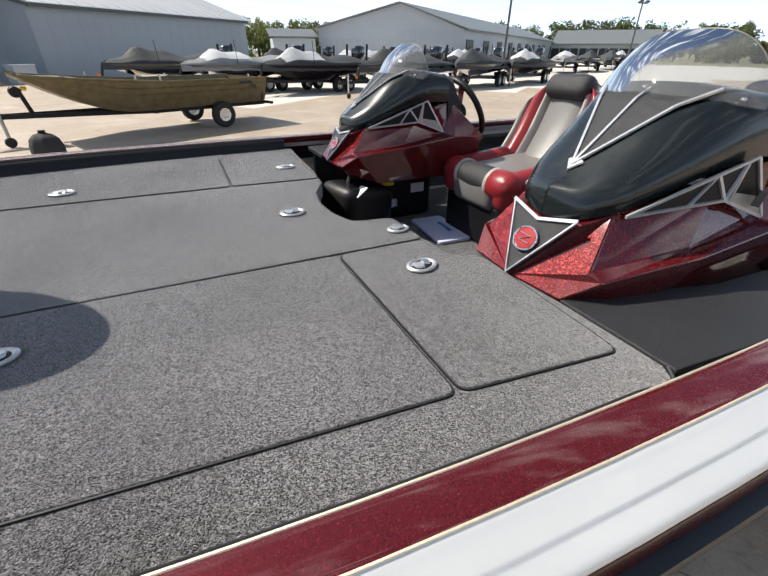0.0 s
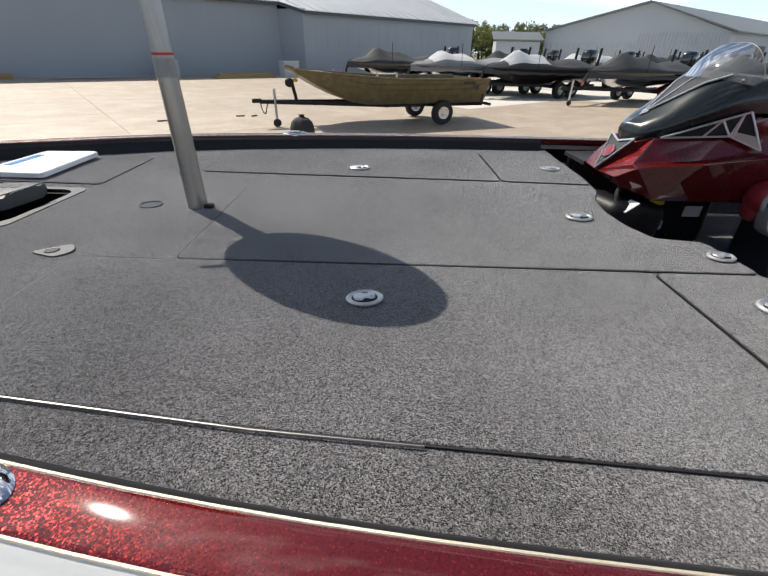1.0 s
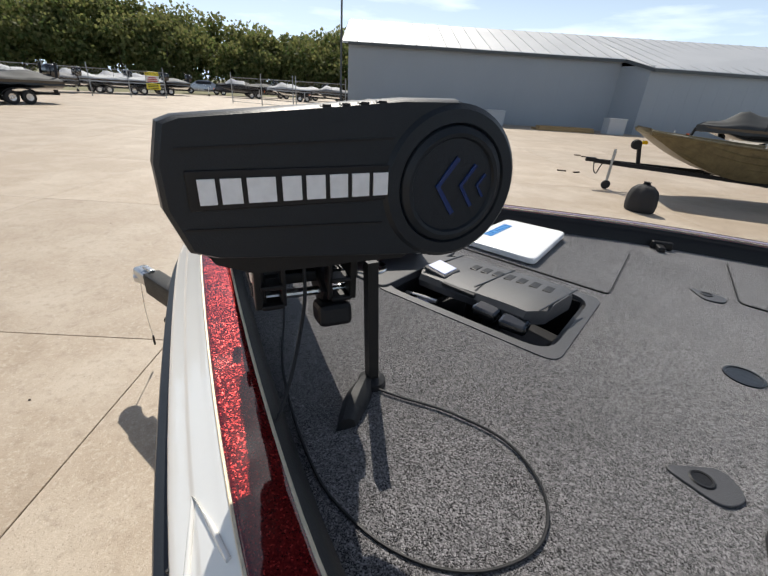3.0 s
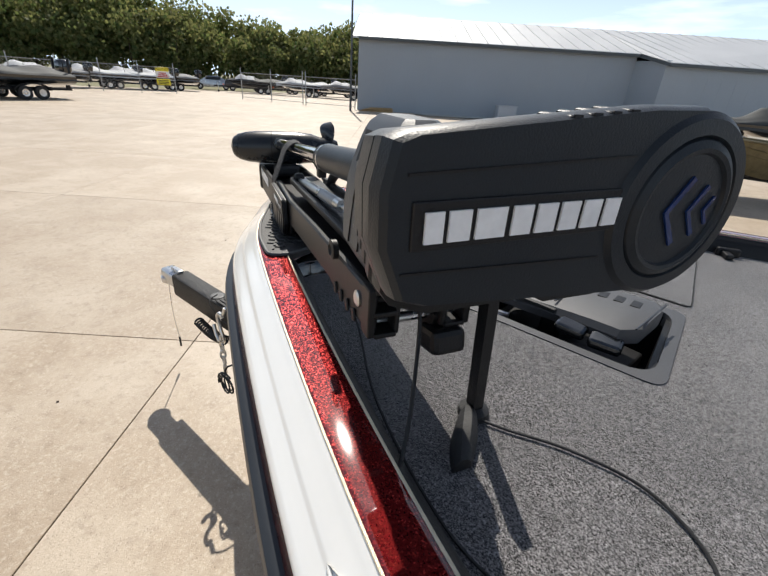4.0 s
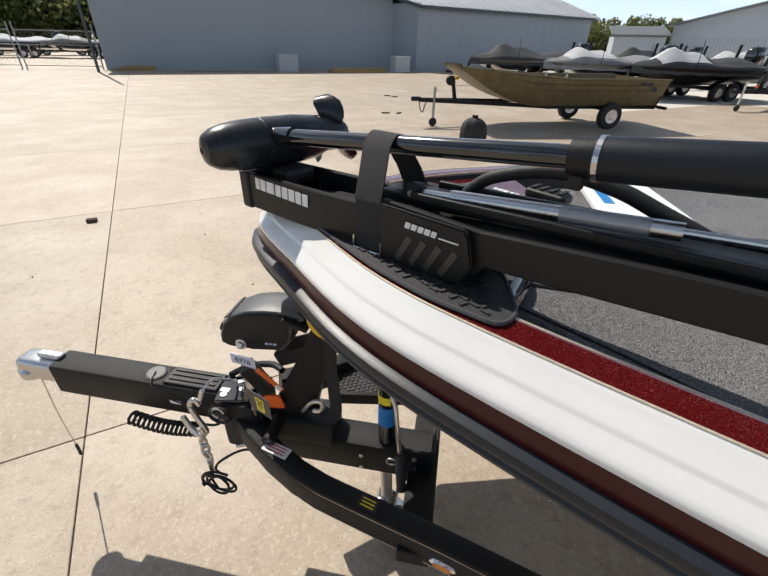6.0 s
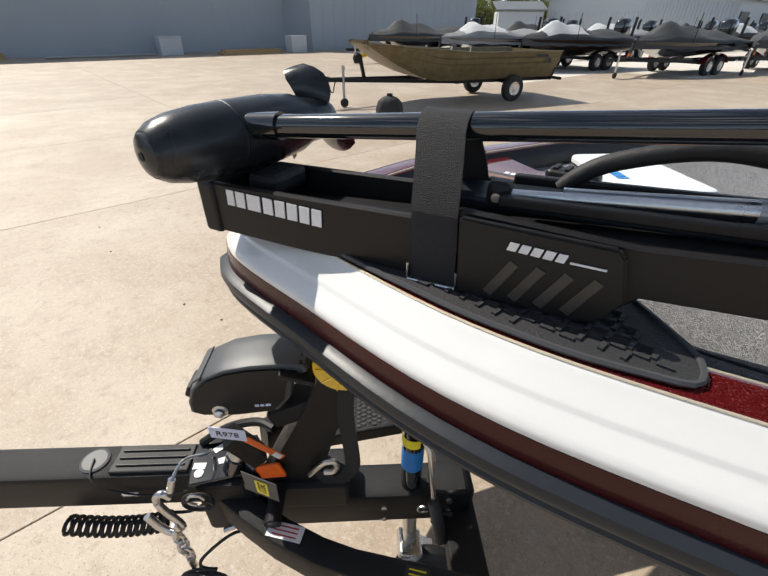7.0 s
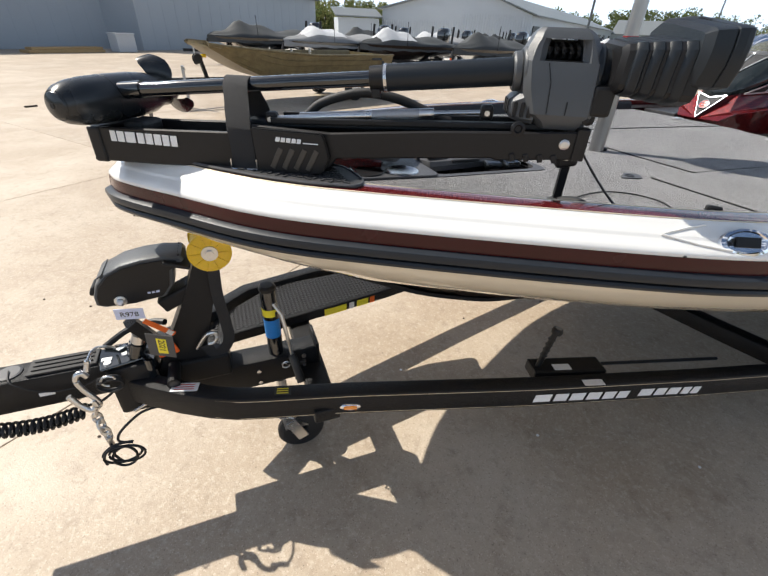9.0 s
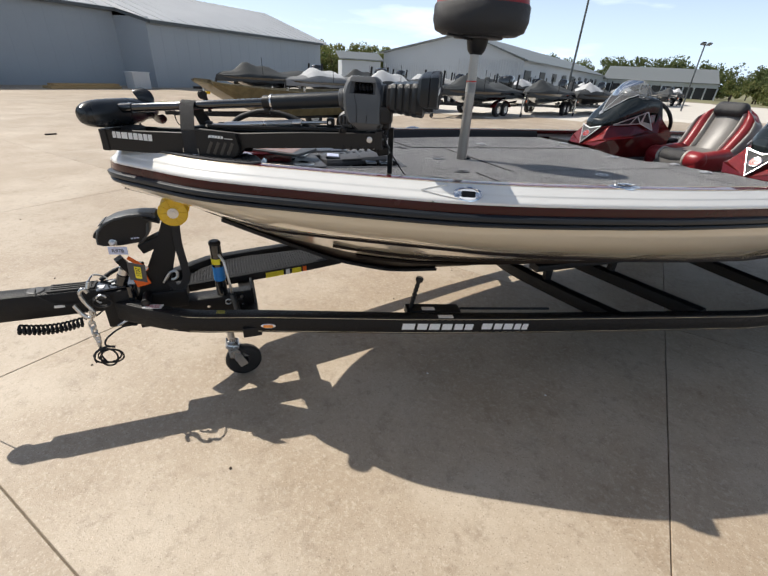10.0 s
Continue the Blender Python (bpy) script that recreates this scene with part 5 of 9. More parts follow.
for a in (278, 48, 164):
    rings = []
    for s in np.linspace(0, 1, 9):
        rad = 0.024 + 0.068 * s
        ch = 0.030 + 0.042 * math.sin(min(1, s * 1.15 + 0.15) * math.pi * 0.62) * (1 - 0.75 * max(0, s - 0.75) / 0.25)
        tw = radians(62 - 22 * s)
        sweep = 0.60 * s * s
        ring_ = []
        for q, t in ((-1, 0.0), (-0.4, 0.0035), (0.4, 0.0035), (1, 0.0), (0.4, -0.002), (-0.4, -0.002)):
            ax = 0.332 + q * ch * math.cos(tw) * 0.5 + t * math.sin(tw)
            th = radians(a) - sweep + (q * ch * math.sin(tw) * 0.5 - t * math.cos(tw)) / rad
            ring_.append((pm @ Vector((rad * math.cos(th), rad * math.sin(th), ax)))[:])
        rings.append(ring_)
    tm("blade", loft(rings), M_POD, parent=prop, smooth=80)
# strap and buckle
st = [(0.409, -0.013, 1.286), (0.408, -0.012, 1.34), (0.404, -0.010, 1.385), (0.398, 0.010, 1.430), (0.392, 0.026, 1.468)]
st += [(0.390, 0.056 - 0.024 * math.cos(a), 1.466 + 0.022 * math.sin(a)) for a in (0.6, 1.1, 1.6, 2.1, 2.6)]
st += [(0.392, 0.086, 1.462), (0.400, 0.115, 1.42), (0.406, 0.146, 1.36), (0.409, 0.149, 1.28)]
rings = []
for i, (u, v, w) in enumerate(st):
    p, q = st[max(i - 1, 0)], st[min(i + 1, len(st) - 1)]
    d_ = Vector((0, q[1] - p[1], q[2] - p[2])).normalized()
    nv = Vector((0, -d_.z, d_.y)) * 0.0015
    rings.append([(u + e, v + k * nv.y, w + k * nv.z) for e, k in ((-0.030, -1), (0.030, -1), (0.030, 1), (-0.030, 1))])
strap = tm("hold_down_strap", loft(rings), M_WEB, "black webbing hold-down strap", smooth=40)
b = tube([(0.376, -0.018, 1.312), (0.376, -0.018, 1.288), (0.442, -0.018, 1.290), (0.442, -0.018, 1.314)], 0.0024, 8)
tm("buckle", b, M_STEEL, "wire buckle", parent=strap)
# gas spring with clevis ends
GS0, GS1, GS2 = Vector((0.466, 0.050, 1.399)), Vector((0.860, 0.057, 1.434)), Vector((0.980, 0.061, 1.443))
spring = tm("gas_spring", rod(GS0 + Vector((0.072, 0.001, 0.0065)), GS1, 0.0118, 20), M_STEEL, "steel gas spring with pale label", smooth=30)
tm("spring_rod", rod(GS1, GS2, 0.0055, 12), M_STEEL, parent=spring)
tm("spring_end", rod(GS0, GS0 + Vector((0.075, 0.0012, 0.0067)), 0.0065, 12), M_STEEL, parent=spring)
for p in (GS0, GS2):
    tm("clevis", box(0.03, 0.028, 0.034, pose(p.x, p.y, p.z, 0, -2, 0), 0.008), M_BLACK, parent=spring)
    tm("clevis_pin", rod(p + Vector((0, -0.019, 0)), p + Vector((0, 0.019, 0)), 0.006, 10), M_STEEL, parent=spring)
tm("spring_label", lathe([(0.0121, 0), (0.0121, 0.112)], Matrix.Translation(GS1 - (GS1 - GS0).normalized() * 0.146) @ (GS1 - GS0).to_track_quat("Z", "Y").to_matrix().to_4x4(), 20), M_SPRING, parent=spring, label="pale printed label")
# pull handle hoop and its cable
hoop = tm("lift_hoop", tube(smooth_path([(0.53, 0.118, 1.395), (0.575, 0.120, 1.432), (0.673, 0.12, 1.460), (0.76, 0.12, 1.453), (0.83, 0.12, 1.431), (0.90, 0.118, 1.408)], 6), 0.0115, 10), M_RUBBER, "black rubber-covered lift hoop", smooth=40)
# gearbox head
def shell_loft(name, rows, mat_, label="", parent=None):
    """A tapered shell with cut corners: rows of (height, front, back, half width)."""
    rings = []
    for w, u0, u1, h in rows:
        c = min(0.014, h * 0.4)
        rings.append([(u, 0.062 + v, w) for u, v in ((u0, -h + c), (u0 + c, -h), (u1 - c, -h), (u1, -h + c), (u1, h - c), (u1 - c, h), (u0 + c, h), (u0, h - c))])
    return tm(name, loft(rings), mat_, label, parent, smooth=22)


gear = shell_loft("gearbox_shell", [(1.425, 1.09, 1.185, 0.050), (1.442, 1.078, 1.190, 0.060), (1.455, 1.058, 1.196, 0.066), (1.500, 1.043, 1.196, 0.061), (1.535, 1.038, 1.196, 0.054), (1.553, 1.036, 1.196, 0.048)], M_GREY, "charcoal tapered gearbox housing with an open window")
shell_loft("window_post", [(1.553, 1.036, 1.078, 0.048), (1.580, 1.042, 1.080, 0.040), (1.595, 1.050, 1.084, 0.036)], M_GREY, parent=gear)
shell_loft("window_post", [(1.553, 1.152, 1.194, 0.048), (1.580, 1.149, 1.184, 0.040), (1.595, 1.145, 1.176, 0.036)], M_GREY, parent=gear)
shell_loft("top_bar", [(1.5930, 1.048, 1.178, 0.0365), (1.603, 1.053, 1.170, 0.031), (1.612, 1.064, 1.156, 0.020)], M_GREY, "moulded grip bar over the window", parent=gear)
tm("grip_floor", box(0.072, 0.086, 0.002, pose(1.115, 0.062, 1.5542)), M_BLACK, parent=gear)
tm("window_back", box(0.074, 0.003, 0.036, pose(1.115, 0.090, 1.573)), M_BLACK, parent=gear)
cc = [(1.075 + 0.075 * t, 0.062 + 0.022 * math.cos(t * 31), 1.572 + 0.012 * math.sin(t * 31)) for t in np.linspace(0, 1, 90)]
tm("coiled_lead", tube(cc, 0.004, 6), M_RUBBER, "coiled black lead inside the grip", parent=gear)
tm("panel_line", tube([(1.084, 0.0135, 1.550), (1.094, 0.0035, 1.515), (1.097, -0.0042, 1.456)], 0, flat=(0.002, 0.003), up=Vector((0, -1, 0.2))), M_BLACK, parent=gear)
tm("panel_line", tube([(1.135, -0.0042, 1.456), (1.135, -0.0015, 1.482)], 0, flat=(0.002, 0.003), up=Vector((0, -1, 0.2))), M_BLACK, parent=gear)
arch_m = Matrix.Translation(SH2 - d * 0.040) @ d.to_track_quat("Z", "Y").to_matrix().to_4x4()
arch = tm("tube_socket", lathe([(0.0300, 0.006), (0.0300, 0.0), (0.036, 0.0), (0.039, 0.004), (0.039, 0.016), (0.045, 0.020), (0.047, 0.024), (0.047, 0.045)], arch_m, 30), M_GREY, "stepped grey socket round the outer tube", parent=gear, smooth=25)
tm("socket_groove", lathe([(0.0395, 0.0155), (0.0430, 0.0175), (0.0395, 0.0185)], arch_m, 30), M_BLACK, parent=arch)
brk_ = tm("front_bracket", loft([[(u, 0.062 + v, w) for v, w in ((-h, lo_ + 0.008), (-h, hi_ - 0.010), (-h + 0.010, hi_), (h - 0.010, hi_), (h, hi_ - 0.010), (h, lo_ + 0.008), (h - 0.008, lo_), (-h + 0.008, lo_))] for u, h, lo_, hi_ in ((1.022, 0.038, 1.446, 1.478), (1.028, 0.043, 1.440, 1.484), (1.050, 0.050, 1.434, 1.494), (1.075, 0.054, 1.432, 1.505))]), M_GREY, "stepped grey bracket under the tube", parent=gear, smooth=22)
for k in range(3):
    tm("bracket_slot", box(0.008, 0.012, 0.030, pose(1.034 + 0.015 * k, 0.0165 - 0.0035 * k, 1.460), 0.002), M_BLACK, parent=brk_)
    tm("bracket_slot", box(0.006, 0.014, 0.030, pose(1.022, 0.038 + 0.024 * k, 1.462), 0.002), M_BLACK, parent=brk_)
neck = tm("neck", lathe([(0.054, 0), (0.054, 0.024), (0.050, 0.029), (0.047, 0.029), (0.045, 0.034), (0.045, 0.060), (0.043, 0.075)], pose(1.168, 0.066, 1.535, 0, 90, 0), 34), M_NAVY, "black round neck with a raised boss", smooth=30)
tm("neck_bolt", lathe([(0.0065, 0), (0.0065, 0.004), (0.003, 0.005), (0, 0.003)], pose(1.194, 0.040, 1.475, 90), 14), M_STEEL, parent=neck)
tm("neck_clamp", box(0.045, 0.06, 0.06, pose(1.205, 0.03, 1.485), 0.008), M_BLACK, parent=neck)
block = tm("neck_block", box(0.040, 0.075, 0.050, pose(1.196, 0.078, 1.455), 0.010), M_BLACK, "black lower bracket")
# open channel ends and cross rods under the head
for v in (-0.004, 0.130):
    end = tm("channel_end", box(0.026, 0.010, 0.066, pose(1.184, v, 1.398), 0.002), M_MOUNT, "open end of the mount channel")
    for w_ in (1.368, 1.398, 1.428):
        tm("channel_web", box(0.028, 0.030, 0.007, pose(1.186, v + (0.018 if v < 0.05 else -0.018), w_), 0.002), M_MOUNT, parent=end)
    tm("channel_lip", box(0.024, 0.007, 0.064, pose(1.184, v + (0.034 if v < 0.05 else -0.034), 1.398), 0.002), M_BLACK, parent=end)
for u, w_ in ((1.165, 1.37), (1.10, 1.385)):
    tm("cross_rod", rod((u, 0.0, w_), (u, 0.13, w_), 0.007, 12), M_STEEL, "bright cross rod")
tm("latch_arm", box(0.09, 0.018, 0.05, pose(1.14, 0.095, 1.372, 0, 22, 0), 0.006), M_BLACK, "black latch arm")
tm("latch_arm", box(0.05, 0.05, 0.035, pose(1.19, 0.10, 1.345, 0, -12, 0), 0.008), M_BLACK)
# control head: tapered bellows, faceted end shell, disc
def head_ring(u, s, cz=1.575, top=1.0):
    out = [(-0.082, 0.020), (-0.076, 0.046), (-0.066, 0.050), (0.02, 0.059), (0.10, 0.0675), (0.150, 0.0690), (0.196, 0.050), (0.2175, 0.004), (0.200, -0.044), (0.155, -0.066), (0.09, -0.062), (-0.050, -0.052), (-0.068, -0.046), (-0.081, -0.012)]
    return [(u, 0.075 + (v - 0.075) * s, cz + w * s * (top if w > 0 else 1.0)) for v, w in out]


def bellows_ring(u, s):
    out = [(-0.052, -0.060), (-0.060, -0.048), (-0.060, 0.028), (-0.046, 0.042), (0.120, 0.050), (0.170, 0.034), (0.176, -0.03), (0.15, -0.060), (0.06, -0.072), (-0.02, -0.072)]
    return [(u, 0.060 + (v - 0.060) * s, 1.5585 + w * s) for v, w in out]


head = tm("control_head", loft([bellows_ring(1.208, 0.62), bellows_ring(1.216, 0.74), bellows_ring(1.240, 0.80), bellows_ring(1.330, 0.98), bellows_ring(1.345, 0.98)]), M_BLACK, "black ribbed control head body", smooth=25)
for k in range(4):
    u0 = 1.226 + 0.026 * k
    s0 = 0.830 + 0.045 * k
    rib = loft([bellows_ring(u0, s0 - 0.03), bellows_ring(u0 + 0.004, s0), bellows_ring(u0 + 0.017, s0 + 0.018), bellows_ring(u0 + 0.0215, s0 - 0.02)])
    tm("head_rib", rib, M_NAVY, parent=head, smooth=40)
collar_ = tm("shell_collar", loft([head_ring(1.322, 0.86, 1.570), head_ring(1.334, 0.955, 1.572), head_ring(1.362, 0.985, 1.5735), head_ring(1.3635, 0.975, 1.5735)]), M_NAVY, "blue-black faceted front collar of the shell", parent=head, smooth=20)
shell = tm("head_shell", loft([head_ring(1.3645, 0.975, 1.5735), head_ring(1.366, 0.99, 1.574), head_ring(1.380, 1.0), head_ring(1.3895, 0.985), head_ring(1.393, 0.960)]), M_NAVY, "blue-black faceted end shell", parent=head, smooth=20)
dm = pose(1.392, 0.150, 1.575, 0, 90, 0)
disc = tm("end_disc", lathe([(0.066, -0.03), (0.0665, -0.012), (0.0665, 0.0), (0.062, 0.0045), (0.052, 0.005), (0.0505, 0.0025), (0.049, 0.005), (0.044, 0.0075), (0.041, 0.0068), (0.0395, 0.0045), (0, 0.0045)], dm, 56), M_NAVY, "round end disc with dim blue chevrons", parent=head, smooth=30)
inlay = surf("dim_blue_inlay", (0.010, 0.030, 0.12), 0.25, bump=0.0)
for k, (cv, sz) in enumerate(((0.134, 0.024), (0.157, 0.018), (0.174, 0.010))):
    tm("chevron", tube([(1.3974, cv + sz * 0.72, 1.575 + sz), (1.3974, cv, 1.575), (1.3974, cv + sz * 0.72, 1.575 - sz)], 0, flat=(0.0045 - 0.001 * k, 0.0016), up=Vector((1, 0, 0))), inlay, parent=disc, label="dim blue chevron")
tm("badge_panel", box(0.0022, 0.156, 0.0285, pose(1.3935, 0.016, 1.5775, 1.2, 0, 0), 0.001), M_BLACK, parent=head)
bars(head, frame_at((1.3950, -0.0545, 1.5665), (0, 1, 0.022), (0, 0, 1)), [0.0135, 0.0165, 0.0235, 0.0165, 0.017, 0.0165, 0.0165, 0.0145], 0.0180, 0.0014, M_LETTER, "white maker's mark on the control head", 0.0)
for v0, w0, v1, w1 in ((-0.066, 1.604, 0.092, 1.613), (-0.066, 1.548, 0.085, 1.545)):
    tm("head_groove", tube([(1.3932, v0, w0), (1.3932, v1, w1)], 0, flat=(0.0016, 0.0016)), M_BLACK, parent=head)
for k in range(4):
    tm("top_notch", box(0.030, 0.0075, 0.008, pose(1.377, 0.036 + 0.0145 * k, 1.6310 + 0.0016 * k, 6, 0, 0), 0.002), M_BLACK, parent=head)
    tm("face_slot", box(0.0016, 0.0065, 0.024, pose(1.3915, 0.038 + 0.0145 * k, 1.6235 + 0.0014 * k), 0.0005), M_BLACK, parent=head)
tm("under_fin", loft([[(1.35 + 0.026 * q, v, w) for q in (0, 1)] + [(1.35 + 0.026 * q, v, w + 0.012) for q in (1, 0)] for v, w in ((0.045, 1.513), (0.065, 1.503), (0.115, 1.503), (0.13, 1.510))]), M_BLACK, "black vent fin under the shell", parent=head)
# stabiliser leg with foot
LEG_T, LEG_B = Vector((1.211, 0.150, 1.43)), Vector((1.213, 0.161, 1.222))
leg = tm("stabiliser_leg", tube([LEG_T, LEG_B], 0, flat=(0.020, 0.016), up=Vector((0, 1, 0))), M_BLACK, "black stabiliser leg with a rubber foot")
tm("foot_cup", lathe([(0.024, 0.0), (0.022, 0.012), (0.012, 0.018), (0, 0.018)], pose(LEG_B.x, LEG_B.y, 1.209), 20), M_RUBBER, parent=leg)
tm("foot_pad", loft([[(1.212 + 0.085 * s, 0.150 - 0.06 * s + w * (0.014 + 0.009 * math.sin(s * 3.0)), 1.208 + h * (0.022 + 0.012 * math.sin(s * 3.1))) for w, h in ((-1, 0), (-0.8, 0.7), (-.3, 1), (.3, 1), (.8, .7), (1, 0))] for s in np.linspace(0, 1, 8)]), M_RUBBER, parent=leg, label="long black rubber foot", smooth=40)
# cables
cab = [(1.19, 0.06, 1.42), (1.22, 0.05, 1.36), (1.30, 0.00, 1.27), (1.37, -0.075, 1.225), (1.42, -0.13, 1.2165)]
tm("cable", tube(smooth_path(cab, 6), 0.0026, 6), M_RUBBER, "black cable looping from the head to the deck")
CT = pose(0, -0.065, 0, 0, 0, TM_TURN).inverted()
loop = [(1.14, -0.525, 1.216), (1.192, -0.512, 1.2145), (1.273, -0.486, 1.2135), (1.363, -0.481, 1.2125), (1.430, -0.524, 1.212), (1.451, -0.588, 1.212), (1.425, -0.648, 1.212), (1.378, -0.688, 1.212), (1.317, -0.707, 1.213), (1.246, -0.705, 1.214), (1.189, -0.688, 1.215), (1.10, -0.645, 1.217), (0.99, -0.575, 1.218), (0.84, -0.45, 1.220), (0.62, -0.30, 1.224)]
tm("deck_cable", tube([CT @ p for p in smooth_path(loop, 8)], 0.0021, 6), M_RUBBER, "thin black cable looped on the carpet")

# ---------------------------------------------------------------- loose things on the boat
pole_thing = thing("pedestal_seat", "red and grey padded seat on a steel pedestal pole", "pedestal seat", pose(1.788, -0.012, 0))
part("pole", rod((0, 0, 1.196), (-0.006, -0.003, 1.77), 0.029, 24, 0.024), M_ALU, pole_thing, "brushed aluminium pole", smooth=30)
part("red_band", rod((-0.004, -0.002, 1.606), (-0.004, -0.002, 1.612), 0.0268, 24), M_REDINK, pole_thing)
part("print_mark", rod((-0.004, -0.002, 1.555), (-0.004, -0.002, 1.60), 0.0269, 24), surf("grey_print", (0.30, 0.30, 0.29), 0.5), pole_thing, "grey warning print on the pole")
part("base_clip", box(0.05, 0.022, 0.014, pose(0.025, -0.005, 1.203), 0.004), M_BLACK, pole_thing)
part("collar", lathe([(0.032, 1.735), (0.046, 1.755), (0.054, 1.785), (0.058, 1.82)], None, 24), M_BLACK, pole_thing, smooth=30)
part("release_lever", rod((-0.05, -0.02, 1.80), (-0.21, -0.06, 1.812), 0.006, 8), M_BLACK, pole_thing)
sq = pose(0, 0, 0, 0, 0, -31) @ Matrix.Diagonal((1.03, 0.66, 1, 1))
cush = [(0.10, 1.816), (0.185, 1.820), (0.222, 1.838), (0.236, 1.885), (0.234, 1.945), (0.217, 1.966), (0.20, 1.970)]
part("cushion", lathe(cush + [(0, 1.974)], sq, 40), M_CARBON, pole_thing, "charcoal vinyl cushion", smooth=60)
part("cushion_top", lathe([(0.226, 1.950), (0.222, 1.978), (0.19, 2.003), (0.0, 2.008)], sq, 40), M_REDVINYL, pole_thing, "red vinyl top panel", smooth=60)
part("seat_plate", lathe([(0.12, 1.806), (0.125, 1.812), (0.12, 1.819)], sq, 30), M_GREYPL, pole_thing, "dark mounting plate under the cushion")

cover = thing("display_cover", "white plastic screen cover lying on the deck carpet", "screen cover", pose(1.02, 0.392, deck_z(1.0) + 0.0075, 0, 0, 2))
part("shell", plate(rounded([(-0.12, -0.17), (0.125, -0.185), (0.12, 0.175), (-0.10, 0.17)], 0.025), 0.018, 0.018, 0.007), M_WHITEPL, cover)
bars(cover, frame_at((-0.055, -0.08, 0.0182), (0.05, 1, 0), (-1, 0.05, 0)), [0.016, 0.018, 0.026, 0.018, 0.018, 0.018, 0.018, 0.016], 0.03, 0.003, M_BLUEINK, "blue maker's mark", 0.0)

pedal = thing("foot_pedal", "black foot pedal resting in the recessed tray", "foot pedal", pose(1.13, -0.03, 1.220, 0, 0, -10))
rings = []
for u in np.linspace(-0.185, 0.175, 14):
    e = 1 - max(0, abs(u + 0.005) - 0.155) / 0.06
    rings.append([(u, v * e, w + 0.014 * math.sin(u * 8)) for v, w in ((-0.098, -0.018), (-0.102, 0.0), (-0.094, 0.014), (-0.05, 0.022), (0.06, 0.024), (0.096, 0.016), (0.100, -0.004), (0.092, -0.018))])
plate_ = part("pedal_plate", loft(rings), M_GREYPL, pedal, "black moulded treadle", smooth=40)
pad_ = part("pad", box(0.075, 0.062, 0.012, pose(-0.125, -0.050, 0.012, 6, 4, 0), 0.005), M_GREYPL, plate_, "grey rounded button pad")
part("pad_top", box(0.060, 0.048, 0.006, pose(-0.125, -0.050, 0.018, 6, 4, 0), 0.002), M_LILAC, plate_, "pale grey button")
for k in range(7):
    part("raised_mark", box(0.020, 0.034, 0.004, pose(-0.075 + 0.034 * k, 0.030, 0.0235 + 0.013 * math.sin((-0.075 + 0.034 * k) * 8), 0, 0, 6), 0.0015), M_BLACK, plate_)
for k in range(3):
    part("groove", box(0.004, 0.17, 0.003, pose(-0.16 + 0.165 * k, 0.0, 0.0235 + 0.013 * math.sin((-0.16 + 0.165 * k) * 8), 0, 0, 0), 0.001), M_DARK, plate_)
part("rib_strip", box(0.10, 0.012, 0.010, pose(-0.03, -0.098, 0.006, 0, -3, 0), 0.003), M_RUBBER, pedal)
for u, a in ((0.065, 4), (0.135, 12)):
    part("side_button", box(0.062, 0.040, 0.022, pose(u, -0.112, -0.004, 12, 0, a), 0.008), M_GLOSSBLACK, pedal)
part("base", box(0.33, 0.17, 0.03, pose(0, 0.01, -0.115), 0.006), M_BLACK, pedal)
part("pivot_yoke", box(0.05, 0.14, 0.09, pose(0.0, 0.0, -0.06), 0.01), M_BLACK, pedal)
part("hinge_rod", rod((-0.17, -0.13, -0.05), (-0.08, -0.11, -0.045), 0.006, 10), M_STEEL, pedal)
part("lead_bracket", box(0.07, 0.035, 0.004, pose(-0.10, -0.135, -0.06, 20, 0, -20), 0.001), M_LILAC, pedal)

tr = thing("transom_strap", "black strap bracket lying on the carpet by the gunwale", "strap", pose(1.448, -0.745, 1.2115, 0, 0, 42))
part("bracket", box(0.075, 0.03, 0.008, pose(-0.01, 0, 0.004), 0.003), M_BLACK, tr)
part("webbing", tube(smooth_path([(-0.05, 0, 0.006), (-0.01, 0.0, 0.016), (0.03, 0, 0.006), (0.06, 0.0, 0.012)], 5), 0, flat=(0.024, 0.003)), M_WEB, tr)
part("end_block", box(0.035, 0.034, 0.022, pose(0.062, 0.0, 0.016, 0, 12, 0), 0.006), M_BLACK, tr)
part("ring", tube([(0.02 + 0.018 * math.cos(a), 0.018 * math.sin(a), 0.018) for a in np.linspace(0, 6.28, 20)], 0.003, 6), M_GREYPL, tr)

# ---------------------------------------------------------------- consoles, seats and cockpit fittings (parts of the boat)


def tri_frame(pts, w=0.010, t=0.006, bm=None):
    for p, q in pts:
        bm = tube([p, q], 0, flat=(w, t), up=Vector((0, 1, 0.1)), bm=bm)
    return bm


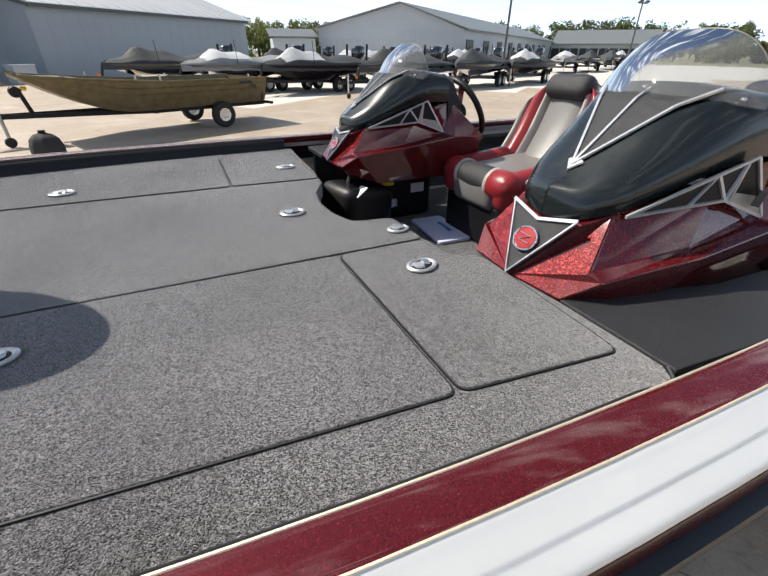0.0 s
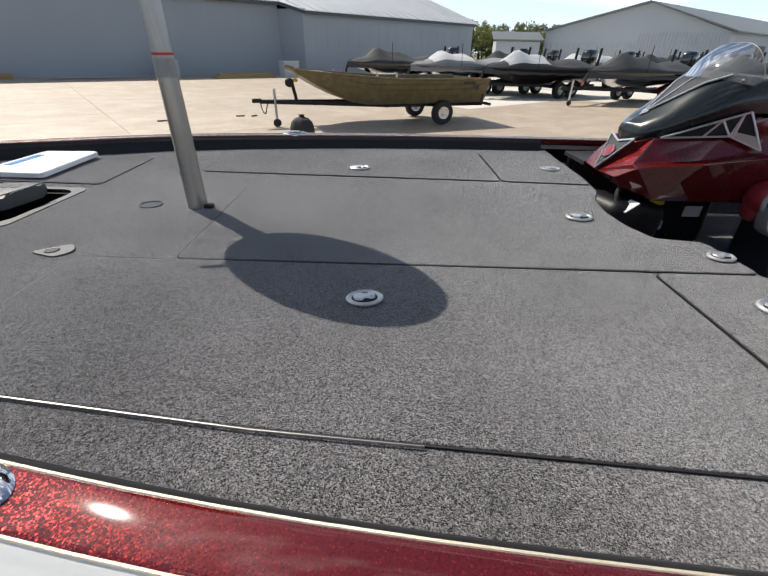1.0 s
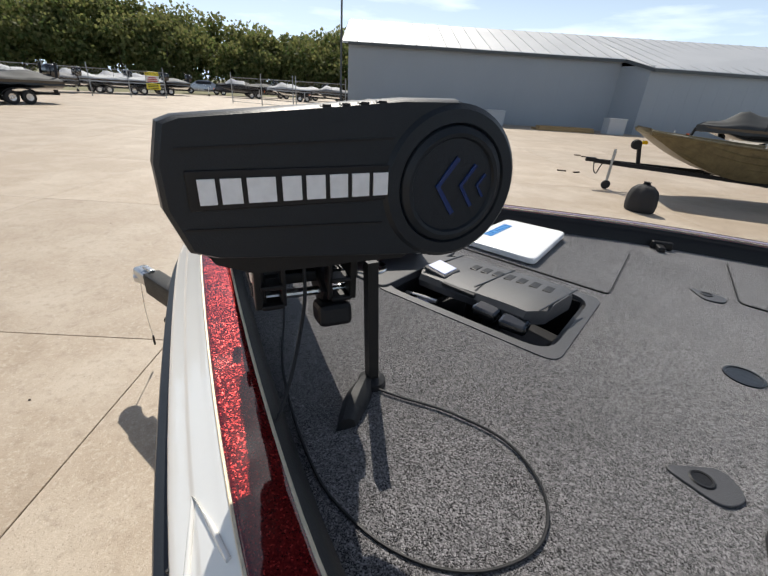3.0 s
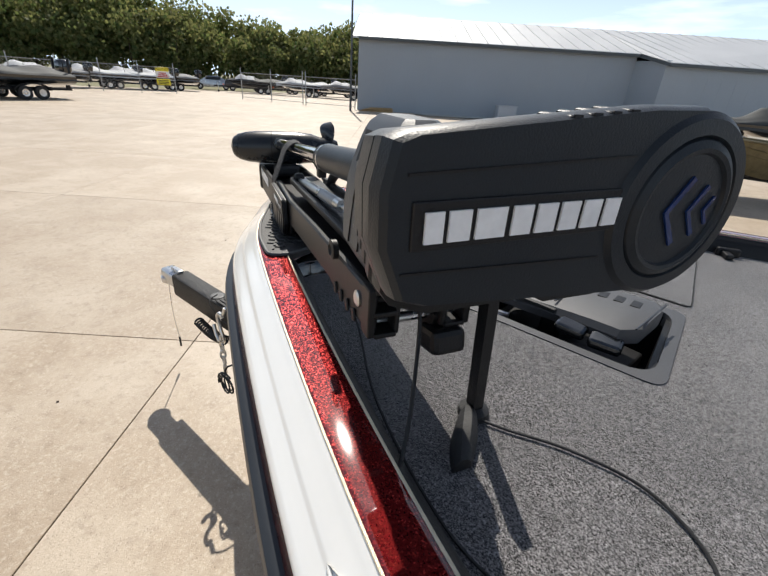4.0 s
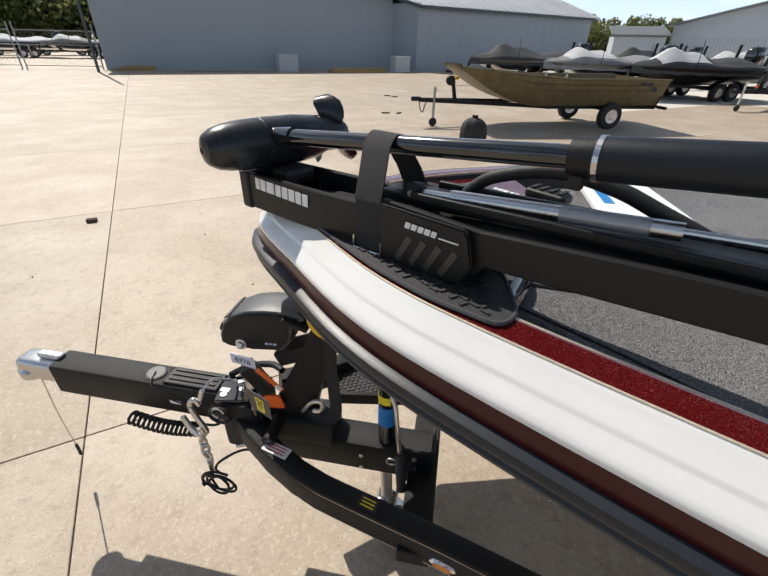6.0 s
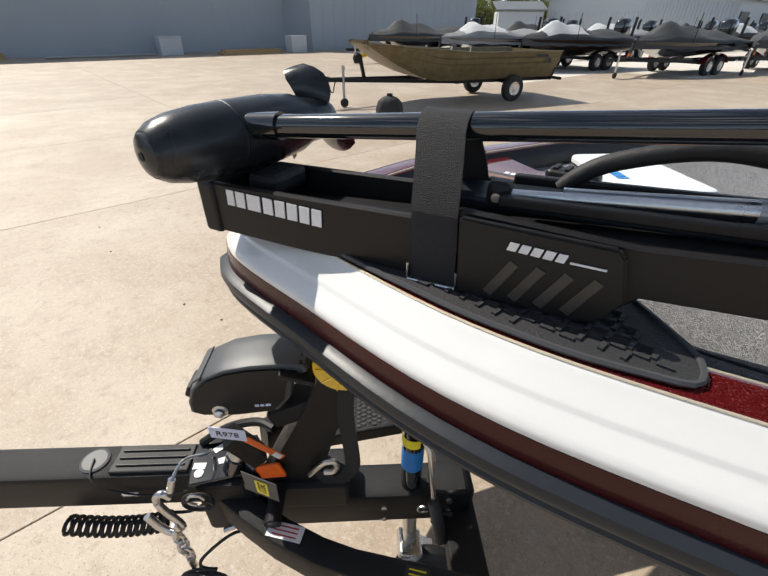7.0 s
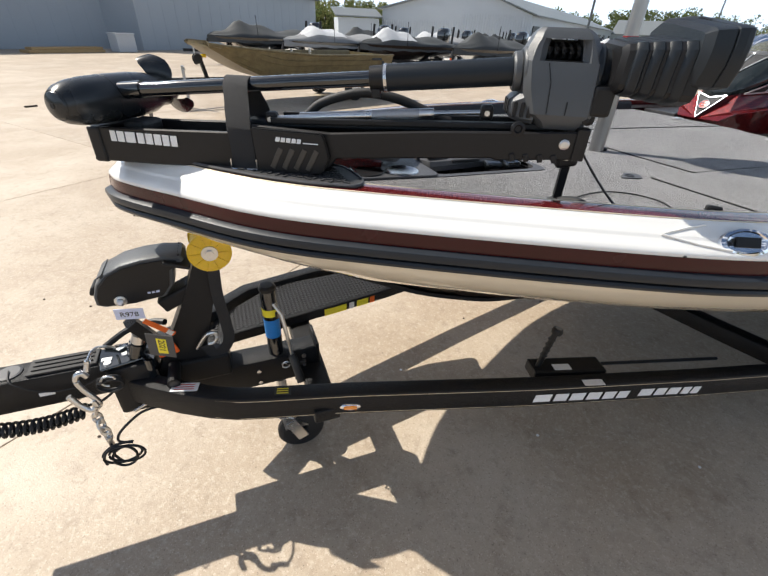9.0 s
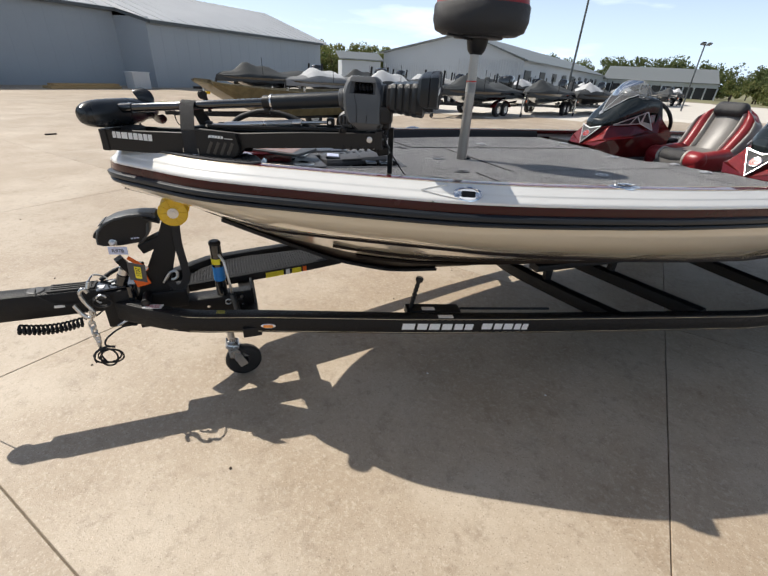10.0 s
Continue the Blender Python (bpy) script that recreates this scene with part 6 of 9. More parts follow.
def console(c, label):
    """A faceted red console with a gloss black cowl, bright trims and a clear windscreen; c is its middle."""
    root = new("console")
    root.parent = boat
    tagged(root, label)

    def mirror_mesh(pts, faces):
        """Faces named on one side, built on both."""
        bm = bmesh.new()
        vs = {}
        for n, (x, o, z) in pts.items():
            for e in ((1,) if o == 0 else (1, -1)):
                vs[n, e] = bm.verts.new((x, c + e * o, z))
        for e in (1, -1):
            for f in faces:
                ring_ = [vs.get((n, e)) or vs[n, 1] for n in f]
                if len(set(ring_)) > 2 and bm.faces.get(ring_) is None:
                    bm.faces.new(ring_)
        bmesh.ops.triangulate(bm, faces=[f for f in bm.faces if len(f.verts) > 4])
        return bm

    P = {"T": (3.322, 0, 1.186), "C": (3.333, 0.142, 1.189), "R0": (3.393, 0.190, 1.236), "S": (3.410, 0.094, 1.325), "M": (3.390, 0, 1.316),
         "E0": (3.383, 0.160, 1.246), "E1": (3.464, 0.121, 1.348), "R1": (3.62, 0.240, 1.268), "R2": (3.87, 0.255, 1.300), "R3": (4.04, 0.250, 1.292),
         "Q0": (3.392, 0.158, 1.250), "Q1": (3.62, 0.206, 1.277), "Q2": (3.84, 0.218, 1.312), "L1": (3.70, 0.172, 1.371), "L2": (3.825, 0.203, 1.322), "L3": (3.87, 0.205, 1.45),
         "B0": (3.365, 0.140, 1.150), "B1": (3.50, 0.190, 1.105), "B2": (4.02, 0.205, 1.105), "Z": (3.47, 0, 1.352), "ZB": (3.87, 0, 1.45), "BB": (4.02, 0, 1.105), "RB": (4.04, 0, 1.292), "B00": (3.36, 0, 1.150), "B11": (3.50, 0, 1.105)}
    F = [("T", "C", "R0", "E0"), ("T", "E0", "E1", "S"), ("T", "S", "M"), ("M", "S", "E1", "Z"), ("E0", "R0", "R1", "Q1", "Q0"), ("R1", "R2", "Q2", "Q1"), ("E0", "Q0", "E1"), ("Q0", "Q1", "L1", "E1"), ("Q1", "Q2", "L2", "L1"),
         ("E1", "L1", "L3", "Z"), ("L1", "L2", "L3"), ("Z", "L3", "ZB"), ("L2", "Q2", "R2", "L3"), ("L3", "R2", "R3"), ("C", "B0", "B1", "R1", "R0"), ("R1", "B1", "B2", "R3", "R2"), ("R3", "B2", "BB", "RB"), ("L3", "R3", "RB", "ZB"), ("T", "C", "B0", "B00"), ("B00", "B0", "B1", "B11"), ("B11", "B1", "B2", "BB")]
    b = mirror_mesh(P, F)
    bmesh.ops.recalc_face_normals(b, faces=b.faces)
    bmesh.ops.bevel(b, geom=[e for e in b.edges if len(e.link_faces) == 2 and e.calc_face_angle(0) > 0.25], offset=0.0022, segments=1, affect="EDGES", clamp_overlap=True)
    part("console_base", b, M_RED, root, "faceted red metal-flake console base")

    # cowl: sections of (lower line, cheek, shoulder, edge of the flat top, middle)
    half_rows = [[(3.388, 0.001, 1.324), (3.390, 0.001, 1.350), (3.396, 0.001, 1.384), (3.398, 0.0005, 1.389), (3.399, 0, 1.390)],
                 [(3.412, 0.078, 1.331), (3.413, 0.084, 1.356), (3.420, 0.068, 1.386), (3.432, 0.030, 1.403), (3.436, 0, 1.410)],
                 [(3.476, 0.124, 1.352), (3.476, 0.132, 1.384), (3.490, 0.119, 1.424), (3.500, 0.062, 1.452), (3.503, 0, 1.464)],
                 [(3.600, 0.159, 1.402), (3.600, 0.167, 1.440), (3.604, 0.150, 1.488), (3.606, 0.112, 1.533), (3.606, 0, 1.548)],
                 [(3.700, 0.184, 1.441), (3.700, 0.190, 1.486), (3.700, 0.176, 1.535), (3.690, 0.142, 1.569), (3.675, 0, 1.583)],
                 [(3.780, 0.198, 1.452), (3.780, 0.202, 1.505), (3.775, 0.190, 1.548), (3.765, 0.158, 1.569), (3.755, 0, 1.580)],
                 [(3.850, 0.208, 1.450), (3.850, 0.210, 1.500), (3.845, 0.198, 1.546), (3.840, 0.165, 1.560), (3.835, 0, 1.568)]]
    cowl_rows = []
    for row in half_rows:
        cowl_rows.append([(x, c - o, z) for x, o, z in row] + [(x, c + o, z) for x, o, z in row[-2::-1]])
    b = loft(cowl_rows, closed=False, caps=False)
    bmesh.ops.subdivide_edges(b, edges=b.edges[:], cuts=2, use_grid_fill=True, smooth=0.35)
    cowl = part("cowl", b, M_COWL, root, "gloss black console cowl", smooth=60)
    top_line = lambda x: float(np.interp(x, (3.399, 3.436, 3.503, 3.606, 3.675, 3.755), (1.390, 1.410, 1.464, 1.548, 1.583, 1.580)))
    fan_w = lambda x: float(np.interp(x, (3.455, 3.67, 3.75), (0.004, 0.128, 0.140)))
    panel_rows = [[(x, c + a * fan_w(x), top_line(x) + 0.004 - 0.011 * a * a * fan_w(x) / 0.13) for a in np.linspace(-1, 1, 7)] for x in np.linspace(3.458, 3.75, 14)]
    part("cowl_panel", loft(panel_rows, closed=False, caps=False), M_CARBON, cowl, "matt dark panel on the cowl")
    b = None
    for ex, ey in ((3.672, 0.130), (3.645, 0.0), (3.672, -0.130)):
        line = [(3.452 + (ex - 3.452) * t, c + ey * t, top_line(3.452 + (ex - 3.452) * t) + 0.0065 - 0.010 * abs(ey) / 0.13 * t) for t in np.linspace(0, 1, 11)]
        b = tube(line, 0, flat=(0.0058, 0.005), up=Vector((-0.6, 0, 0.8)), bm=b)
    part("cowl_trim", b, M_BRIGHT, cowl, "three bright trim strips in a fan")
    part("trim_point", plate([(3.440, c), (3.462, c - 0.020), (3.468, c), (3.462, c + 0.020)], lambda x, y: top_line(x) + 0.0075 - 4.0 * (y - c) ** 2, 0.004), M_BRIGHT, cowl)
    hood_rows = []
    for x, h, zl, zh in ((3.848, 0.210, 1.30, 1.562), (3.885, 0.212, 1.24, 1.540), (3.925, 0.218, 1.20, 1.450), (3.955, 0.226, 1.17, 1.370), (3.985, 0.232, 1.15, 1.300)):
        hood_rows.append([(x, c + a * h, z) for a, z in ((-1, zl), (-1.02, (zl + zh) / 2), (-0.92, zh - 0.018), (-0.8, zh), (0.8, zh), (0.92, zh - 0.018), (1.02, (zl + zh) / 2), (1, zl))])
    part("dash_hood", loft(hood_rows), M_BLACK, root, "matt black back of the console", smooth=35)
    part("dash_panel", box(0.012, 0.30, 0.11, pose(3.925, c, 1.475, 0, -24, 0), 0.006), M_GLOSSBLACK, root, "glossy dark instrument panel")
    scr = []
    for s in np.linspace(0, 1, 9):
        row = []
        for a in np.linspace(-1, 1, 25):
            low_p = Vector((3.612 + 0.100 * a * a, c + 0.194 * a, 1.568 - 0.022 * a * a))
            top_p = Vector((3.738 + 0.012 * a * a, c + 0.190 * a, 1.685 - 0.120 * abs(a) ** 3.4))
            row.append(low_p.lerp(top_p, s) + Vector((-0.014 * math.sin(math.pi * s), 0, 0.010 * math.sin(math.pi * s))) * (1 - a * a))
        scr.append(row)
    b = bmesh.new()
    for off in (Vector((0, 0, 0)), Vector((0.004, 0, -0.003))):
        g1 = [[b.verts.new(p + off) for p in row] for row in scr]
        for i in range(8):
            for j in range(24):
                b.faces.new((g1[i][j], g1[i][j + 1], g1[i + 1][j + 1], g1[i + 1][j]))
    ws = part("windscreen", b, M_GLASS, root, "clear curved acrylic windscreen", smooth=60)
    ws.visible_shadow = False
    part("screen_edge", tube(scr[-1], 0.0014, 6), M_GREYVINYL, root, "polished screen edge")
    for row_ in (scr[0][2], scr[0][12], scr[0][22]):
        part("screen_screw", lathe([(0.006, 0), (0.005, 0.003), (0, 0.004)], pose(row_.x + 0.012, row_.y, row_.z + 0.008, 0, -35, 0), 10), M_STEEL, ws)
    # lattice on each side: a long slim triangle with zigzag braces
    for e in (-1, 1):
        at = lambda x, o, z: (x, c + e * (o + 0.017), z)
        p0, p1, p2, pk = at(3.472, 0.126, 1.349), at(3.738, 0.193, 1.457), at(3.822, 0.208, 1.322), at(3.702, 0.180, 1.368)
        mix = lambda p, q, t: tuple(np.array(p) * (1 - t) + np.array(q) * t)
        bm = bmesh.new()
        inner_p = [(q[0], q[1] - e * 0.002, q[2]) for q in (p0, p1, p2, pk)]
        bm.faces.new([bm.verts.new(q) for q in inner_p])
        bmesh.ops.triangulate(bm, faces=bm.faces)
        part("side_backing", bm, M_BLACK, root)
        zig = [mix(p0, pk, 0.62), mix(p0, p1, 0.70), pk, mix(p0, p1, 0.93), mix(pk, p2, 0.10)]
        bm = tri_frame([(p0, p1), (p1, p2), (p2, pk), (pk, p0)] + list(zip(zig, zig[1:])), 0.0065, 0.005)
        part("side_trim", bm, M_BRIGHT, root, "bright lattice trim on the console side")
        part("tan_plate", loft([[mix(pk, p1, 0.20), mix(p2, p1, 0.36)], [mix(pk, p2, 0.02), mix(p2, pk, 0.02)]], closed=False, caps=False), M_TANVINYL, root, "tan plate in the lattice")
    # emblem shield on the nose
    nz = Vector((3.407 - 3.322, 0, 1.325 - 1.186)).normalized()
    em = frame_at((3.3185, c, 1.190), (0, -1, 0), tuple(nz))
    sh = part("shield", plate([(0, 0.0), (0.091, 0.160), (0.0, 0.138), (-0.091, 0.160)], 0.006, 0.010, 0.0015), M_CARBON, root, "dark shield on the console nose")
    sh.data.transform(em)
    b = tube([(-0.092, 0.162, 0.008), (0, 0.0, 0.009), (0.092, 0.162, 0.008)], 0, flat=(0.0040, 0.005), up=Vector((0, 0, 1)))
    b = tube([(-0.094, 0.164, 0.009), (0.0, 0.139, 0.009), (0.094, 0.164, 0.009)], 0, flat=(0.0075, 0.006), up=Vector((0, 0, 1)), bm=b)
    b.transform(em)
    part("shield_trim", b, M_BRIGHT, sh, "bright v-shaped trim")
    b = lathe([(0.031, 0.006), (0.031, 0.012), (0.027, 0.014), (0, 0.0155)], em @ pose(0, 0.088, 0) @ Matrix.Diagonal((1, 0.86, 1, 1)), 32)
    part("emblem", b, surf("orange_red_enamel", (0.36, 0.022, 0.014), 0.25, coat=0.8, bump=0.0), sh, "orange-red oval emblem")
    b = tube([em @ Vector((0.032 * math.cos(a), 0.088 + 0.0275 * math.sin(a), 0.013)) for a in np.linspace(0, 2 * math.pi, 33)], 0.0026, 6)
    part("emblem_ring", b, M_CHROME, sh)
    b = tube([(-0.018, 0.097, 0.0160), (0.014, 0.095, 0.0165), (-0.012, 0.081, 0.0165), (0.018, 0.079, 0.0160)], 0.0020, 6)
    b.transform(em)
    part("emblem_line", b, M_CHROME, sh)
    return root


pc = console(-0.655, "red and black port console with clear windscreen")
sc = console(0.640, "red and black helm console with clear windscreen")
part("mark_bar", box(0.028, 0.003, 0.034, pose(3.765, -0.8850, 1.372, 0, 15, -9), 0.001), M_INK, pc, "dark mark on the tan plate")
for sgn in (-1, 1):
    pts_ = [(3.335, sgn * 0.80), (3.335, sgn * 1.045), (3.6, sgn * 1.07), (4.9, sgn * 1.08), (4.9, sgn * 0.93), (4.1, sgn * 0.93), (3.7, sgn * 0.90)]
    part("side_panel", plate(pts_, 1.190, 0.02, 0.003), M_CARBON, boat, "woven black vinyl side panel")
    part("grab_rail", tube(smooth_path([(4.0, sgn * 0.99, 1.20), (4.03, sgn * 0.99, 1.25), (4.25, sgn * 1.0, 1.25), (4.28, sgn * 1.0, 1.20)], 5), 0.009, 8), M_BLACK, boat)
# steering wheel
wm = pose(4.055, 0.610, 1.392, 0, 62, 0)
wheel = part("steering_wheel", tube([wm @ Vector((0.160 * math.cos(a), 0.160 * math.sin(a), 0)) for a in np.linspace(0, 2 * math.pi, 40)], 0.015, 10), M_BLACK, boat, "black steering wheel with bright spokes", smooth=50)
for a in (90, 210, 330):
    part("spoke", tube([wm @ Vector((0, 0, -0.02)), wm @ Vector((0.16 * math.cos(radians(a)), 0.16 * math.sin(radians(a)), 0))], 0, flat=(0.028, 0.006)), M_CHROME, wheel)
part("hub", lathe([(0.04, -0.03), (0.04, 0.0), (0.03, 0.008), (0, 0.008)], wm, 20), M_BLACK, wheel)


def bucket_seat(x, y, s=1.0):
    """A padded bucket seat: red bolsters, grey insert, tan piping bands."""
    root = new("bucket_seat")
    root.parent = boat
    tagged(root, "red, grey and silver-tan vinyl bucket seat")

    def pad(name, w0, w1, y0, y1, mat_, lab="", thick=0.09, bulge=0.02):
        rings = []
        for t in np.linspace(0, 1, 14):
            half_w = np.interp(t, [0, 0.3, 0.65, 0.85, 0.95, 1.0], [0.225, 0.245, 0.262, 0.245, 0.20, 0.14])
            row = []
            for q in np.linspace(0, 2 * math.pi, 16, endpoint=False):
                a = (y0 + y1) / 2 + math.cos(q) * (y1 - y0) / 2
                px = x + 0.33 + 0.19 * t + 0.03 * math.sin(t * 3.1) - 0.05 * abs(a) ** 2 * (1 - 0.4 * t)
                pz = 1.13 + 0.425 * t - 0.10 * abs(a) ** 3 * t
                th = (thick / 2 + bulge * (1 - t)) * (1 - 0.5 * max(0, (t - 0.85) / 0.15) ** 2)
                row.append((px - math.sin(q) * th, y + a * half_w, pz + 0.01 * math.sin(q)))
            rings.append(row)
        return part(name, loft(rings), mat_, root, lab, smooth=70)

    pad("back_insert", 0.22, 0.19, -0.48, 0.48, M_GREYVINYL, "grey vinyl back insert", 0.10)
    for e in (-1, 1):
        pad("back_bolster", 0, 0, *sorted((e * 0.50, e * 0.86)), M_REDVINYL, "red vinyl bolster", 0.125)
        pad("tan_band", 0, 0, *sorted((e * 0.40, e * 0.54)), M_TANVINYL, "silver-tan band", 0.112)
        pad("edge_band", 0, 0, *sorted((e * 0.82, e * 1.0)), M_GREYVINYL, "grey edge band", 0.10)
    part("head_pad", box(0.10, 0.25, 0.11, pose(x + 0.462, y, 1.508, 0, 24, 0), 0.045, 4), M_CARBON, root, "charcoal head pad", smooth=60)
    for name, yy, w, mat_ in (("cushion_bolster", -0.19, 0.10, M_REDVINYL), ("cushion_insert", 0, 0.30, M_GREYVINYL), ("cushion_bolster", 0.19, 0.10, M_REDVINYL)):
        part(name, box(0.50, w, 0.16, pose(x + 0.19, y + yy, 1.12 + (0.02 if w < 0.2 else 0), 0, -5, 0), 0.045, 4), mat_, root, smooth=60)
    part("front_roll", lathe([(0.001, -0.235), (0.04, -0.23), (0.060, -0.20), (0.066, 0), (0.060, 0.20), (0.04, 0.23), (0.001, 0.235)], pose(x + 0.0, y, 1.145, 90, 0, 0), 24), M_CARBON, root, "charcoal rolled cushion front", smooth=60)
    for e in (-1, 1):
        part("roll_end", lathe([(0.064, -0.062), (0.0675, -0.055), (0.0665, 0.02), (0.056, 0.050), (0.030, 0.066), (0.001, 0.068)], pose(x + 0.0, y + e * 0.175, 1.145, -90 * e, 0, 0), 24), M_REDVINYL, root, "red end of the cushion roll", smooth=60)
        part("roll_band", lathe([(0.062, -0.012), (0.0684, -0.008), (0.0684, 0.008), (0.062, 0.012)], pose(x + 0.0, y + e * 0.108, 1.145, 90, 0, 0), 24), M_TANVINYL, root, "silver-tan band", smooth=60)
    part("seat_box", box(0.5, 0.44, 0.22, pose(x + 0.22, y, 0.95), 0.02), M_BLACK, root)
    return root


bucket_seat(3.90, 0.20)
bucket_seat(4.02, -0.56)
# loose things in the cockpit
bag = thing("black_bag", "black gear bag with a white tag in the cockpit", "bag", pose(3.42, 0.55, 0.845, 0, 0, 15))
part("body", box(0.30, 0.26, 0.24, pose(0, 0, 0.12, 0, 8, 0), 0.05, 3), M_BLACK, bag, smooth=50)
part("tag", box(0.004, 0.05, 0.07, pose(-0.06, -0.11, 0.235, 0, 60, 0)), M_LABEL, bag)
part("handle", tube(smooth_path([(-0.1, -0.1, 0.2), (-0.08, -0.05, 0.28), (0.02, 0.02, 0.29), (0.08, 0.08, 0.22)], 5), 0.008, 8), M_WEB, bag)
eq = thing("rigging_box", "black equipment box with yellow and white tags", "equipment box", pose(3.72, 0.72, 0.845))
part("body", box(0.34, 0.24, 0.26, pose(0, 0, 0.13), 0.02), M_BLACK, eq)
part("yellow_tag", box(0.07, 0.004, 0.06, pose(-0.10, -0.123, 0.22)), M_LABEL_Y, eq)
part("white_tag", box(0.08, 0.004, 0.05, pose(0.08, -0.123, 0.16)), M_LABEL, eq)
part("plug", box(0.05, 0.04, 0.05, pose(-0.08, -0.14, 0.10), 0.01), M_STEEL, eq)
lidw = thing("screen_cover", "pale blue-white screen cover lying on the cockpit floor", "screen cover", pose(3.80, 0.35, 0.846, 0, 0, -4))
part("shell", plate(rounded([(-0.09, -0.165), (0.09, -0.165), (0.09, 0.165), (-0.09, 0.165)], 0.02), 0.014, 0.014, 0.005), M_LILAC, lidw)
bars(lidw, frame_at((0.02, 0.07, 0.0143), (0, -1, 0), (1, 0, 0)), [0.012, 0.014, 0.018, 0.014, 0.014, 0.012, 0.012, 0.010], 0.022, 0.003, M_BLUEINK, "blue maker's mark", 0.0)

# ---------------------------------------------------------------- boat trailer
TY = -0.09
trailer = thing("boat_trailer", "black speckled boat trailer with yellow bow roller and winch", "trailer")


def tp_(name, bm, material, label="", parent=None, smooth=None):
    return part(name, bm, material, parent or trailer, label, smooth)


def rect_run(pts, w, h, r=0.012):
    """A rectangular tube along pts with rounded corners."""
    b = bmesh.new()
    pts = [Vector(p) for p in pts]
    rings = []
    for i, q in enumerate(pts):
        t = (pts[min(i + 1, len(pts) - 1)] - pts[max(i - 1, 0)]).normalized()
        s = t.cross(Vector((0, 0, 1))).normalized()
        v = s.cross(t).normalized()
        ring_ = []
        for sx, sz in ((-1, -1), (1, -1), (1, 1), (-1, 1)):
            for k in range(3):
                a = math.atan2(sz, sx) + (k - 1) * math.pi / 4
                ring_.append(q + s * (sx * (w / 2 - r) + r * math.cos(a)) + v * (sz * (h / 2 - r) + r * math.sin(a)))
        rings.append(ring_)
    return loft(rings)


tongue = tp_("tongue", rect_run([(-0.80, TY, 0.592), (-0.13, TY, 0.592)], 0.095, 0.125), M_TRAILER, "black swing-away tongue", smooth=30)
tp_("tongue_pad", box(0.19, 0.075, 0.008, pose(-0.275, TY, 0.658), 0.003), M_RUBBER, "ribbed rubber step pad", parent=tongue)
for k in range(3):
    tp_("pad_rib", box(0.165, 0.006, 0.005, pose(-0.275, TY - 0.02 + 0.02 * k, 0.664), 0.002), M_BLACK, parent=tongue)
tp_("tongue_cap", lathe([(0.034, 0), (0.034, 0.004), (0.028, 0.006), (0, 0.006)], pose(-0.42, TY, 0.654) @ Matrix.Diagonal((1, 1, 1, 1)), 24), M_GREYPL, parent=tongue)
tp_("tongue_label", box(0.04, 0.002, 0.013, pose(-0.335, TY - 0.0485, 0.585)), M_LABEL, parent=tongue)
coupler = tp_("coupler", box(0.20, 0.085, 0.085, pose(-0.86, TY, 0.605), 0.02, 3), M_STEEL, "zinc-plated coupler head", smooth=40)
tp_("coupler_lever", box(0.09, 0.03, 0.02, pose(-0.83, TY, 0.66), 0.006), M_STEEL, parent=coupler)
tp_("coupler_lip", lathe([(0.05, 0), (0.052, 0.03), (0.04, 0.045), (0, 0.048)], pose(-0.93, TY, 0.565), 24), M_STEEL, parent=coupler, smooth=30)
tp_("hinge_block", box(0.13, 0.145, 0.20, pose(-0.095, TY, 0.545), 0.012), M_TRAILER, "hinge block of the swing tongue", smooth=30)
tp_("hinge_pin", rod((-0.03, TY - 0.06, 0.45), (-0.03, TY - 0.06, 0.66), 0.018, 14), M_GLOSSBLACK)
tp_("hinge_top", box(0.16, 0.11, 0.010, pose(-0.10, TY - 0.005, 0.652, 0, 0, 12), 0.004), M_GLOSSBLACK, "black printed plate on the hinge")
for k, (px, py) in enumerate(((-0.155, -0.115), (-0.10, -0.10), (-0.12, -0.065))):
    tp_("plate_mark", box(0.03, 0.016, 0.002, pose(px, py, 0.658, 0, 0, 20 * k)), M_LABEL)
tp_("white_dot", lathe([(0.012, 0), (0.011, 0.003), (0, 0.003)], pose(-0.15, -0.135, 0.6575), 16), M_LABEL)
tp_("hinge_handle", tube(smooth_path([(-0.17, TY + 0.04, 0.66), (-0.10, TY + 0.055, 0.70), (-0.02, TY + 0.05, 0.725), (0.03, TY + 0.02, 0.735)], 5), 0.011, 8), M_BLACK, "black release handle")
tp_("handle_cup", lathe([(0.026, 0), (0.026, 0.05), (0.018, 0.055), (0, 0.055)], pose(-0.070, TY - 0.032, 0.662, 0, 22, 0), 20), M_GLOSSBLACK, "glossy black round cap", smooth=30)
tp_("handle_cup", lathe([(0.023, 0.055), (0.023, 0.085), (0.0, 0.09)], pose(-0.070, TY - 0.032, 0.662, 0, 22, 0), 20), M_STEEL, smooth=30)
RAILP = [(-0.11, 0.035, 0.532), (-0.03, 0.092, 0.530), (0.05, 0.142, 0.524), (0.14, 0.183, 0.512), (0.22, 0.208, 0.502), (0.30, 0.225, 0.496), (0.579, 0.290, 0.490), (1.242, 0.463, 0.470), (1.921, 0.622, 0.452), (3.3, 0.92, 0.42), (3.6, 0.955, 0.415), (5.6, 0.955, 0.40)]
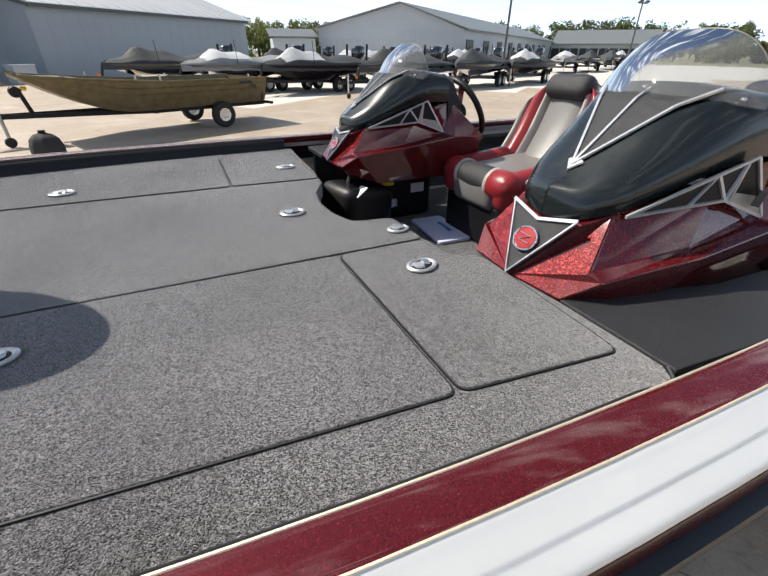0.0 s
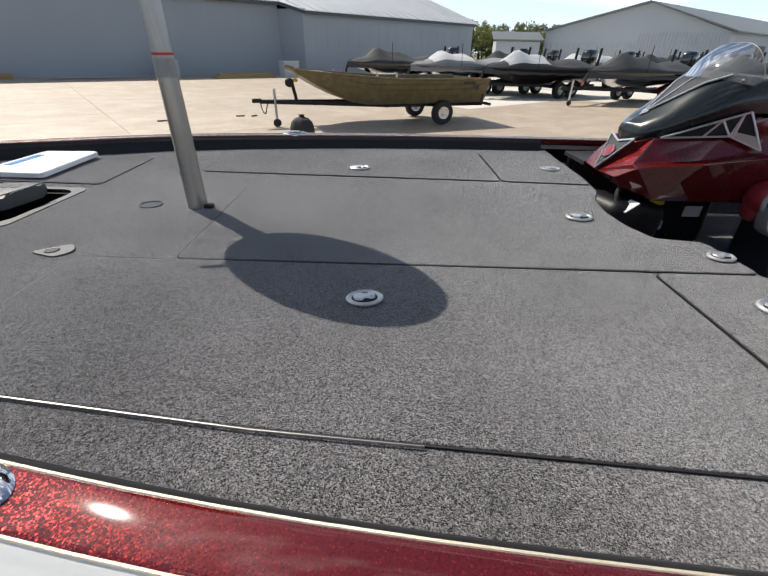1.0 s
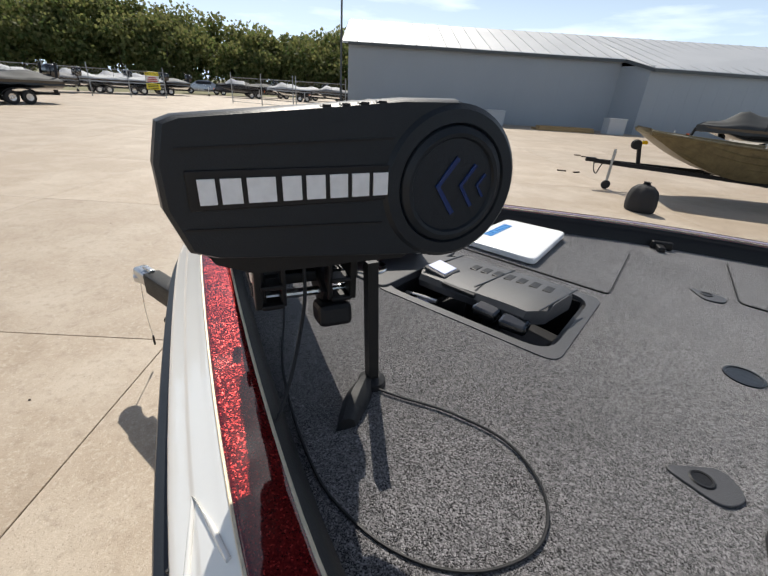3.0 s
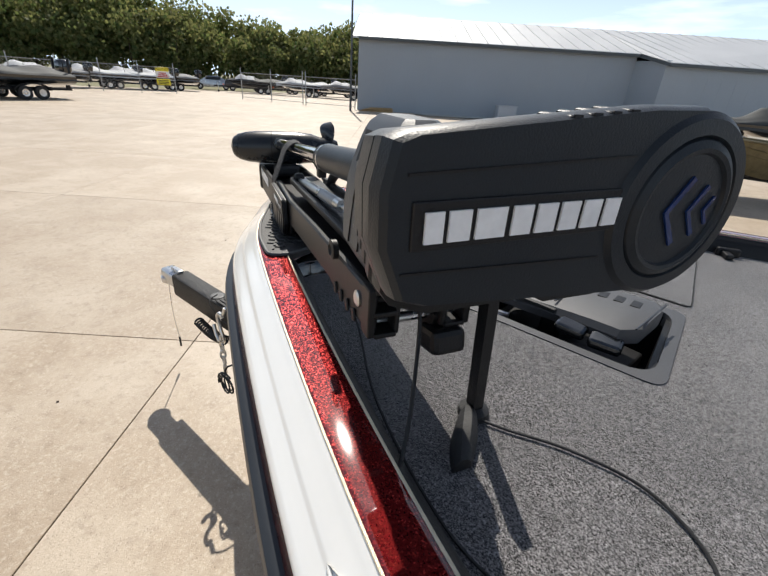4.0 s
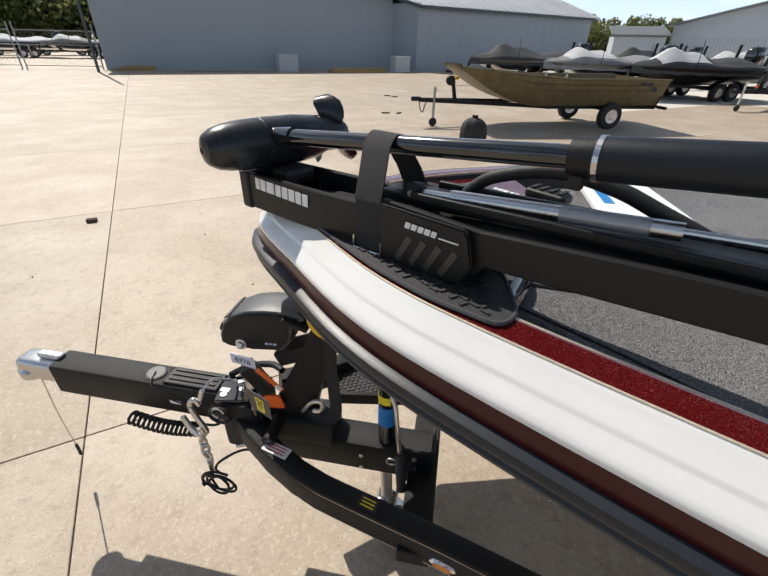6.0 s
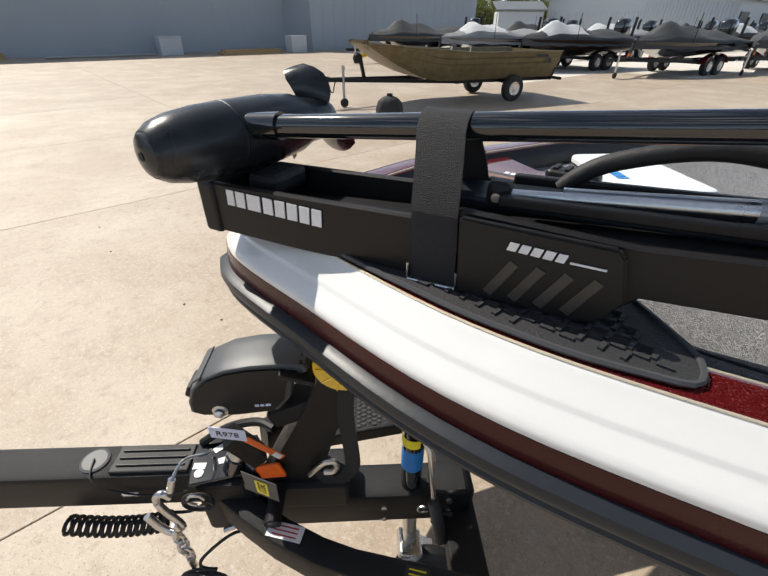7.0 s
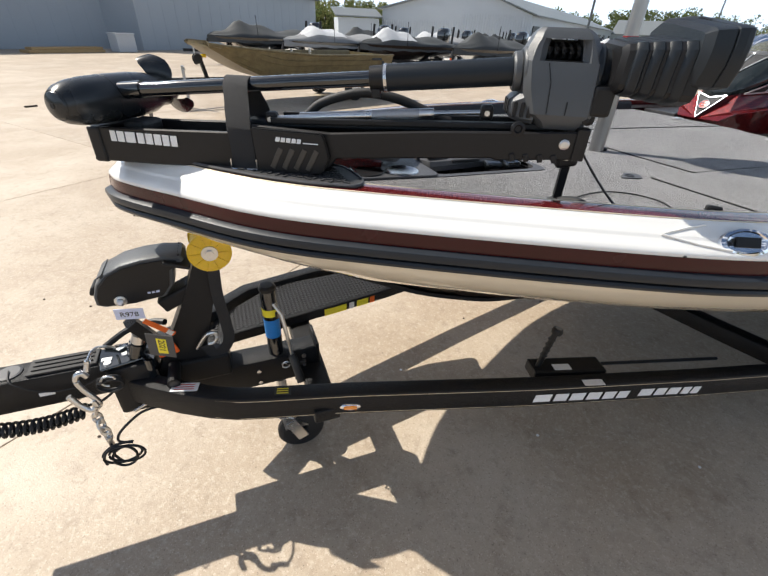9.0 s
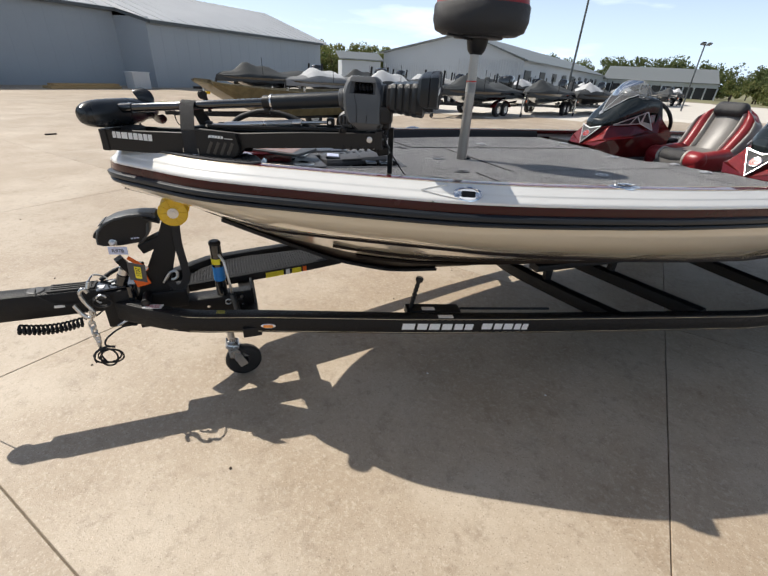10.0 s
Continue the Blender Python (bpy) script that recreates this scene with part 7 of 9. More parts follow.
RAILS = [(-0.05, 0.05, 0.535), (0.05, 0.12, 0.525), (0.14, 0.21, 0.512), (0.22, 0.30, 0.502), (0.30, 0.375, 0.496), (0.579, 0.452, 0.490), (1.242, 0.623, 0.470), (1.921, 0.785, 0.452), (3.3, 1.05, 0.42), (3.6, 1.07, 0.415), (5.6, 1.07, 0.40)]
for sgn, lab in ((-1, "long black port frame rail"), (1, "long black starboard frame rail")):
    line_ = [(x, TY - y, z + 0.006) for x, y, z in RAILP] if sgn < 0 else [(x, y, z + 0.006) for x, y, z in RAILS]
    rail = tp_("frame_rail", rect_run(line_, 0.062, 0.102, 0.010), M_TRAILER, lab, smooth=30)
    for dz in (0.046, -0.034):
        tp_("pinstripe", tube([(x, y + sgn * 0.0315, z - 0.006 + dz) for x, y, z in line_[3:]], 0, flat=(0.0015, 0.002)), M_GOLD, parent=rail)
    if sgn < 0:
        port_rail = rail
rd = Vector((1.921 - 0.579, -(0.622 - 0.290), -0.038)).normalized()


def on_rail(x, off=0.0335, dz=0.0):
    """A frame on the outer face of the port rail at x."""
    y = -np.interp(x, [p[0] for p in RAILP], [p[1] for p in RAILP]) + TY
    z = np.interp(x, [p[0] for p in RAILP], [p[2] for p in RAILP])
    m = frame_at((0, 0, 0), rd, (0, 0, 1))
    m.translation = Vector((x, y, z + dz)) + m.to_3x3() @ Vector((0, 0, off))
    return m


mk = lathe([(0.030, 0), (0.029, 0.006), (0.024, 0.009), (0, 0.009)], on_rail(0.585, 0.031) @ Matrix.Diagonal((1.25, 0.48, 1, 1)), 26)
mk = tp_("marker_light", mk, M_CHROME, "amber side marker light in a chrome bezel", smooth=40)
tp_("lens", box(0.046, 0.016, 0.010, on_rail(0.585, 0.038), 0.003), M_AMBER, parent=mk)
words = [0.076, 0.060, 0.064, 0.062, 0.054, 0.050]
bars(port_rail, on_rail(1.235, 0.0325, -0.013), words, 0.036, 0.004, M_LETTER, "white maker's mark on the rail", 0.12)
bars(port_rail, on_rail(1.655, 0.0325, -0.013), [0.064, 0.050, 0.056, 0.040, 0.036], 0.036, 0.004, M_LETTER, "white model mark on the rail", 0.12)
for x, w, mt in ((0.065, 0.085, M_LABEL), (0.365, 0.055, M_INK)):
    m = on_rail(x, 0.0, 0.0575) @ pose(0, 0, 0, -90, 0, 0)
    lb = tp_("rail_label", box(w, 0.036, 0.002, m @ pose(0, 0, 0.001)), mt, "printed warning label on the rail" if mt is M_LABEL else "black and yellow warning label", parent=port_rail)
    for k in range(3):
        tp_("print_line", box(w * 0.7, 0.003, 0.002, m @ pose(0, -0.010 + 0.010 * k, 0.0018)), M_REDINK if mt is M_LABEL else M_LABEL_Y, parent=port_rail)
# central channel behind the hinge
chan = tp_("centre_channel", rect_run([(-0.03, TY, 0.468), (0.52, TY, 0.475)], 0.10, 0.125), M_TRAILER, "black centre channel", smooth=30)
tp_("cross_member", box(0.09, 0.62, 0.055, pose(0.50, TY, 0.455), 0.006), M_TRAILER, "black cross member")
tp_("jack_plate", box(0.09, 0.012, 0.15, pose(0.475, TY - 0.055, 0.485), 0.003), M_TRAILER, "black jack bracket plate")
tp_("jack_flange", box(0.012, 0.13, 0.11, pose(0.525, TY, 0.52), 0.003), M_TRAILER)
for x, z in ((0.30, 0.49), (0.47, 0.53), (0.47, 0.48), (0.30, 0.435)):
    tp_("bolt", lathe([(0.009, 0), (0.008, 0.007), (0, 0.008)], pose(x, TY - 0.061 if x > 0.4 else TY - 0.050, z, 90), 8), M_STEEL)
# more cross members and bunks under the hull
for x in (2.47, 3.02):
    half_w = np.interp(x, [1.92, 3.3], [0.70, 0.98])
    sweep = smooth_path([(x, -half_w, 0.452), (x - 0.10, -0.42, 0.448), (x - 0.17, 0.02, 0.444), (x - 0.10, 0.46, 0.448), (x, half_w + 0.05, 0.452)], 5)
    tp_("cross_member", rect_run(sweep, 0.075, 0.075, 0.008), M_TRAILER, "black swept cross member", smooth=30)
for x, w in ((3.9, 2.04), (5.0, 2.06)):
    tp_("cross_member", box(0.075, w, 0.075, pose(x, 0.025, 0.44), 0.008), M_TRAILER)
for sgn in (-1, 1):
    tp_("bunk", rect_run([(2.25, 0.03 + sgn * 0.34, 0.575), (5.9, 0.03 + sgn * 0.40, 0.56)], 0.09, 0.045), M_RUBBER, "carpeted bunk under the hull")
    for x in (2.36, 2.92, 3.9, 5.0):
        tp_("bunk_bracket", box(0.05, 0.03, 0.10, pose(x, 0.03 + sgn * 0.36, 0.51)), M_TRAILER)
# winch post, roller, winch
post = tp_("winch_post", loft([[(x + w * dx, TY + sy * 0.042, z) for dx, sy in ((-1, -1), (1, -1), (1, 1), (-1, 1))] for x, w, z in ((0.040, 0.078, 0.53), (0.085, 0.064, 0.66), (0.160, 0.046, 0.85), (0.222, 0.036, 1.02))]), M_TRAILER, "black leaning winch post")
tp_("post_foot", box(0.20, 0.11, 0.10, pose(0.11, TY, 0.555), 0.01), M_TRAILER, parent=post)
tp_("post_brace", tube([(0.0, TY - 0.03, 0.70), (-0.05, TY - 0.045, 0.80)], 0, flat=(0.05, 0.035)), M_TRAILER, parent=post)
rp_ = []
for s in np.linspace(-1, 1, 21):
    rp_.append((0.030 + 0.034 * abs(s) ** 1.3, 0.062 * s))
roller = tp_("bow_roller", lathe([(0.018, -0.062)] + [(0.061, -0.062), (0.064, -0.058)] + rp_[1:-1] + [(0.064, 0.058), (0.061, 0.062), (0.018, 0.062)], pose(0.218, TY + 0.01, 1.003, 90), 36), M_YELLOW, "yellow ribbed bow roller", smooth=40)
for k in range(10):
    a = k * math.pi / 5
    tp_("roller_rib", box(0.034, 0.003, 0.004, pose(0.218, TY + 0.01 - 0.063, 1.003, 90) @ pose(0.041 * math.cos(a), 0.046 * math.sin(a), 0, 0, 0, math.degrees(a)), 0.001), M_YELLOW, parent=roller)
tp_("roller_bolt", rod((0.218, TY - 0.062, 1.003), (0.218, TY + 0.08, 1.003), 0.013, 6), M_STEEL, parent=roller)
tp_("roller_hub", rod((0.218, TY - 0.056, 1.003), (0.218, TY - 0.050, 1.003), 0.024, 20), M_STEEL, parent=roller)
# winch cover: a hooped shell with a flat cut face
dome = [(-0.122, 0.868), (-0.121, 0.896), (-0.106, 0.936), (-0.074, 0.970), (-0.028, 0.992), (0.030, 1.003), (0.090, 1.006), (0.138, 1.000), (0.146, 0.986), (0.112, 0.966), (0.100, 0.905), (0.070, 0.868), (-0.02, 0.856), (-0.10, 0.858)]
rings = []
WY = TY + 0.014
for v, s in ((-0.050, 0.90), (-0.0515, 0.93), (-0.049, 0.965), (-0.042, 0.990), (-0.020, 1.0), (0.020, 1.0), (0.042, 0.990), (0.049, 0.965), (0.0515, 0.93), (0.050, 0.90)):
    rings.append([(0.0 + x * s, WY + v, 0.92 + (z - 0.92) * s) for x, z in dome])
winch = tp_("winch_cover", loft(rings), M_GREY, "dark grey moulded winch cover", smooth=25)
b = bmesh.new()
f = b.faces.new([b.verts.new((x * 0.88 - 0.002, WY - 0.0505, 0.918 + (z - 0.92) * 0.86)) for x, z in dome])
r = bmesh.ops.extrude_face_region(b, geom=[f])
bmesh.ops.translate(b, verts=[v for v in r["geom"] if isinstance(v, bmesh.types.BMVert)], vec=(0, -0.004, 0))
tp_("winch_side", b, M_BLACK, "black textured side of the winch cover", parent=winch)
for k in range(4):
    tp_("hoop_step", box(0.022, 0.098, 0.004, pose(-0.086 + 0.044 * k, WY, 0.9625 + 0.0165 * k - 0.0020 * k * k, 0, -36 + 10 * k, 0), 0.001), M_GREY, parent=winch)
for k in range(5):
    tp_("horn_tooth", box(0.010, 0.012, 0.014, pose(0.128, WY - 0.04 + 0.02 * k, 0.994, 0, 20, 0), 0.002), M_BLACK, parent=winch)
tp_("winch_knob", box(0.02, 0.06, 0.03, pose(-0.120, WY, 0.905, 0, 25, 0), 0.006), M_BLACK, parent=winch)
tp_("winch_lip", box(0.075, 0.112, 0.012, pose(0.120, TY, 0.975, 0, 20, 0), 0.004), M_BLACK, parent=winch)
tp_("winch_bolt", lathe([(0.017, 0), (0.017, 0.004), (0.011, 0.006), (0.011, 0.013), (0.006, 0.016), (0, 0.016)], pose(-0.054, WY - 0.052, 0.876, 90), 18), M_STEEL, parent=winch)
bars(winch, frame_at((0.022, WY - 0.0547, 0.888), (1, 0, 0.05), (0, 0, 1)), [0.010, 0.009, 0.012], 0.006, 0.002, M_LILAC, "small pale print on the winch cover", 0.1)
tp_("winch_frame", box(0.11, 0.075, 0.05, pose(0.095, TY, 0.85, 0, -25, 0), 0.008), M_TRAILER, parent=winch)
stp = smooth_path([(0.222, TY - 0.046, 0.985), (0.214, TY - 0.050, 0.86), (0.222, TY - 0.052, 0.74), (0.222, TY - 0.050, 0.675), (0.200, TY - 0.048, 0.628), (0.165, TY - 0.048, 0.615), (0.145, TY - 0.048, 0.66)], 6)
tp_("winch_strap", tube(stp, 0, flat=(0.036, 0.003), up=Vector((0, 1, 0))), M_WEB, "black webbing winch strap hanging in a loop")
hk = smooth_path([(0.118, TY - 0.055, 0.655), (0.140, TY - 0.060, 0.690), (0.158, TY - 0.062, 0.712), (0.180, TY - 0.062, 0.715), (0.186, TY - 0.062, 0.693), (0.174, TY - 0.062, 0.676), (0.155, TY - 0.060, 0.672)], 5)
tp_("strap_hook", tube(hk, 0.007, 8), M_STEEL, "zinc winch hook")
# tags
m = frame_at((-0.072, TY - 0.075, 0.835), (1, -0.12, -0.06), (0, -0.1, 1))
tag = tp_("stock_tag", box(0.078, 0.040, 0.0015, m @ pose(0.04, 0.02, 0)), M_LILAC, "pale lilac stock tag with black characters")
lettering(tag, "R978", m @ pose(0.014, 0.0115, 0.0012), 0.024, M_INK, "black stock number")
m = frame_at((0.0, TY - 0.130, 0.735), (0.9, -0.3, -0.15), (0.1, -0.2, 1))
tag = tp_("year_tag", box(0.078, 0.098, 0.0015, m @ pose(0.036, 0.037, 0)), M_GREYPL, "clear tag sleeve with a yellow year label")
tp_("year_label", box(0.028, 0.066, 0.0015, m @ pose(0.040, 0.037, 0.0016)), M_LABEL_Y, parent=tag)
lettering(tag, "2021", m @ pose(0.032, 0.0665, 0.0026, 0, 0, -90), 0.026, M_INK, "black year")
m = frame_at((0.005, TY - 0.052, 0.64), (0.95, -0.1, 0.25), (-0.25, 0, 1))
tp_("orange_tag", box(0.065, 0.05, 0.002, m @ pose(0.03, 0.03, 0), 0.004), M_ORANGE, "orange warning tag")
tp_("red_tag_strip", box(0.10, 0.018, 0.002, frame_at((0.0, TY - 0.062, 0.80), (0.72, 0, -0.7), (0.7, 0, 0.72)) @ pose(0.04, 0, 0)), M_ORANGE, "orange and white warning strip")
tp_("strip_mark", box(0.02, 0.016, 0.002, frame_at((0.0, TY - 0.0635, 0.80), (0.72, 0, -0.7), (0.7, 0, 0.72)) @ pose(0.075, 0, 0)), M_LABEL)
tp_("pivot_tube", rod((0.035, TY - 0.14, 0.595), (0.035, TY - 0.05, 0.60), 0.020, 18), M_TRAILER, "short black pivot tube")
# the rod is solid; a near-black end disc paints the shade of its bore
tp_("pivot_bore_disc", rod((0.035, TY - 0.1412, 0.595), (0.035, TY - 0.139, 0.595), 0.013, 18), M_DARK)
# jack
jack = tp_("jack_tube", rod((0.375, TY - 0.010, 0.40), (0.372, TY - 0.010, 0.825), 0.028, 24), M_GLOSSBLACK, "black tongue jack with blue label", smooth=30)
tp_("jack_cap", lathe([(0.029, 0), (0.030, 0.012), (0.022, 0.02), (0, 0.021)], pose(0.372, TY - 0.010, 0.818), 20), M_BLACK, parent=jack, smooth=30)
tp_("jack_label", rod((0.373, TY - 0.010, 0.62), (0.373, TY - 0.010, 0.70), 0.0284, 24), M_LABEL_B, parent=jack, label="blue printed label")
tp_("jack_label", rod((0.372, TY - 0.010, 0.715), (0.372, TY - 0.010, 0.745), 0.0284, 24), M_LABEL_Y, parent=jack)
tp_("jack_inner_tube", rod((0.385, TY - 0.015, 0.19), (0.375, TY - 0.010, 0.41), 0.021, 20), M_STEEL, parent=jack, smooth=30)
crank = tp_("crank_arm", tube([(0.385, TY - 0.035, 0.77), (0.405, TY - 0.062, 0.74), (0.425, TY - 0.075, 0.56)], 0.007, 10), M_STEEL, "zinc crank handle with black grip", smooth=40)
tp_("crank_grip", lathe([(0.013, 0), (0.016, 0.01), (0.015, 0.10), (0.017, 0.11), (0, 0.113)], Matrix.Translation((0.425, TY - 0.075, 0.56)) @ Vector((0.02, -0.06, -0.10)).to_track_quat("Z", "Y").to_matrix().to_4x4(), 16), M_RUBBER, parent=crank, smooth=40)
tp_("pull_pin", tube([(0.40, TY - 0.07, 0.515), (0.47, TY - 0.10, 0.535)], 0.006, 8), M_BLACK)
tp_("pin_ring", tube([(0.40 + 0.014 * math.cos(a), TY - 0.075, 0.515 + 0.014 * math.sin(a)) for a in np.linspace(0, 6.28, 16)], 0.003, 6), M_STEEL)
fork = tp_("wheel_fork", loft([[(0.355 + 0.05 * s * dx + 0.06 * s, TY - 0.02 + sy * 0.045, 0.235 - 0.10 * s - 0.0) for dx, sy in ((-1, -1), (1, -1), (1, 1), (-1, 1))] for s in (0.25, 0.6, 1.0)]), M_STEEL, "zinc jack-wheel fork", parent=jack)
tp_("fork_top", box(0.075, 0.085, 0.03, pose(0.383, TY - 0.015, 0.205, 0, 15, 0), 0.008), M_STEEL, parent=jack)
wheel_ = tp_("jack_wheel", lathe([(0.02, -0.026), (0.078, -0.026), (0.092, -0.021), (0.1, -0.010), (0.1, 0.010), (0.092, 0.021), (0.078, 0.026), (0.02, 0.026)], pose(0.435, TY - 0.035, 0.1, 90), 36), M_RUBBER, "black solid jack wheel", smooth=35)
tp_("wheel_hub", lathe([(0.03, 0.026), (0.028, 0.034), (0.012, 0.036), (0.0, 0.036)], pose(0.435, TY - 0.035, 0.1, 90), 18), M_BLACK, parent=wheel_)
tp_("fork_leg", tube([(0.39, TY - 0.085, 0.20), (0.437, TY - 0.085, 0.09)], 0, flat=(0.045, 0.006), up=Vector((0, 1, 0))), M_STEEL, parent=jack)
# step board on the starboard rail
board = [(0.13, 0.055), (0.95, 0.195), (1.12, 0.235), (1.16, 0.40), (0.90, 0.43), (0.43, 0.40), (0.10, 0.16)]
step = tp_("step_board", plate(board, 0.525, 0.045, 0.006), M_TRAILER, "black step board with raised tread")
b = bmesh.new()
for i in range(62):
    for j in range(22):
        x = 0.13 + i * 0.0165
        y = 0.075 + j * 0.017 + (i % 2) * 0.008
        lo_y, hi_y = np.interp(x, [0.13, 0.95, 1.12], [0.075, 0.21, 0.25]), np.interp(x, [0.10, 0.43, 0.90, 1.16], [0.15, 0.385, 0.415, 0.39])
        if lo_y < y < hi_y:
            b = box(0.0105, 0.010, 0.0035, pose(x, y, 0.5265, 0, 0, 45), 0, 1, b)
tagged(tp_("tread_studs", b, M_TREAD, parent=step), kind="stuff")
sd = frame_at((0.62, 0.140, 0.485), (0.82, 0.14, 0), (0, 0, 1))
for x, w, mt in ((0.0, 0.11, M_LABEL_Y), (0.125, 0.025, M_LABEL), (0.165, 0.06, M_LABEL_Y), (0.235, 0.025, M_ORANGE)):
    lb = tp_("board_label", box(w, 0.034, 0.002, sd @ pose(x + w / 2, 0.012, 0.0035)), mt, "yellow warning label" if mt is M_LABEL_Y else "", parent=step)
tp_("board_post", box(0.05, 0.05, 0.06, pose(0.9, 0.28, 0.475)), M_TRAILER, parent=step)
# lever box on the port rail
m = frame_at((1.44, -0.502, 0.487), rd, (0, 0, 1))
lev = tp_("lever_box", box(0.30, 0.048, 0.085, m, 0.008), M_BLACK, "black lever box on the rail")
tp_("lever", tube([(1.318, -0.475, 0.50), (1.335, -0.478, 0.60), (1.350, -0.481, 0.675)], 0.011, 10), M_BLACK, "black ribbed lever with round knob", parent=lev)
for k in range(4):
    tp_("lever_rib", lathe([(0.012, -0.004), (0.0145, 0), (0.012, 0.004)], pose(1.330 + 0.005 * k, -0.477, 0.57 + 0.024 * k, 0, 11, 0), 14), M_RUBBER, parent=lev)
tp_("knob", lathe([(0.001, -0.012), (0.018, -0.012), (0.021, 0), (0.018, 0.010), (0.001, 0.012)], pose(1.353, -0.482, 0.684, 0, 14, 0), 18), M_BLACK, parent=lev, smooth=50)
tp_("knob_cap", lathe([(0.001, 0.0115), (0.013, 0.0115), (0.012, 0.0135), (0.0, 0.014)], pose(1.353, -0.482, 0.684, 0, 14, 0), 18), M_GREYVINYL, parent=lev)
tp_("lever_label", box(0.07, 0.032, 0.002, m @ pose(-0.03, 0.0245, 0.015, -90, 0, 0)), M_LABEL, parent=lev)
tp_("lever_rod", rod((1.59, -0.535, 0.50), (2.1, -0.66, 0.49), 0.007, 8), M_BLACK, parent=lev)
tp_("rail_label", box(0.080, 0.028, 0.002, on_rail(1.46, 0.018, 0.0575) @ pose(0, 0, 0, -90, 0, 0)), M_LABEL, parent=lev)
# chains, brake cable, coil
links = [(-0.200, -0.208, 0.556), (-0.208, -0.209, 0.520), (-0.210, -0.209, 0.486), (-0.208, -0.210, 0.452), (-0.204, -0.210, 0.424)]
for k, (a, c) in enumerate(zip(links, links[1:])):
    a, c = Vector(a), Vector(c)
    mid, d = (a + c) / 2, (c - a)
    mm = Matrix.Translation(mid) @ d.to_track_quat("X", "Z").to_matrix().to_4x4() @ pose(0, 0, 0, 90 * (k % 2))
    L = d.length / 2 + 0.006
    tp_("chain_link", tube([mm @ Vector((L * math.cos(q), 0.011 * math.sin(q), 0)) for q in np.linspace(0, 6.283, 18)], 0.0056, 8), M_STEEL, "zinc safety chain link" if not k else "")
hook = smooth_path([(-0.190, -0.200, 0.672), (-0.200, -0.203, 0.692), (-0.215, -0.205, 0.682), (-0.218, -0.206, 0.658), (-0.208, -0.207, 0.622), (-0.191, -0.208, 0.584), (-0.187, -0.208, 0.558), (-0.204, -0.208, 0.542)], 5)
tp_("safety_hook", tube(hook, 0.0085, 10), M_STEEL, "zinc safety hook", smooth=50)
hook = smooth_path([(-0.252, -0.212, 0.618), (-0.240, -0.214, 0.590), (-0.233, -0.215, 0.574), (-0.212, -0.216, 0.550), (-0.193, -0.216, 0.560), (-0.197, -0.215, 0.584)], 5)
tp_("safety_hook", tube(hook, 0.0088, 10), M_STEEL, smooth=50)
tp_("wire_sleeve", rod((-0.176, -0.188, 0.722), (-0.186, -0.196, 0.690), 0.0085, 12), M_STEEL, "crimped steel wire sleeve")
tp_("safety_wire", tube(smooth_path([(-0.176, -0.188, 0.722), (-0.160, -0.150, 0.735), (-0.130, -0.110, 0.700), (-0.135, -0.080, 0.672)], 6), 0.004, 8), M_STEEL)
loop_ = [(-0.150 + 0.036 * math.cos(a), -0.172 - 0.004 * a / 6.28, 0.612 + 0.026 * math.sin(a) - 0.006 * a / 6.28) for a in np.linspace(0.4, 15.0, 70)]
tp_("wire_loops", tube(loop_, 0.0040, 6), M_RUBBER, "bunched black wire beside the hinge", smooth=60)
tp_("wire_clamp", tube([(-0.150 + 0.020 * math.cos(a), -0.181, 0.622 + 0.020 * math.sin(a)) for a in np.linspace(0.2, 4.6, 14)], 0.0040, 8), M_STEEL)
tp_("crimp_eye", rod((-0.070, -0.168, 0.484), (-0.118, -0.172, 0.462), 0.0065, 10), M_STEEL, "crimped cable end")
tp_("chain_clip", tube(smooth_path([(-0.203, -0.209, 0.432), (-0.196, -0.210, 0.410), (-0.206, -0.211, 0.392), (-0.213, -0.210, 0.412), (-0.206, -0.209, 0.432)], 5), 0.005, 8), M_STEEL)
coilp = [(-0.25 - 0.26 * t + 0.0, TY - 0.075 + 0.021 * math.cos(2 * math.pi * 15 * t), 0.505 - 0.02 * math.sin(t * 3.1) + 0.021 * math.sin(2 * math.pi * 15 * t)) for t in np.linspace(0, 1, 240)]
tp_("coiled_cable", tube(coilp, 0.0052, 6), M_RUBBER, "black coiled breakaway cable", smooth=60)
tp_("coil_lead", tube(smooth_path([coilp[0], (-0.20, -0.15, 0.52), (-0.15, -0.155, 0.56)], 6), 0.0045, 6), M_RUBBER)
brk = [(-0.42 + 0.0, TY - 0.0, 0.664), (-0.40, TY - 0.055, 0.652), (-0.33, TY - 0.056, 0.60), (-0.24, TY - 0.058, 0.595), (-0.18, -0.155, 0.62)]
tp_("brake_wire", tube(smooth_path(brk, 6), 0.0025, 6), M_RUBBER)
tail = smooth_path([(-0.04, -0.16, 0.445), (-0.10, -0.18, 0.455), (-0.16, -0.215, 0.43), (-0.178, -0.225, 0.40), (-0.165, -0.228, 0.385), (-0.14, -0.228, 0.38)], 6)
ring_pts = []
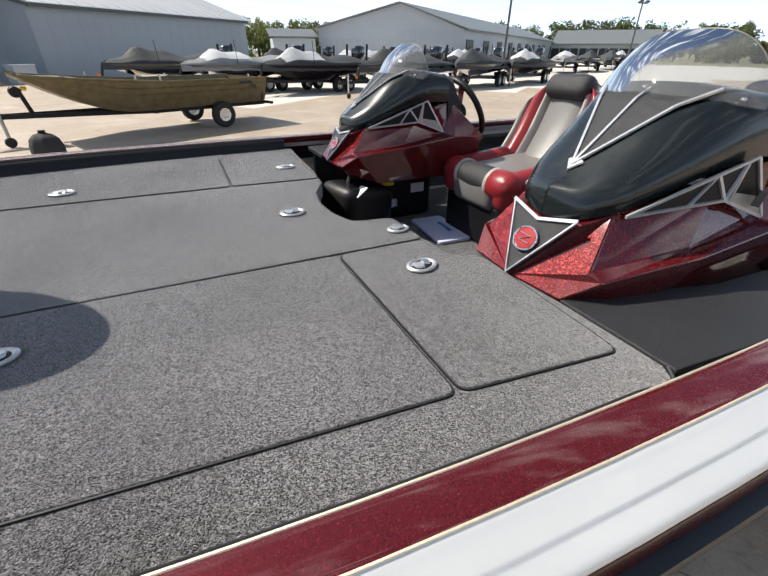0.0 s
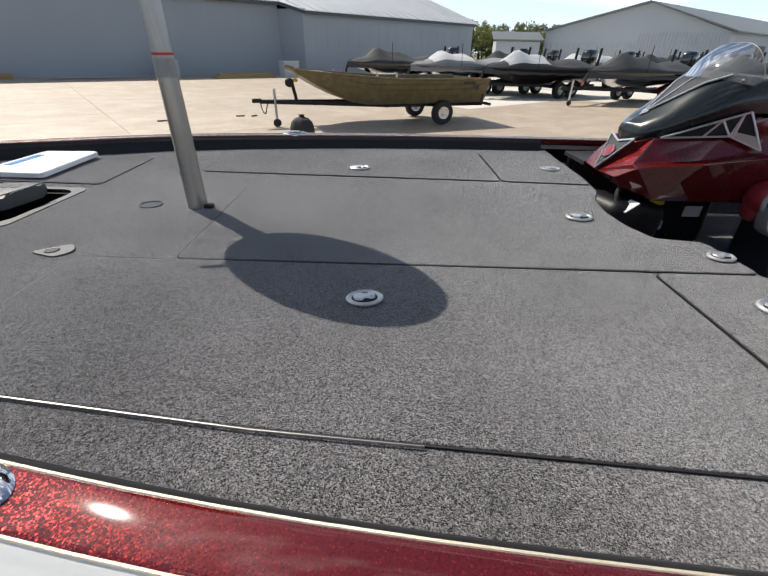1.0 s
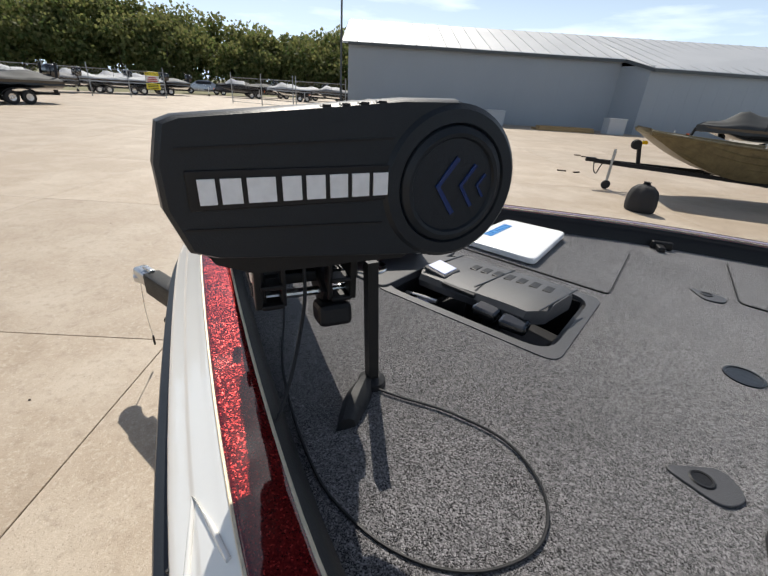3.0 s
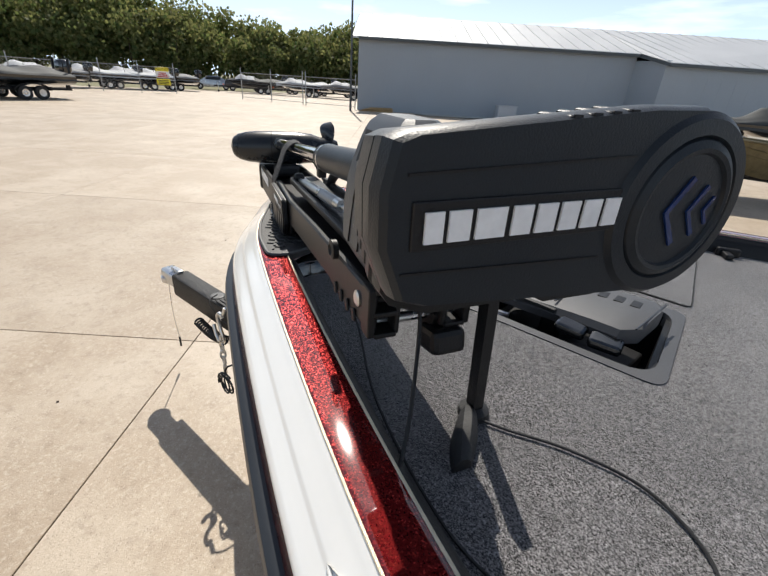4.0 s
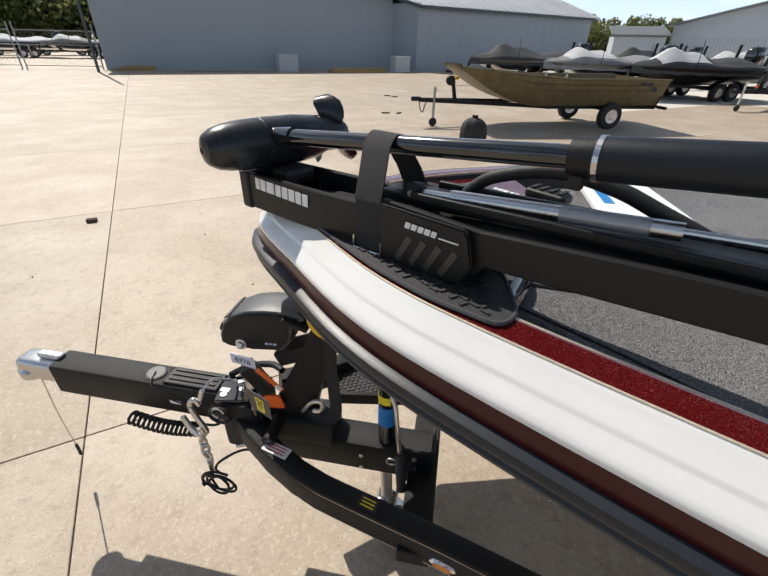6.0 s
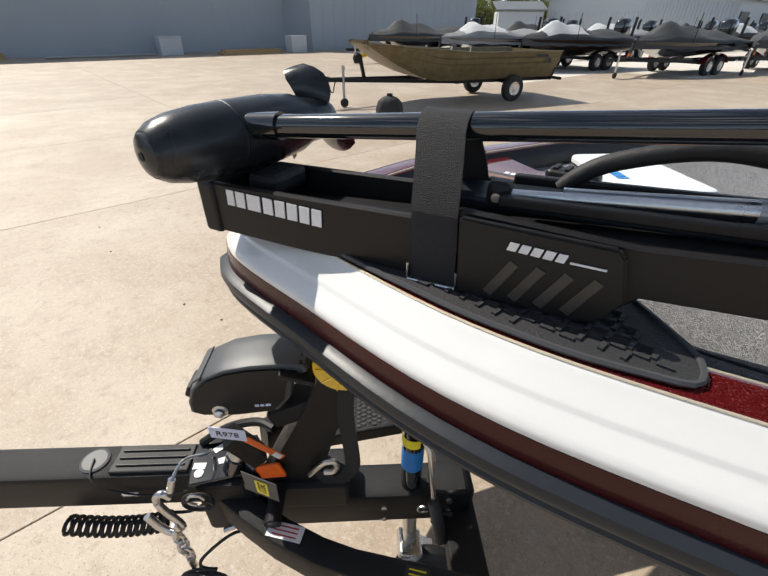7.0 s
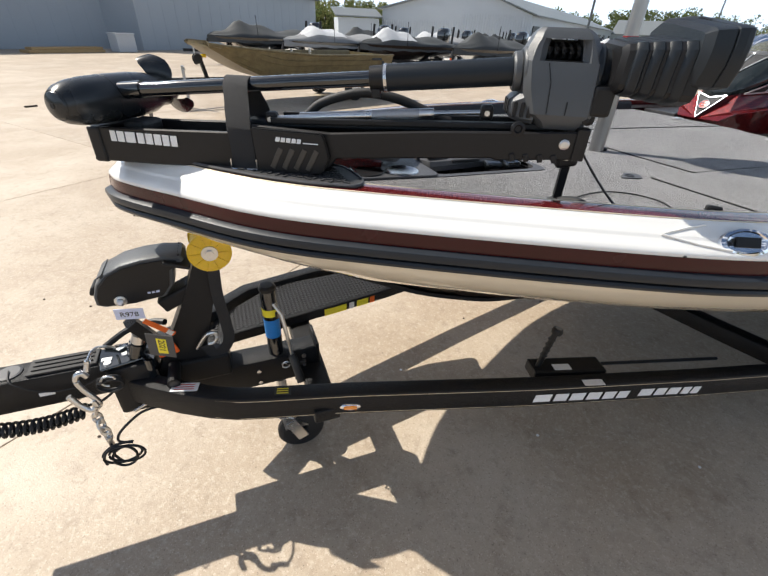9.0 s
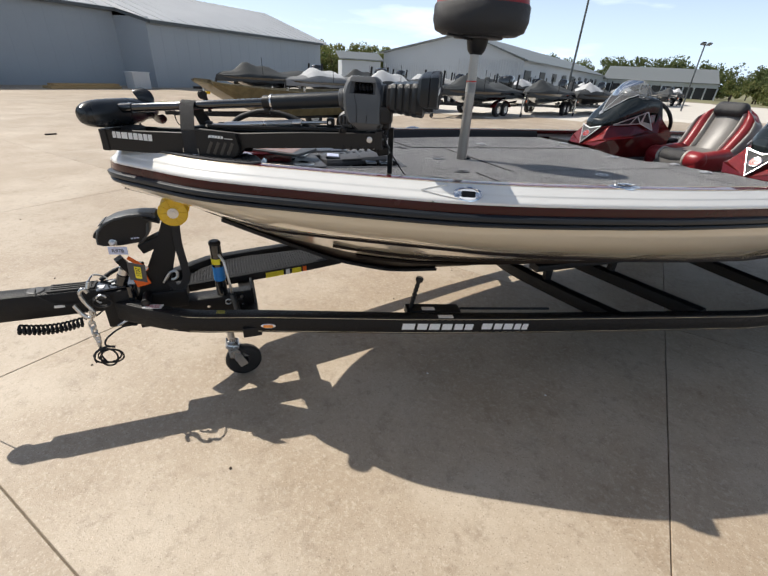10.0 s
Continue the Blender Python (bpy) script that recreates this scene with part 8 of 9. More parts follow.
for t in np.linspace(0, 1, 80):
    a = 2 * math.pi * 3.4 * t
    ring_pts.append((-0.172 + (0.050 + 0.010 * math.sin(7 * t)) * math.cos(a + 0.9) - 0.014 * math.sin(9 * t), -0.228 - 0.010 * t, 0.335 + (0.050 - 0.012 * math.sin(4 * t)) * math.sin(a + 0.9) - 0.012 * t))
tp_("light_plug_cable", tube(tail + ring_pts, 0.0045, 6), M_RUBBER, "black cable coiled below the tongue", smooth=60)
tp_("cable_sleeve", rod((-0.208, -0.210, 0.405), (-0.205, -0.212, 0.365), 0.009, 10), M_STEEL)
tp_("cable_drop", tube(smooth_path([(-0.205, -0.212, 0.365), (-0.208, -0.222, 0.33), (-0.19, -0.228, 0.29)], 5), 0.0045, 6), M_RUBBER)
tp_("breakaway_lead", tube(smooth_path([(-0.86, TY - 0.045, 0.58), (-0.868, TY - 0.05, 0.40), (-0.90, TY - 0.03, 0.20)], 6), 0.0025, 6), M_STEEL)
tp_("lead_end", rod((-0.90, TY - 0.03, 0.20), (-0.908, TY - 0.027, 0.13), 0.006, 8), M_RUBBER)
# wheels under the stern
for sgn in (-1, 1):
    w = tp_("wheel", lathe([(0.17, -0.09), (0.29, -0.09), (0.32, -0.06), (0.325, 0), (0.32, 0.06), (0.29, 0.09), (0.17, 0.09)], pose(5.1, TY + sgn * 1.08, 0.325, 90), 32), M_TYRE, "black trailer tyre", smooth=35)
    tp_("rim", lathe([(0.17, -0.08), (0.15, -0.05), (0.05, -0.06), (0, -0.06)] if sgn < 0 else [(0.17, 0.08), (0.15, 0.05), (0.05, 0.06), (0, 0.06)], pose(5.1, TY + sgn * 1.08, 0.325, 90), 24), M_STEEL, parent=w)
tp_("axle", rod((5.1, TY - 1.08, 0.325), (5.1, TY + 1.08, 0.325), 0.03), M_TRAILER)

# ---------------------------------------------------------------- trailer wheel shared by the parked boats


def road_wheel(parent, x, y, r, w, rim_mat):
    t = part("tyre", lathe([(r * 0.58, -w / 2), (r * 0.9, -w / 2), (r * 0.985, -w * 0.36), (r, 0), (r * 0.985, w * 0.36), (r * 0.9, w / 2), (r * 0.58, w / 2)], pose(x, y, r, 90), 28), M_TYRE, parent, smooth=35)
    part("rim", lathe([(r * 0.52, -w * 0.505), (r * 0.52, -w * 0.53), (r * 0.47, -w * 0.53), (r * 0.42, -w * 0.51), (r * 0.24, -w * 0.515), (r * 0.2, -w * 0.58), (0, -w * 0.60)], pose(x, y, r, 90), 22), rim_mat, t, smooth=30)
    part("rim", lathe([(r * 0.52, w * 0.505), (r * 0.52, w * 0.53), (r * 0.47, w * 0.53), (r * 0.42, w * 0.51), (r * 0.24, w * 0.515), (r * 0.2, w * 0.58), (0, w * 0.60)], pose(x, y, r, 90), 22), rim_mat, t, smooth=30)
    return t


# ---------------------------------------------------------------- olive flat-bottomed boat on its trailer
JM = pose(0.14, 9.27, 0, 0, 0, 22.5)
jon = thing("jon_boat", "olive-brown aluminium flat-bottomed boat, empty and uncovered", "jon boat", JM)
JL = 4.85
outer, inner_ = [], []
for t in np.linspace(0, 1, 22):
    x = JL * t
    rise = max(0.0, 1 - t / 0.36) ** 1.7
    zb = 0.50 + 0.70 * rise
    zt = 1.235 - 0.19 * min(1, t / 0.5) ** 0.8
    wt_ = 0.62 + 0.33 * min(1, t / 0.35) ** 0.6
    wb = wt_ * (0.74 + 0.02 * t)
    zb = min(zb, zt - 0.05)
    outer.append([(x, -wt_, zt), (x, -wt_ * 0.985, zt - 0.04), (x, -wb - (wt_ - wb) * 0.3, zb + 0.10), (x, -wb, zb), (x, -wb * 0.4, zb - 0.012), (x, wb * 0.4, zb - 0.012), (x, wb, zb), (x, wb + (wt_ - wb) * 0.3, zb + 0.10), (x, wt_ * 0.985, zt - 0.04), (x, wt_, zt)])
    inner_.append([(x, -wt_ + 0.03, zt - 0.002), (x, -wb + 0.03, zb + 0.05), (x, wb - 0.03, zb + 0.05), (x, wt_ - 0.03, zt - 0.002)])
b = loft(outer, closed=False, caps=False)
b = loft(inner_[1:], closed=False, caps=False, bm=b)
for ring_ in (outer[0], outer[-1]):
    vs = [b.verts.new(p) for p in ring_]
    b.faces.new(vs)
part("hull", b, M_CAMO, jon, "olive-brown mottled aluminium hull", smooth=35)
for s, i in ((-1, 0), (1, 9)):
    part("gunwale", tube([r[i] for r in outer], 0.022, 8), M_CAMO, jon, "rolled gunwale edge", smooth=50)
for k in range(4):
    z = 0.60 + 0.11 * k
    part("strake", tube([(x, -(0.72 + 0.23 * min(1, x / 1.8)) * (0.80 + 0.055 * k) - 0.012, z + 0.55 * max(0, 1 - x / 1.8) ** 1.7) for x in np.linspace(0.5, JL - 0.1, 14)], 0.008, 5), M_CAMO, jon)
part("bow_deck", plate([(0.02, -0.58), (0.95, -0.80), (0.95, 0.80), (0.02, 0.58)], lambda x, y: 1.20 - 0.05 * x, 0.03), M_CAMO, jon)
part("hull_mark", box(0.34, 0.004, 0.05, pose(4.25, -0.955, 0.96, -14)), M_INK, jon, "dark mark on the hull side")
part("hull_mark", box(0.10, 0.004, 0.10, pose(4.48, -0.950, 0.86, -14)), M_INK, jon)
for x in (1.9, 2.4):
    part("seat_post", rod((x, -0.62, 1.06), (x, -0.62, 1.17), 0.03, 8), M_STEEL, jon)
jt = thing("jon_boat_trailer", "black single-axle trailer under the olive boat", "trailer", JM)
for sgn in (-1, 1):
    part("frame_rail", tube([(-0.75, 0.0 + sgn * 0.03, 0.55), (0.9, sgn * 0.30, 0.50), (2.2, sgn * 0.55, 0.46), (JL + 0.1, sgn * 0.55, 0.44)], 0, flat=(0.05, 0.08)), M_TRAILER, jt, "black frame rail")
    part("bunk", box(3.0, 0.10, 0.06, pose(3.0, sgn * 0.40, 0.515)), M_CARPET_DARK, jt)
    road_wheel(jt, 3.62, sgn * 0.80, 0.285, 0.16, M_STEEL)
    part("rear_guide", tube([(JL - 0.3, sgn * 0.55, 0.44), (JL - 0.25, sgn * 0.98, 0.47), (JL - 0.2, sgn * 1.0, 0.72)], 0.02, 8), M_TRAILER, jt)
part("cross_member", box(0.07, 1.5, 0.06, pose(3.62, 0, 0.40)), M_TRAILER, jt)
part("cross_member", box(0.07, 1.1, 0.06, pose(2.2, 0, 0.44)), M_TRAILER, jt)
part("rear_bar", box(0.06, 2.0, 0.06, pose(JL + 0.05, 0, 0.47)), M_TRAILER, jt)
part("winch_post", tube([(0.10, 0, 0.55), (0.02, 0, 0.92)], 0, flat=(0.07, 0.06), up=Vector((0, 1, 0))), M_TRAILER, jt)
part("winch", lathe([(0.09, -0.05), (0.1, -0.03), (0.06, -0.02), (0.06, 0.02), (0.1, 0.03), (0.09, 0.05)], pose(-0.04, 0, 0.94, 90), 18), M_BLACK, jt)
part("bow_stop", box(0.10, 0.10, 0.07, pose(0.10, 0, 0.99), 0.02), M_YELLOW, jt)
part("coupler", box(0.22, 0.10, 0.09, pose(-0.82, 0, 0.57), 0.02), M_BLACK, jt)
part("jack_post", tube([(-0.42, -0.09, 0.82), (-0.42, -0.09, 0.16)], 0.03, 10), M_GALV, jt)
part("jack_wheel", lathe([(0.02, -0.025), (0.085, -0.025), (0.095, 0), (0.085, 0.025), (0.02, 0.025)], pose(-0.42, -0.10, 0.095, 90), 20), M_RUBBER, jt)
part("jack_crank", tube([(-0.42, -0.09, 0.80), (-0.42, -0.20, 0.80), (-0.42, -0.20, 0.74)], 0.012, 6), M_STEEL, jt)
part("safety_cable", tube(smooth_path([(-0.75, -0.03, 0.52), (-0.72, -0.05, 0.36), (-0.66, -0.05, 0.30), (-0.62, -0.04, 0.42), (-0.58, -0.03, 0.52)], 5), 0.012, 6), M_RUBBER, jt)
spare = thing("covered_spare_wheel", "spare wheel in a gathered black fabric cover", "wheel cover", pose(0.70, 7.35, 0, 0, 0, 75))
rings = []
for z, r in ((0.0, 0.27), (0.03, 0.30), (0.15, 0.315), (0.30, 0.30), (0.42, 0.26), (0.50, 0.17), (0.53, 0.07), (0.545, 0.05), (0.575, 0.075)):
    r, z = r * 0.82, z * 0.88
    rings.append([(r * 0.62 * math.cos(a) * (1 + 0.05 * math.sin(8 * a) * min(1, z / 0.3)), r * math.sin(a) * (1 + 0.05 * math.sin(11 * a) * min(1, z / 0.3)), z) for a in np.linspace(0, 2 * math.pi, 40, endpoint=False)])
part("cover", loft(rings), M_WEB, spare, "wrinkled gathered black cover", smooth=60)
part("tie_cord", tube([(0.040 * math.cos(a), 0.052 * math.sin(a), 0.475) for a in np.linspace(0, 6.28, 16)], 0.008, 6), M_BLACK, spare)

# ---------------------------------------------------------------- covered boats on trailers


def covered_boat(name, cov, hull, label, stripe, seed, red=False, length=5.7):
    """A bass boat under a fitted cover on its trailer, bow at the origin, stern along +x."""
    rnd = random.Random(seed)
    o = thing(name, label, "covered boat", group="covered boats in the lot")
    W = lambda t: 1.15 * (1 - (1 - min(1, t / 0.62)) ** 1.9) ** 0.9 + 0.02
    hull_r, cov_r = [], []
    ph = rnd.random() * 6
    for t in np.linspace(0, 1, 26):
        x = length * t
        w = W(t)
        zg = 1.10 - 0.06 * t
        keel = 0.52 + 0.55 * max(0, 1 - t / 0.35) ** 1.6
        hull_r.append([(x, -w, zg), (x, -w * 0.93, zg - 0.22), (x, -w * 0.80, (zg + keel) / 2 - 0.05), (x, 0, keel), (x, w * 0.80, (zg + keel) / 2 - 0.05), (x, w * 0.93, zg - 0.22), (x, w, zg)])
        hump = 0.44 * math.exp(-((t - 0.26) / 0.085) ** 2) + 0.36 * math.exp(-((t - 0.44) / 0.12) ** 2) + 0.24 * math.exp(-((t - 0.80) / 0.16) ** 2) + 0.16
        hump *= min(1, t / 0.06)
        row = []
        for a in np.linspace(-1, 1, 17):
            fall = (1 - abs(a) ** 1.5)
            z = zg + 0.02 + hump * fall * (0.9 + 0.10 * math.cos(5 * a + ph)) + 0.018 * math.sin(14 * a + 9 * t + ph) * (1 - a * a) + 0.012 * math.sin(31 * t + 6 * a)
            y = a * (w + 0.02)
            if abs(a) > 0.93:
                z = zg - 0.20 + 0.02 * math.sin(40 * t + ph)
                y = a / abs(a) * (w + 0.025) * (0.97 if abs(a) > 0.99 else 1.0)
            row.append((x, y, z))
        cov_r.append(row)
    part("hull", loft(hull_r, closed=False, caps=False), hull, o, "glossy hull below the cover", smooth=50)
    cv = part("cover", loft(cov_r, closed=False, caps=False), cov, o, "fitted canvas boat cover with folds", smooth=70)
    if stripe is not None:
        sub = [[(p[0], p[1], p[2] + 0.012) for p in r[2:15]] for r in (cov_r[4:13] if seed % 2 else cov_r[12:23])]
        part("pale_panel", loft(sub, closed=False, caps=False), stripe, cv, "lighter top panel of the cover", smooth=70)
    for sgn in (-1, 1):
        part("frame_rail", tube([(-0.15, sgn * 0.06, 0.55), (0.7, sgn * 0.35, 0.52), (2.6, sgn * 0.8, 0.48), (length - 0.2, sgn * 0.85, 0.46)], 0, flat=(0.06, 0.10)), M_TRAILER, o)
        road_wheel(o, length * 0.70, sgn * 1.0, 0.31, 0.20, M_STEEL)
        road_wheel(o, length * 0.70 - 0.72, sgn * 1.0, 0.31, 0.20, M_STEEL)
        part("mudguard", tube([(length * 0.70 - 0.36 + 0.80 * math.cos(a), sgn * 1.0, 0.34 + 0.38 * math.sin(a)) for a in np.linspace(0.2, 2.95, 10)], 0, flat=(0.26, 0.03)), M_RED if red else M_TRAILER, o, "rounded mudguard")
    part("axle", box(0.9, 1.9, 0.07, pose(length * 0.70 - 0.36, 0, 0.40)), M_TRAILER, o)
    part("tongue", tube([(-1.15, 0, 0.56), (0.2, 0, 0.54)], 0, flat=(0.09, 0.11)), M_TRAILER, o)
    part("winch_post", tube([(-0.12, 0, 0.56), (0.0, 0, 1.0)], 0, flat=(0.08, 0.08), up=Vector((0, 1, 0))), M_TRAILER, o)
    part("jack", tube([(-0.75, -0.10, 0.85), (-0.75, -0.10, 0.10)], 0.035, 8), M_STEEL, o)
    part("jack_wheel", lathe([(0.02, -0.03), (0.09, -0.03), (0.10, 0), (0.09, 0.03), (0.02, 0.03)], pose(-0.75, -0.11, 0.10, 90), 16), M_RUBBER, o)
    part("tag", box(0.12, 0.01, 0.10, pose(-0.25, -0.10, 0.72)), M_ORANGE, o)
    mo = part("outboard_cowl", loft([[(length + 0.14 + 0.32 * s * c + 0.05 * q, 0.24 * s * d, 1.20 + 0.62 * q) for c, d in ((-1, -.7), (-.6, -1), (.6, -1), (1, -.6), (1, .6), (.6, 1), (-.6, 1), (-1, .7))] for q, s in ((0, 0.85), (0.25, 1.0), (0.7, 1.02), (0.92, 0.85), (1.0, 0.5))]), M_GLOSSBLACK, o, "glossy black outboard motor", smooth=45)
    part("outboard_leg", box(0.18, 0.14, 0.80, pose(length + 0.15, 0, 0.82), 0.04), M_BLACK, mo)
    for sgn in (-1, 1):
        part("shallow_anchor", box(0.10, 0.08, 1.05, pose(length + 0.02, sgn * 0.62, 1.35, 0, 5, 0), 0.02), M_BLACK, o, "tall black shallow-water anchor")
    part("whip_pole", rod((length * 0.35, -0.9, 1.0), (length * 0.34, -0.92, 1.95), 0.012, 6), M_BLACK, o)
    return o


kinds = [covered_boat("covered_bass_boat", M_COVER_D, M_GLOSSBLACK, "bass boat on a trailer under a charcoal cover", None, 1),
         covered_boat("covered_bass_boat", M_COVER_G, M_GLOSSBLACK, "bass boat on a trailer under a grey cover with pale top", M_COVER_W, 5),
         covered_boat("covered_bass_boat", M_COVER_D, M_BROWN, "dark bass boat on a trailer with pale-topped cover", M_COVER_W, 3),
         covered_boat("covered_bass_boat", M_COVER_D, M_GLOSSBLACK, "covered bass boat on a trailer with red mudguards", None, 4, True)]
kinds.append(covered_boat("covered_bass_boat", M_COVER_W, M_GLOSSBLACK, "bass boat on a trailer under a pale silver cover", None, 6))
spots = [(0, 0.45, 21.0, 24), (1, 3.35, 18.4, 24), (2, 6.2, 17.0, 27), (3, 9.6, 15.3, 27), (0, 15.0, 16.4, 33), (2, 19.4, 17.6, 34),
         (0, 7.2, 24.6, 26), (1, 11.2, 23.4, 26), (3, 15.2, 23.4, 30), (2, 19.6, 24.2, 34), (0, 24.2, 24.0, 38), (2, 27.6, 26.4, 40),
         (1, 31.6, 25.6, 42), (0, 36.0, 27.0, 42), (1, 16.0, 31.0, 30), (0, 21.5, 31.5, 33), (2, 26.5, 33.0, 36), (0, 42.0, 29.5, 44),
         (1, 36.0, 37.0, 40), (2, 48.0, 33.0, 45)]
first = {}
for k, x, y, a in spots:
    m = pose(x, y, 0, 0, 0, a)
    if k not in first:
        kinds[k].matrix_world = m
        first[k] = 1
    else:
        copy_thing(kinds[k], m)
# boats and cars beyond the fence, seen through it
for k, x, y, a in ((0, -25.1, 1.1, 105), (0, -26.6, -1.9, 100), (1, -40.0, 6.0, 80), (4, -40.5, 10.0, 85), (1, -41.5, 15.5, 75), (4, -41.0, 13.0, 70), (2, -40.0, 24.0, 60), (4, -36.5, 27.5, 50), (1, -32.5, 30.0, 45), (2, -29.0, 33.0, 40)):
    m = pose(x, y, 0, 0, 0, a)
    if k not in first:
        kinds[k].matrix_world = m
        first[k] = 1
    else:
        copy_thing(kinds[k], m)


def parked_car(paint, label):
    o = thing("parked_car", label, "car", group="cars beyond the fence")
    body = [(-2.1, 0.55, 0.70), (-1.95, 0.35, 0.80), (-1.2, 0.30, 0.95), (-0.5, 0.30, 1.35), (0.6, 0.30, 1.42), (1.4, 0.30, 1.02), (2.1, 0.32, 0.88), (2.2, 0.5, 0.7)]
    rings = [[(x, -0.85, lo_), (x, -0.88, (lo_ + min(hi_, 0.95)) / 2), (x, -0.86 if hi_ < 1.0 else -0.66, hi_), (x, 0.86 if hi_ < 1.0 else 0.66, hi_), (x, 0.88, (lo_ + min(hi_, 0.95)) / 2), (x, 0.85, lo_)] for x, lo_, hi_ in body]
    part("body", loft(rings), paint, o, smooth=30)
    for sgn in (-1, 1):
        part("side_window", box(1.5, 0.03, 0.30, pose(0.1, sgn * 0.78, 1.15, sgn * 22)), M_DARK, o)
        for x in (-1.3, 1.35):
            road_wheel(o, x, sgn * 0.80, 0.31, 0.2, M_STEEL)
    return o


cars = [parked_car(surf("silver_paint", (0.45, 0.46, 0.47), 0.25, metal=0.6, coat=0.8, bump=0), "silver car parked beyond the fence"), parked_car(surf("dark_paint", (0.05, 0.05, 0.06), 0.2, coat=1.0, bump=0), "dark car parked beyond the fence")]
for i, (k, x, y, a) in enumerate(((0, -46, 26, 60), (1, -43.5, 28.4, 60), (0, -41, 31, 55), (1, -38.5, 33.2, 55), (0, -36, 35.4, 50), (1, -33, 37.4, 50), (0, -30, 39.4, 50))):
    if i < 2:
        cars[k].matrix_world = pose(x, y, 0, 0, 0, a)
    else:
        copy_thing(cars[k], pose(x, y, 0, 0, 0, a))

# ---------------------------------------------------------------- small debris on the concrete


def debris(x, y, sx, sy, sz, a, mat_):
    o = part("wood_scrap", box(sx, sy, sz, pose(0, 0, sz / 2), 0.004), mat_)
    o.matrix_world = pose(x, y, 0, 0, 0, a)
    tagged(o, "small dark wood scrap lying on the concrete", "debris", group="scraps on the lot")


for x, y, a in ((-1.6, 10.6, 20), (-1.25, 10.7, 70), (-3.2, 9.5, 35), (-2.0, 14.5, 5), (-2.3, 14.7, 40)):
    debris(x, y, 0.22, 0.05, 0.03, a, M_BARK)
debris(-3.10, 2.30, 0.09, 0.06, 0.035, 30, M_BARK)
for k in range(26):
    rx, ry = random.uniform(-4, 3), random.uniform(-2.4, 4)
    debris_o = part("pebble", lathe([(0.0, 0), (0.006, 0.001), (0.007, 0.004), (0.003, 0.007), (0, 0.0075)], pose(rx, ry, 0.0), 7), M_BARK if k % 3 else M_LABEL)
    tagged(debris_o, "tiny pebble or leaf scrap on the concrete", "pebble", group="scraps on the lot")

# ---------------------------------------------------------------- trees


def crown_mesh(bm_lists, centre, rx, ry, rz_, n, size, rnd):
    """Adds n small tilted leaf clumps over and inside an uneven crown."""
    verts, faces = bm_lists
    lobes = [(Vector((rnd.uniform(-.55, .55) * rx, rnd.uniform(-.55, .55) * ry, rnd.uniform(-.5, .55) * rz_)), rnd.uniform(0.4, 0.65)) for _ in range(6)]
    for _ in range(n):
        c, s = rnd.choice(lobes)
        d = Vector((rnd.gauss(0, 1), rnd.gauss(0, 1), rnd.gauss(0, 1))).normalized() * (rnd.uniform(0.55, 1.05) * s)
        p = Vector(centre) + c + Vector((d.x * rx, d.y * ry, d.z * rz_))
        u = Vector((rnd.gauss(0, 1), rnd.gauss(0, 1), rnd.gauss(0, 0.6))).normalized()
        v = u.orthogonal().normalized()
        w = u.cross(v)
        a = size * rnd.uniform(0.6, 1.3)
        k = len(verts)
        for i in range(5):
            t = i * 1.2566 + rnd.random() * 0.5
            q = a * rnd.uniform(0.55, 1.0)
            verts.append(p + v * math.cos(t) * q + w * math.sin(t) * q + u * rnd.uniform(-.2, .2) * a)
        faces.append((k, k + 1, k + 2, k + 3, k + 4))


def mesh_from(name, verts, faces, mat_, parent=None):
    me = bpy.data.meshes.new(name)
    me.from_pydata([tuple(v) for v in verts], [], faces)
    me.materials.append(mat_)
    o = new(name, me)
    if parent:
        o.parent = parent
    return o


def woods(name, label, pts, h, density, n_leaf, size, mat_, seed, depth=9.0):
    """A belt of trees along pts: trunks with limbs under heaped crowns of leaf clumps."""
    rnd = random.Random(seed)
    o = thing(name, label, "trees", kind="stuff")
    leaves = ([], [])
    trunks = bmesh.new()
    p = [Vector(q) for q in pts]
    for a, c in zip(p, p[1:]):
        L = (c - a).length
        nrm = Vector((-(c - a).y, (c - a).x)).normalized()
        for i in range(int(L * density)):
            back = rnd.random()
            q = a.lerp(c, rnd.random()) + nrm * back * depth
            swell = 0.86 + 0.14 * math.sin(0.11 * q.x + seed) * math.cos(0.13 * q.y)
            zc = h * swell * min(0.86, rnd.uniform(0.04, 0.60) + 0.42 * back)
            r = h * rnd.uniform(0.13, 0.24)
            if i % 5 == 0:
                top = Vector((q.x, q.y, zc))
                trunks = rod((q.x, q.y, 0), tuple(top), 0.15, 5, 0.06, bm=trunks)
                for _ in range(2):
                    e = top + Vector((rnd.uniform(-1, 1) * r, rnd.uniform(-1, 1) * r, r * rnd.uniform(0.2, 0.8)))
                    trunks = rod(tuple(top - Vector((0, 0, zc * 0.25))), tuple(e), 0.05, 4, 0.02, bm=trunks)
            crown_mesh(leaves, (q.x, q.y, zc), r * 1.25, r * 1.25, r, n_leaf, size, rnd)
    part("trunks", trunks, M_BARK, o)
    mesh_from("crowns", *leaves, mat_, o)
    return o


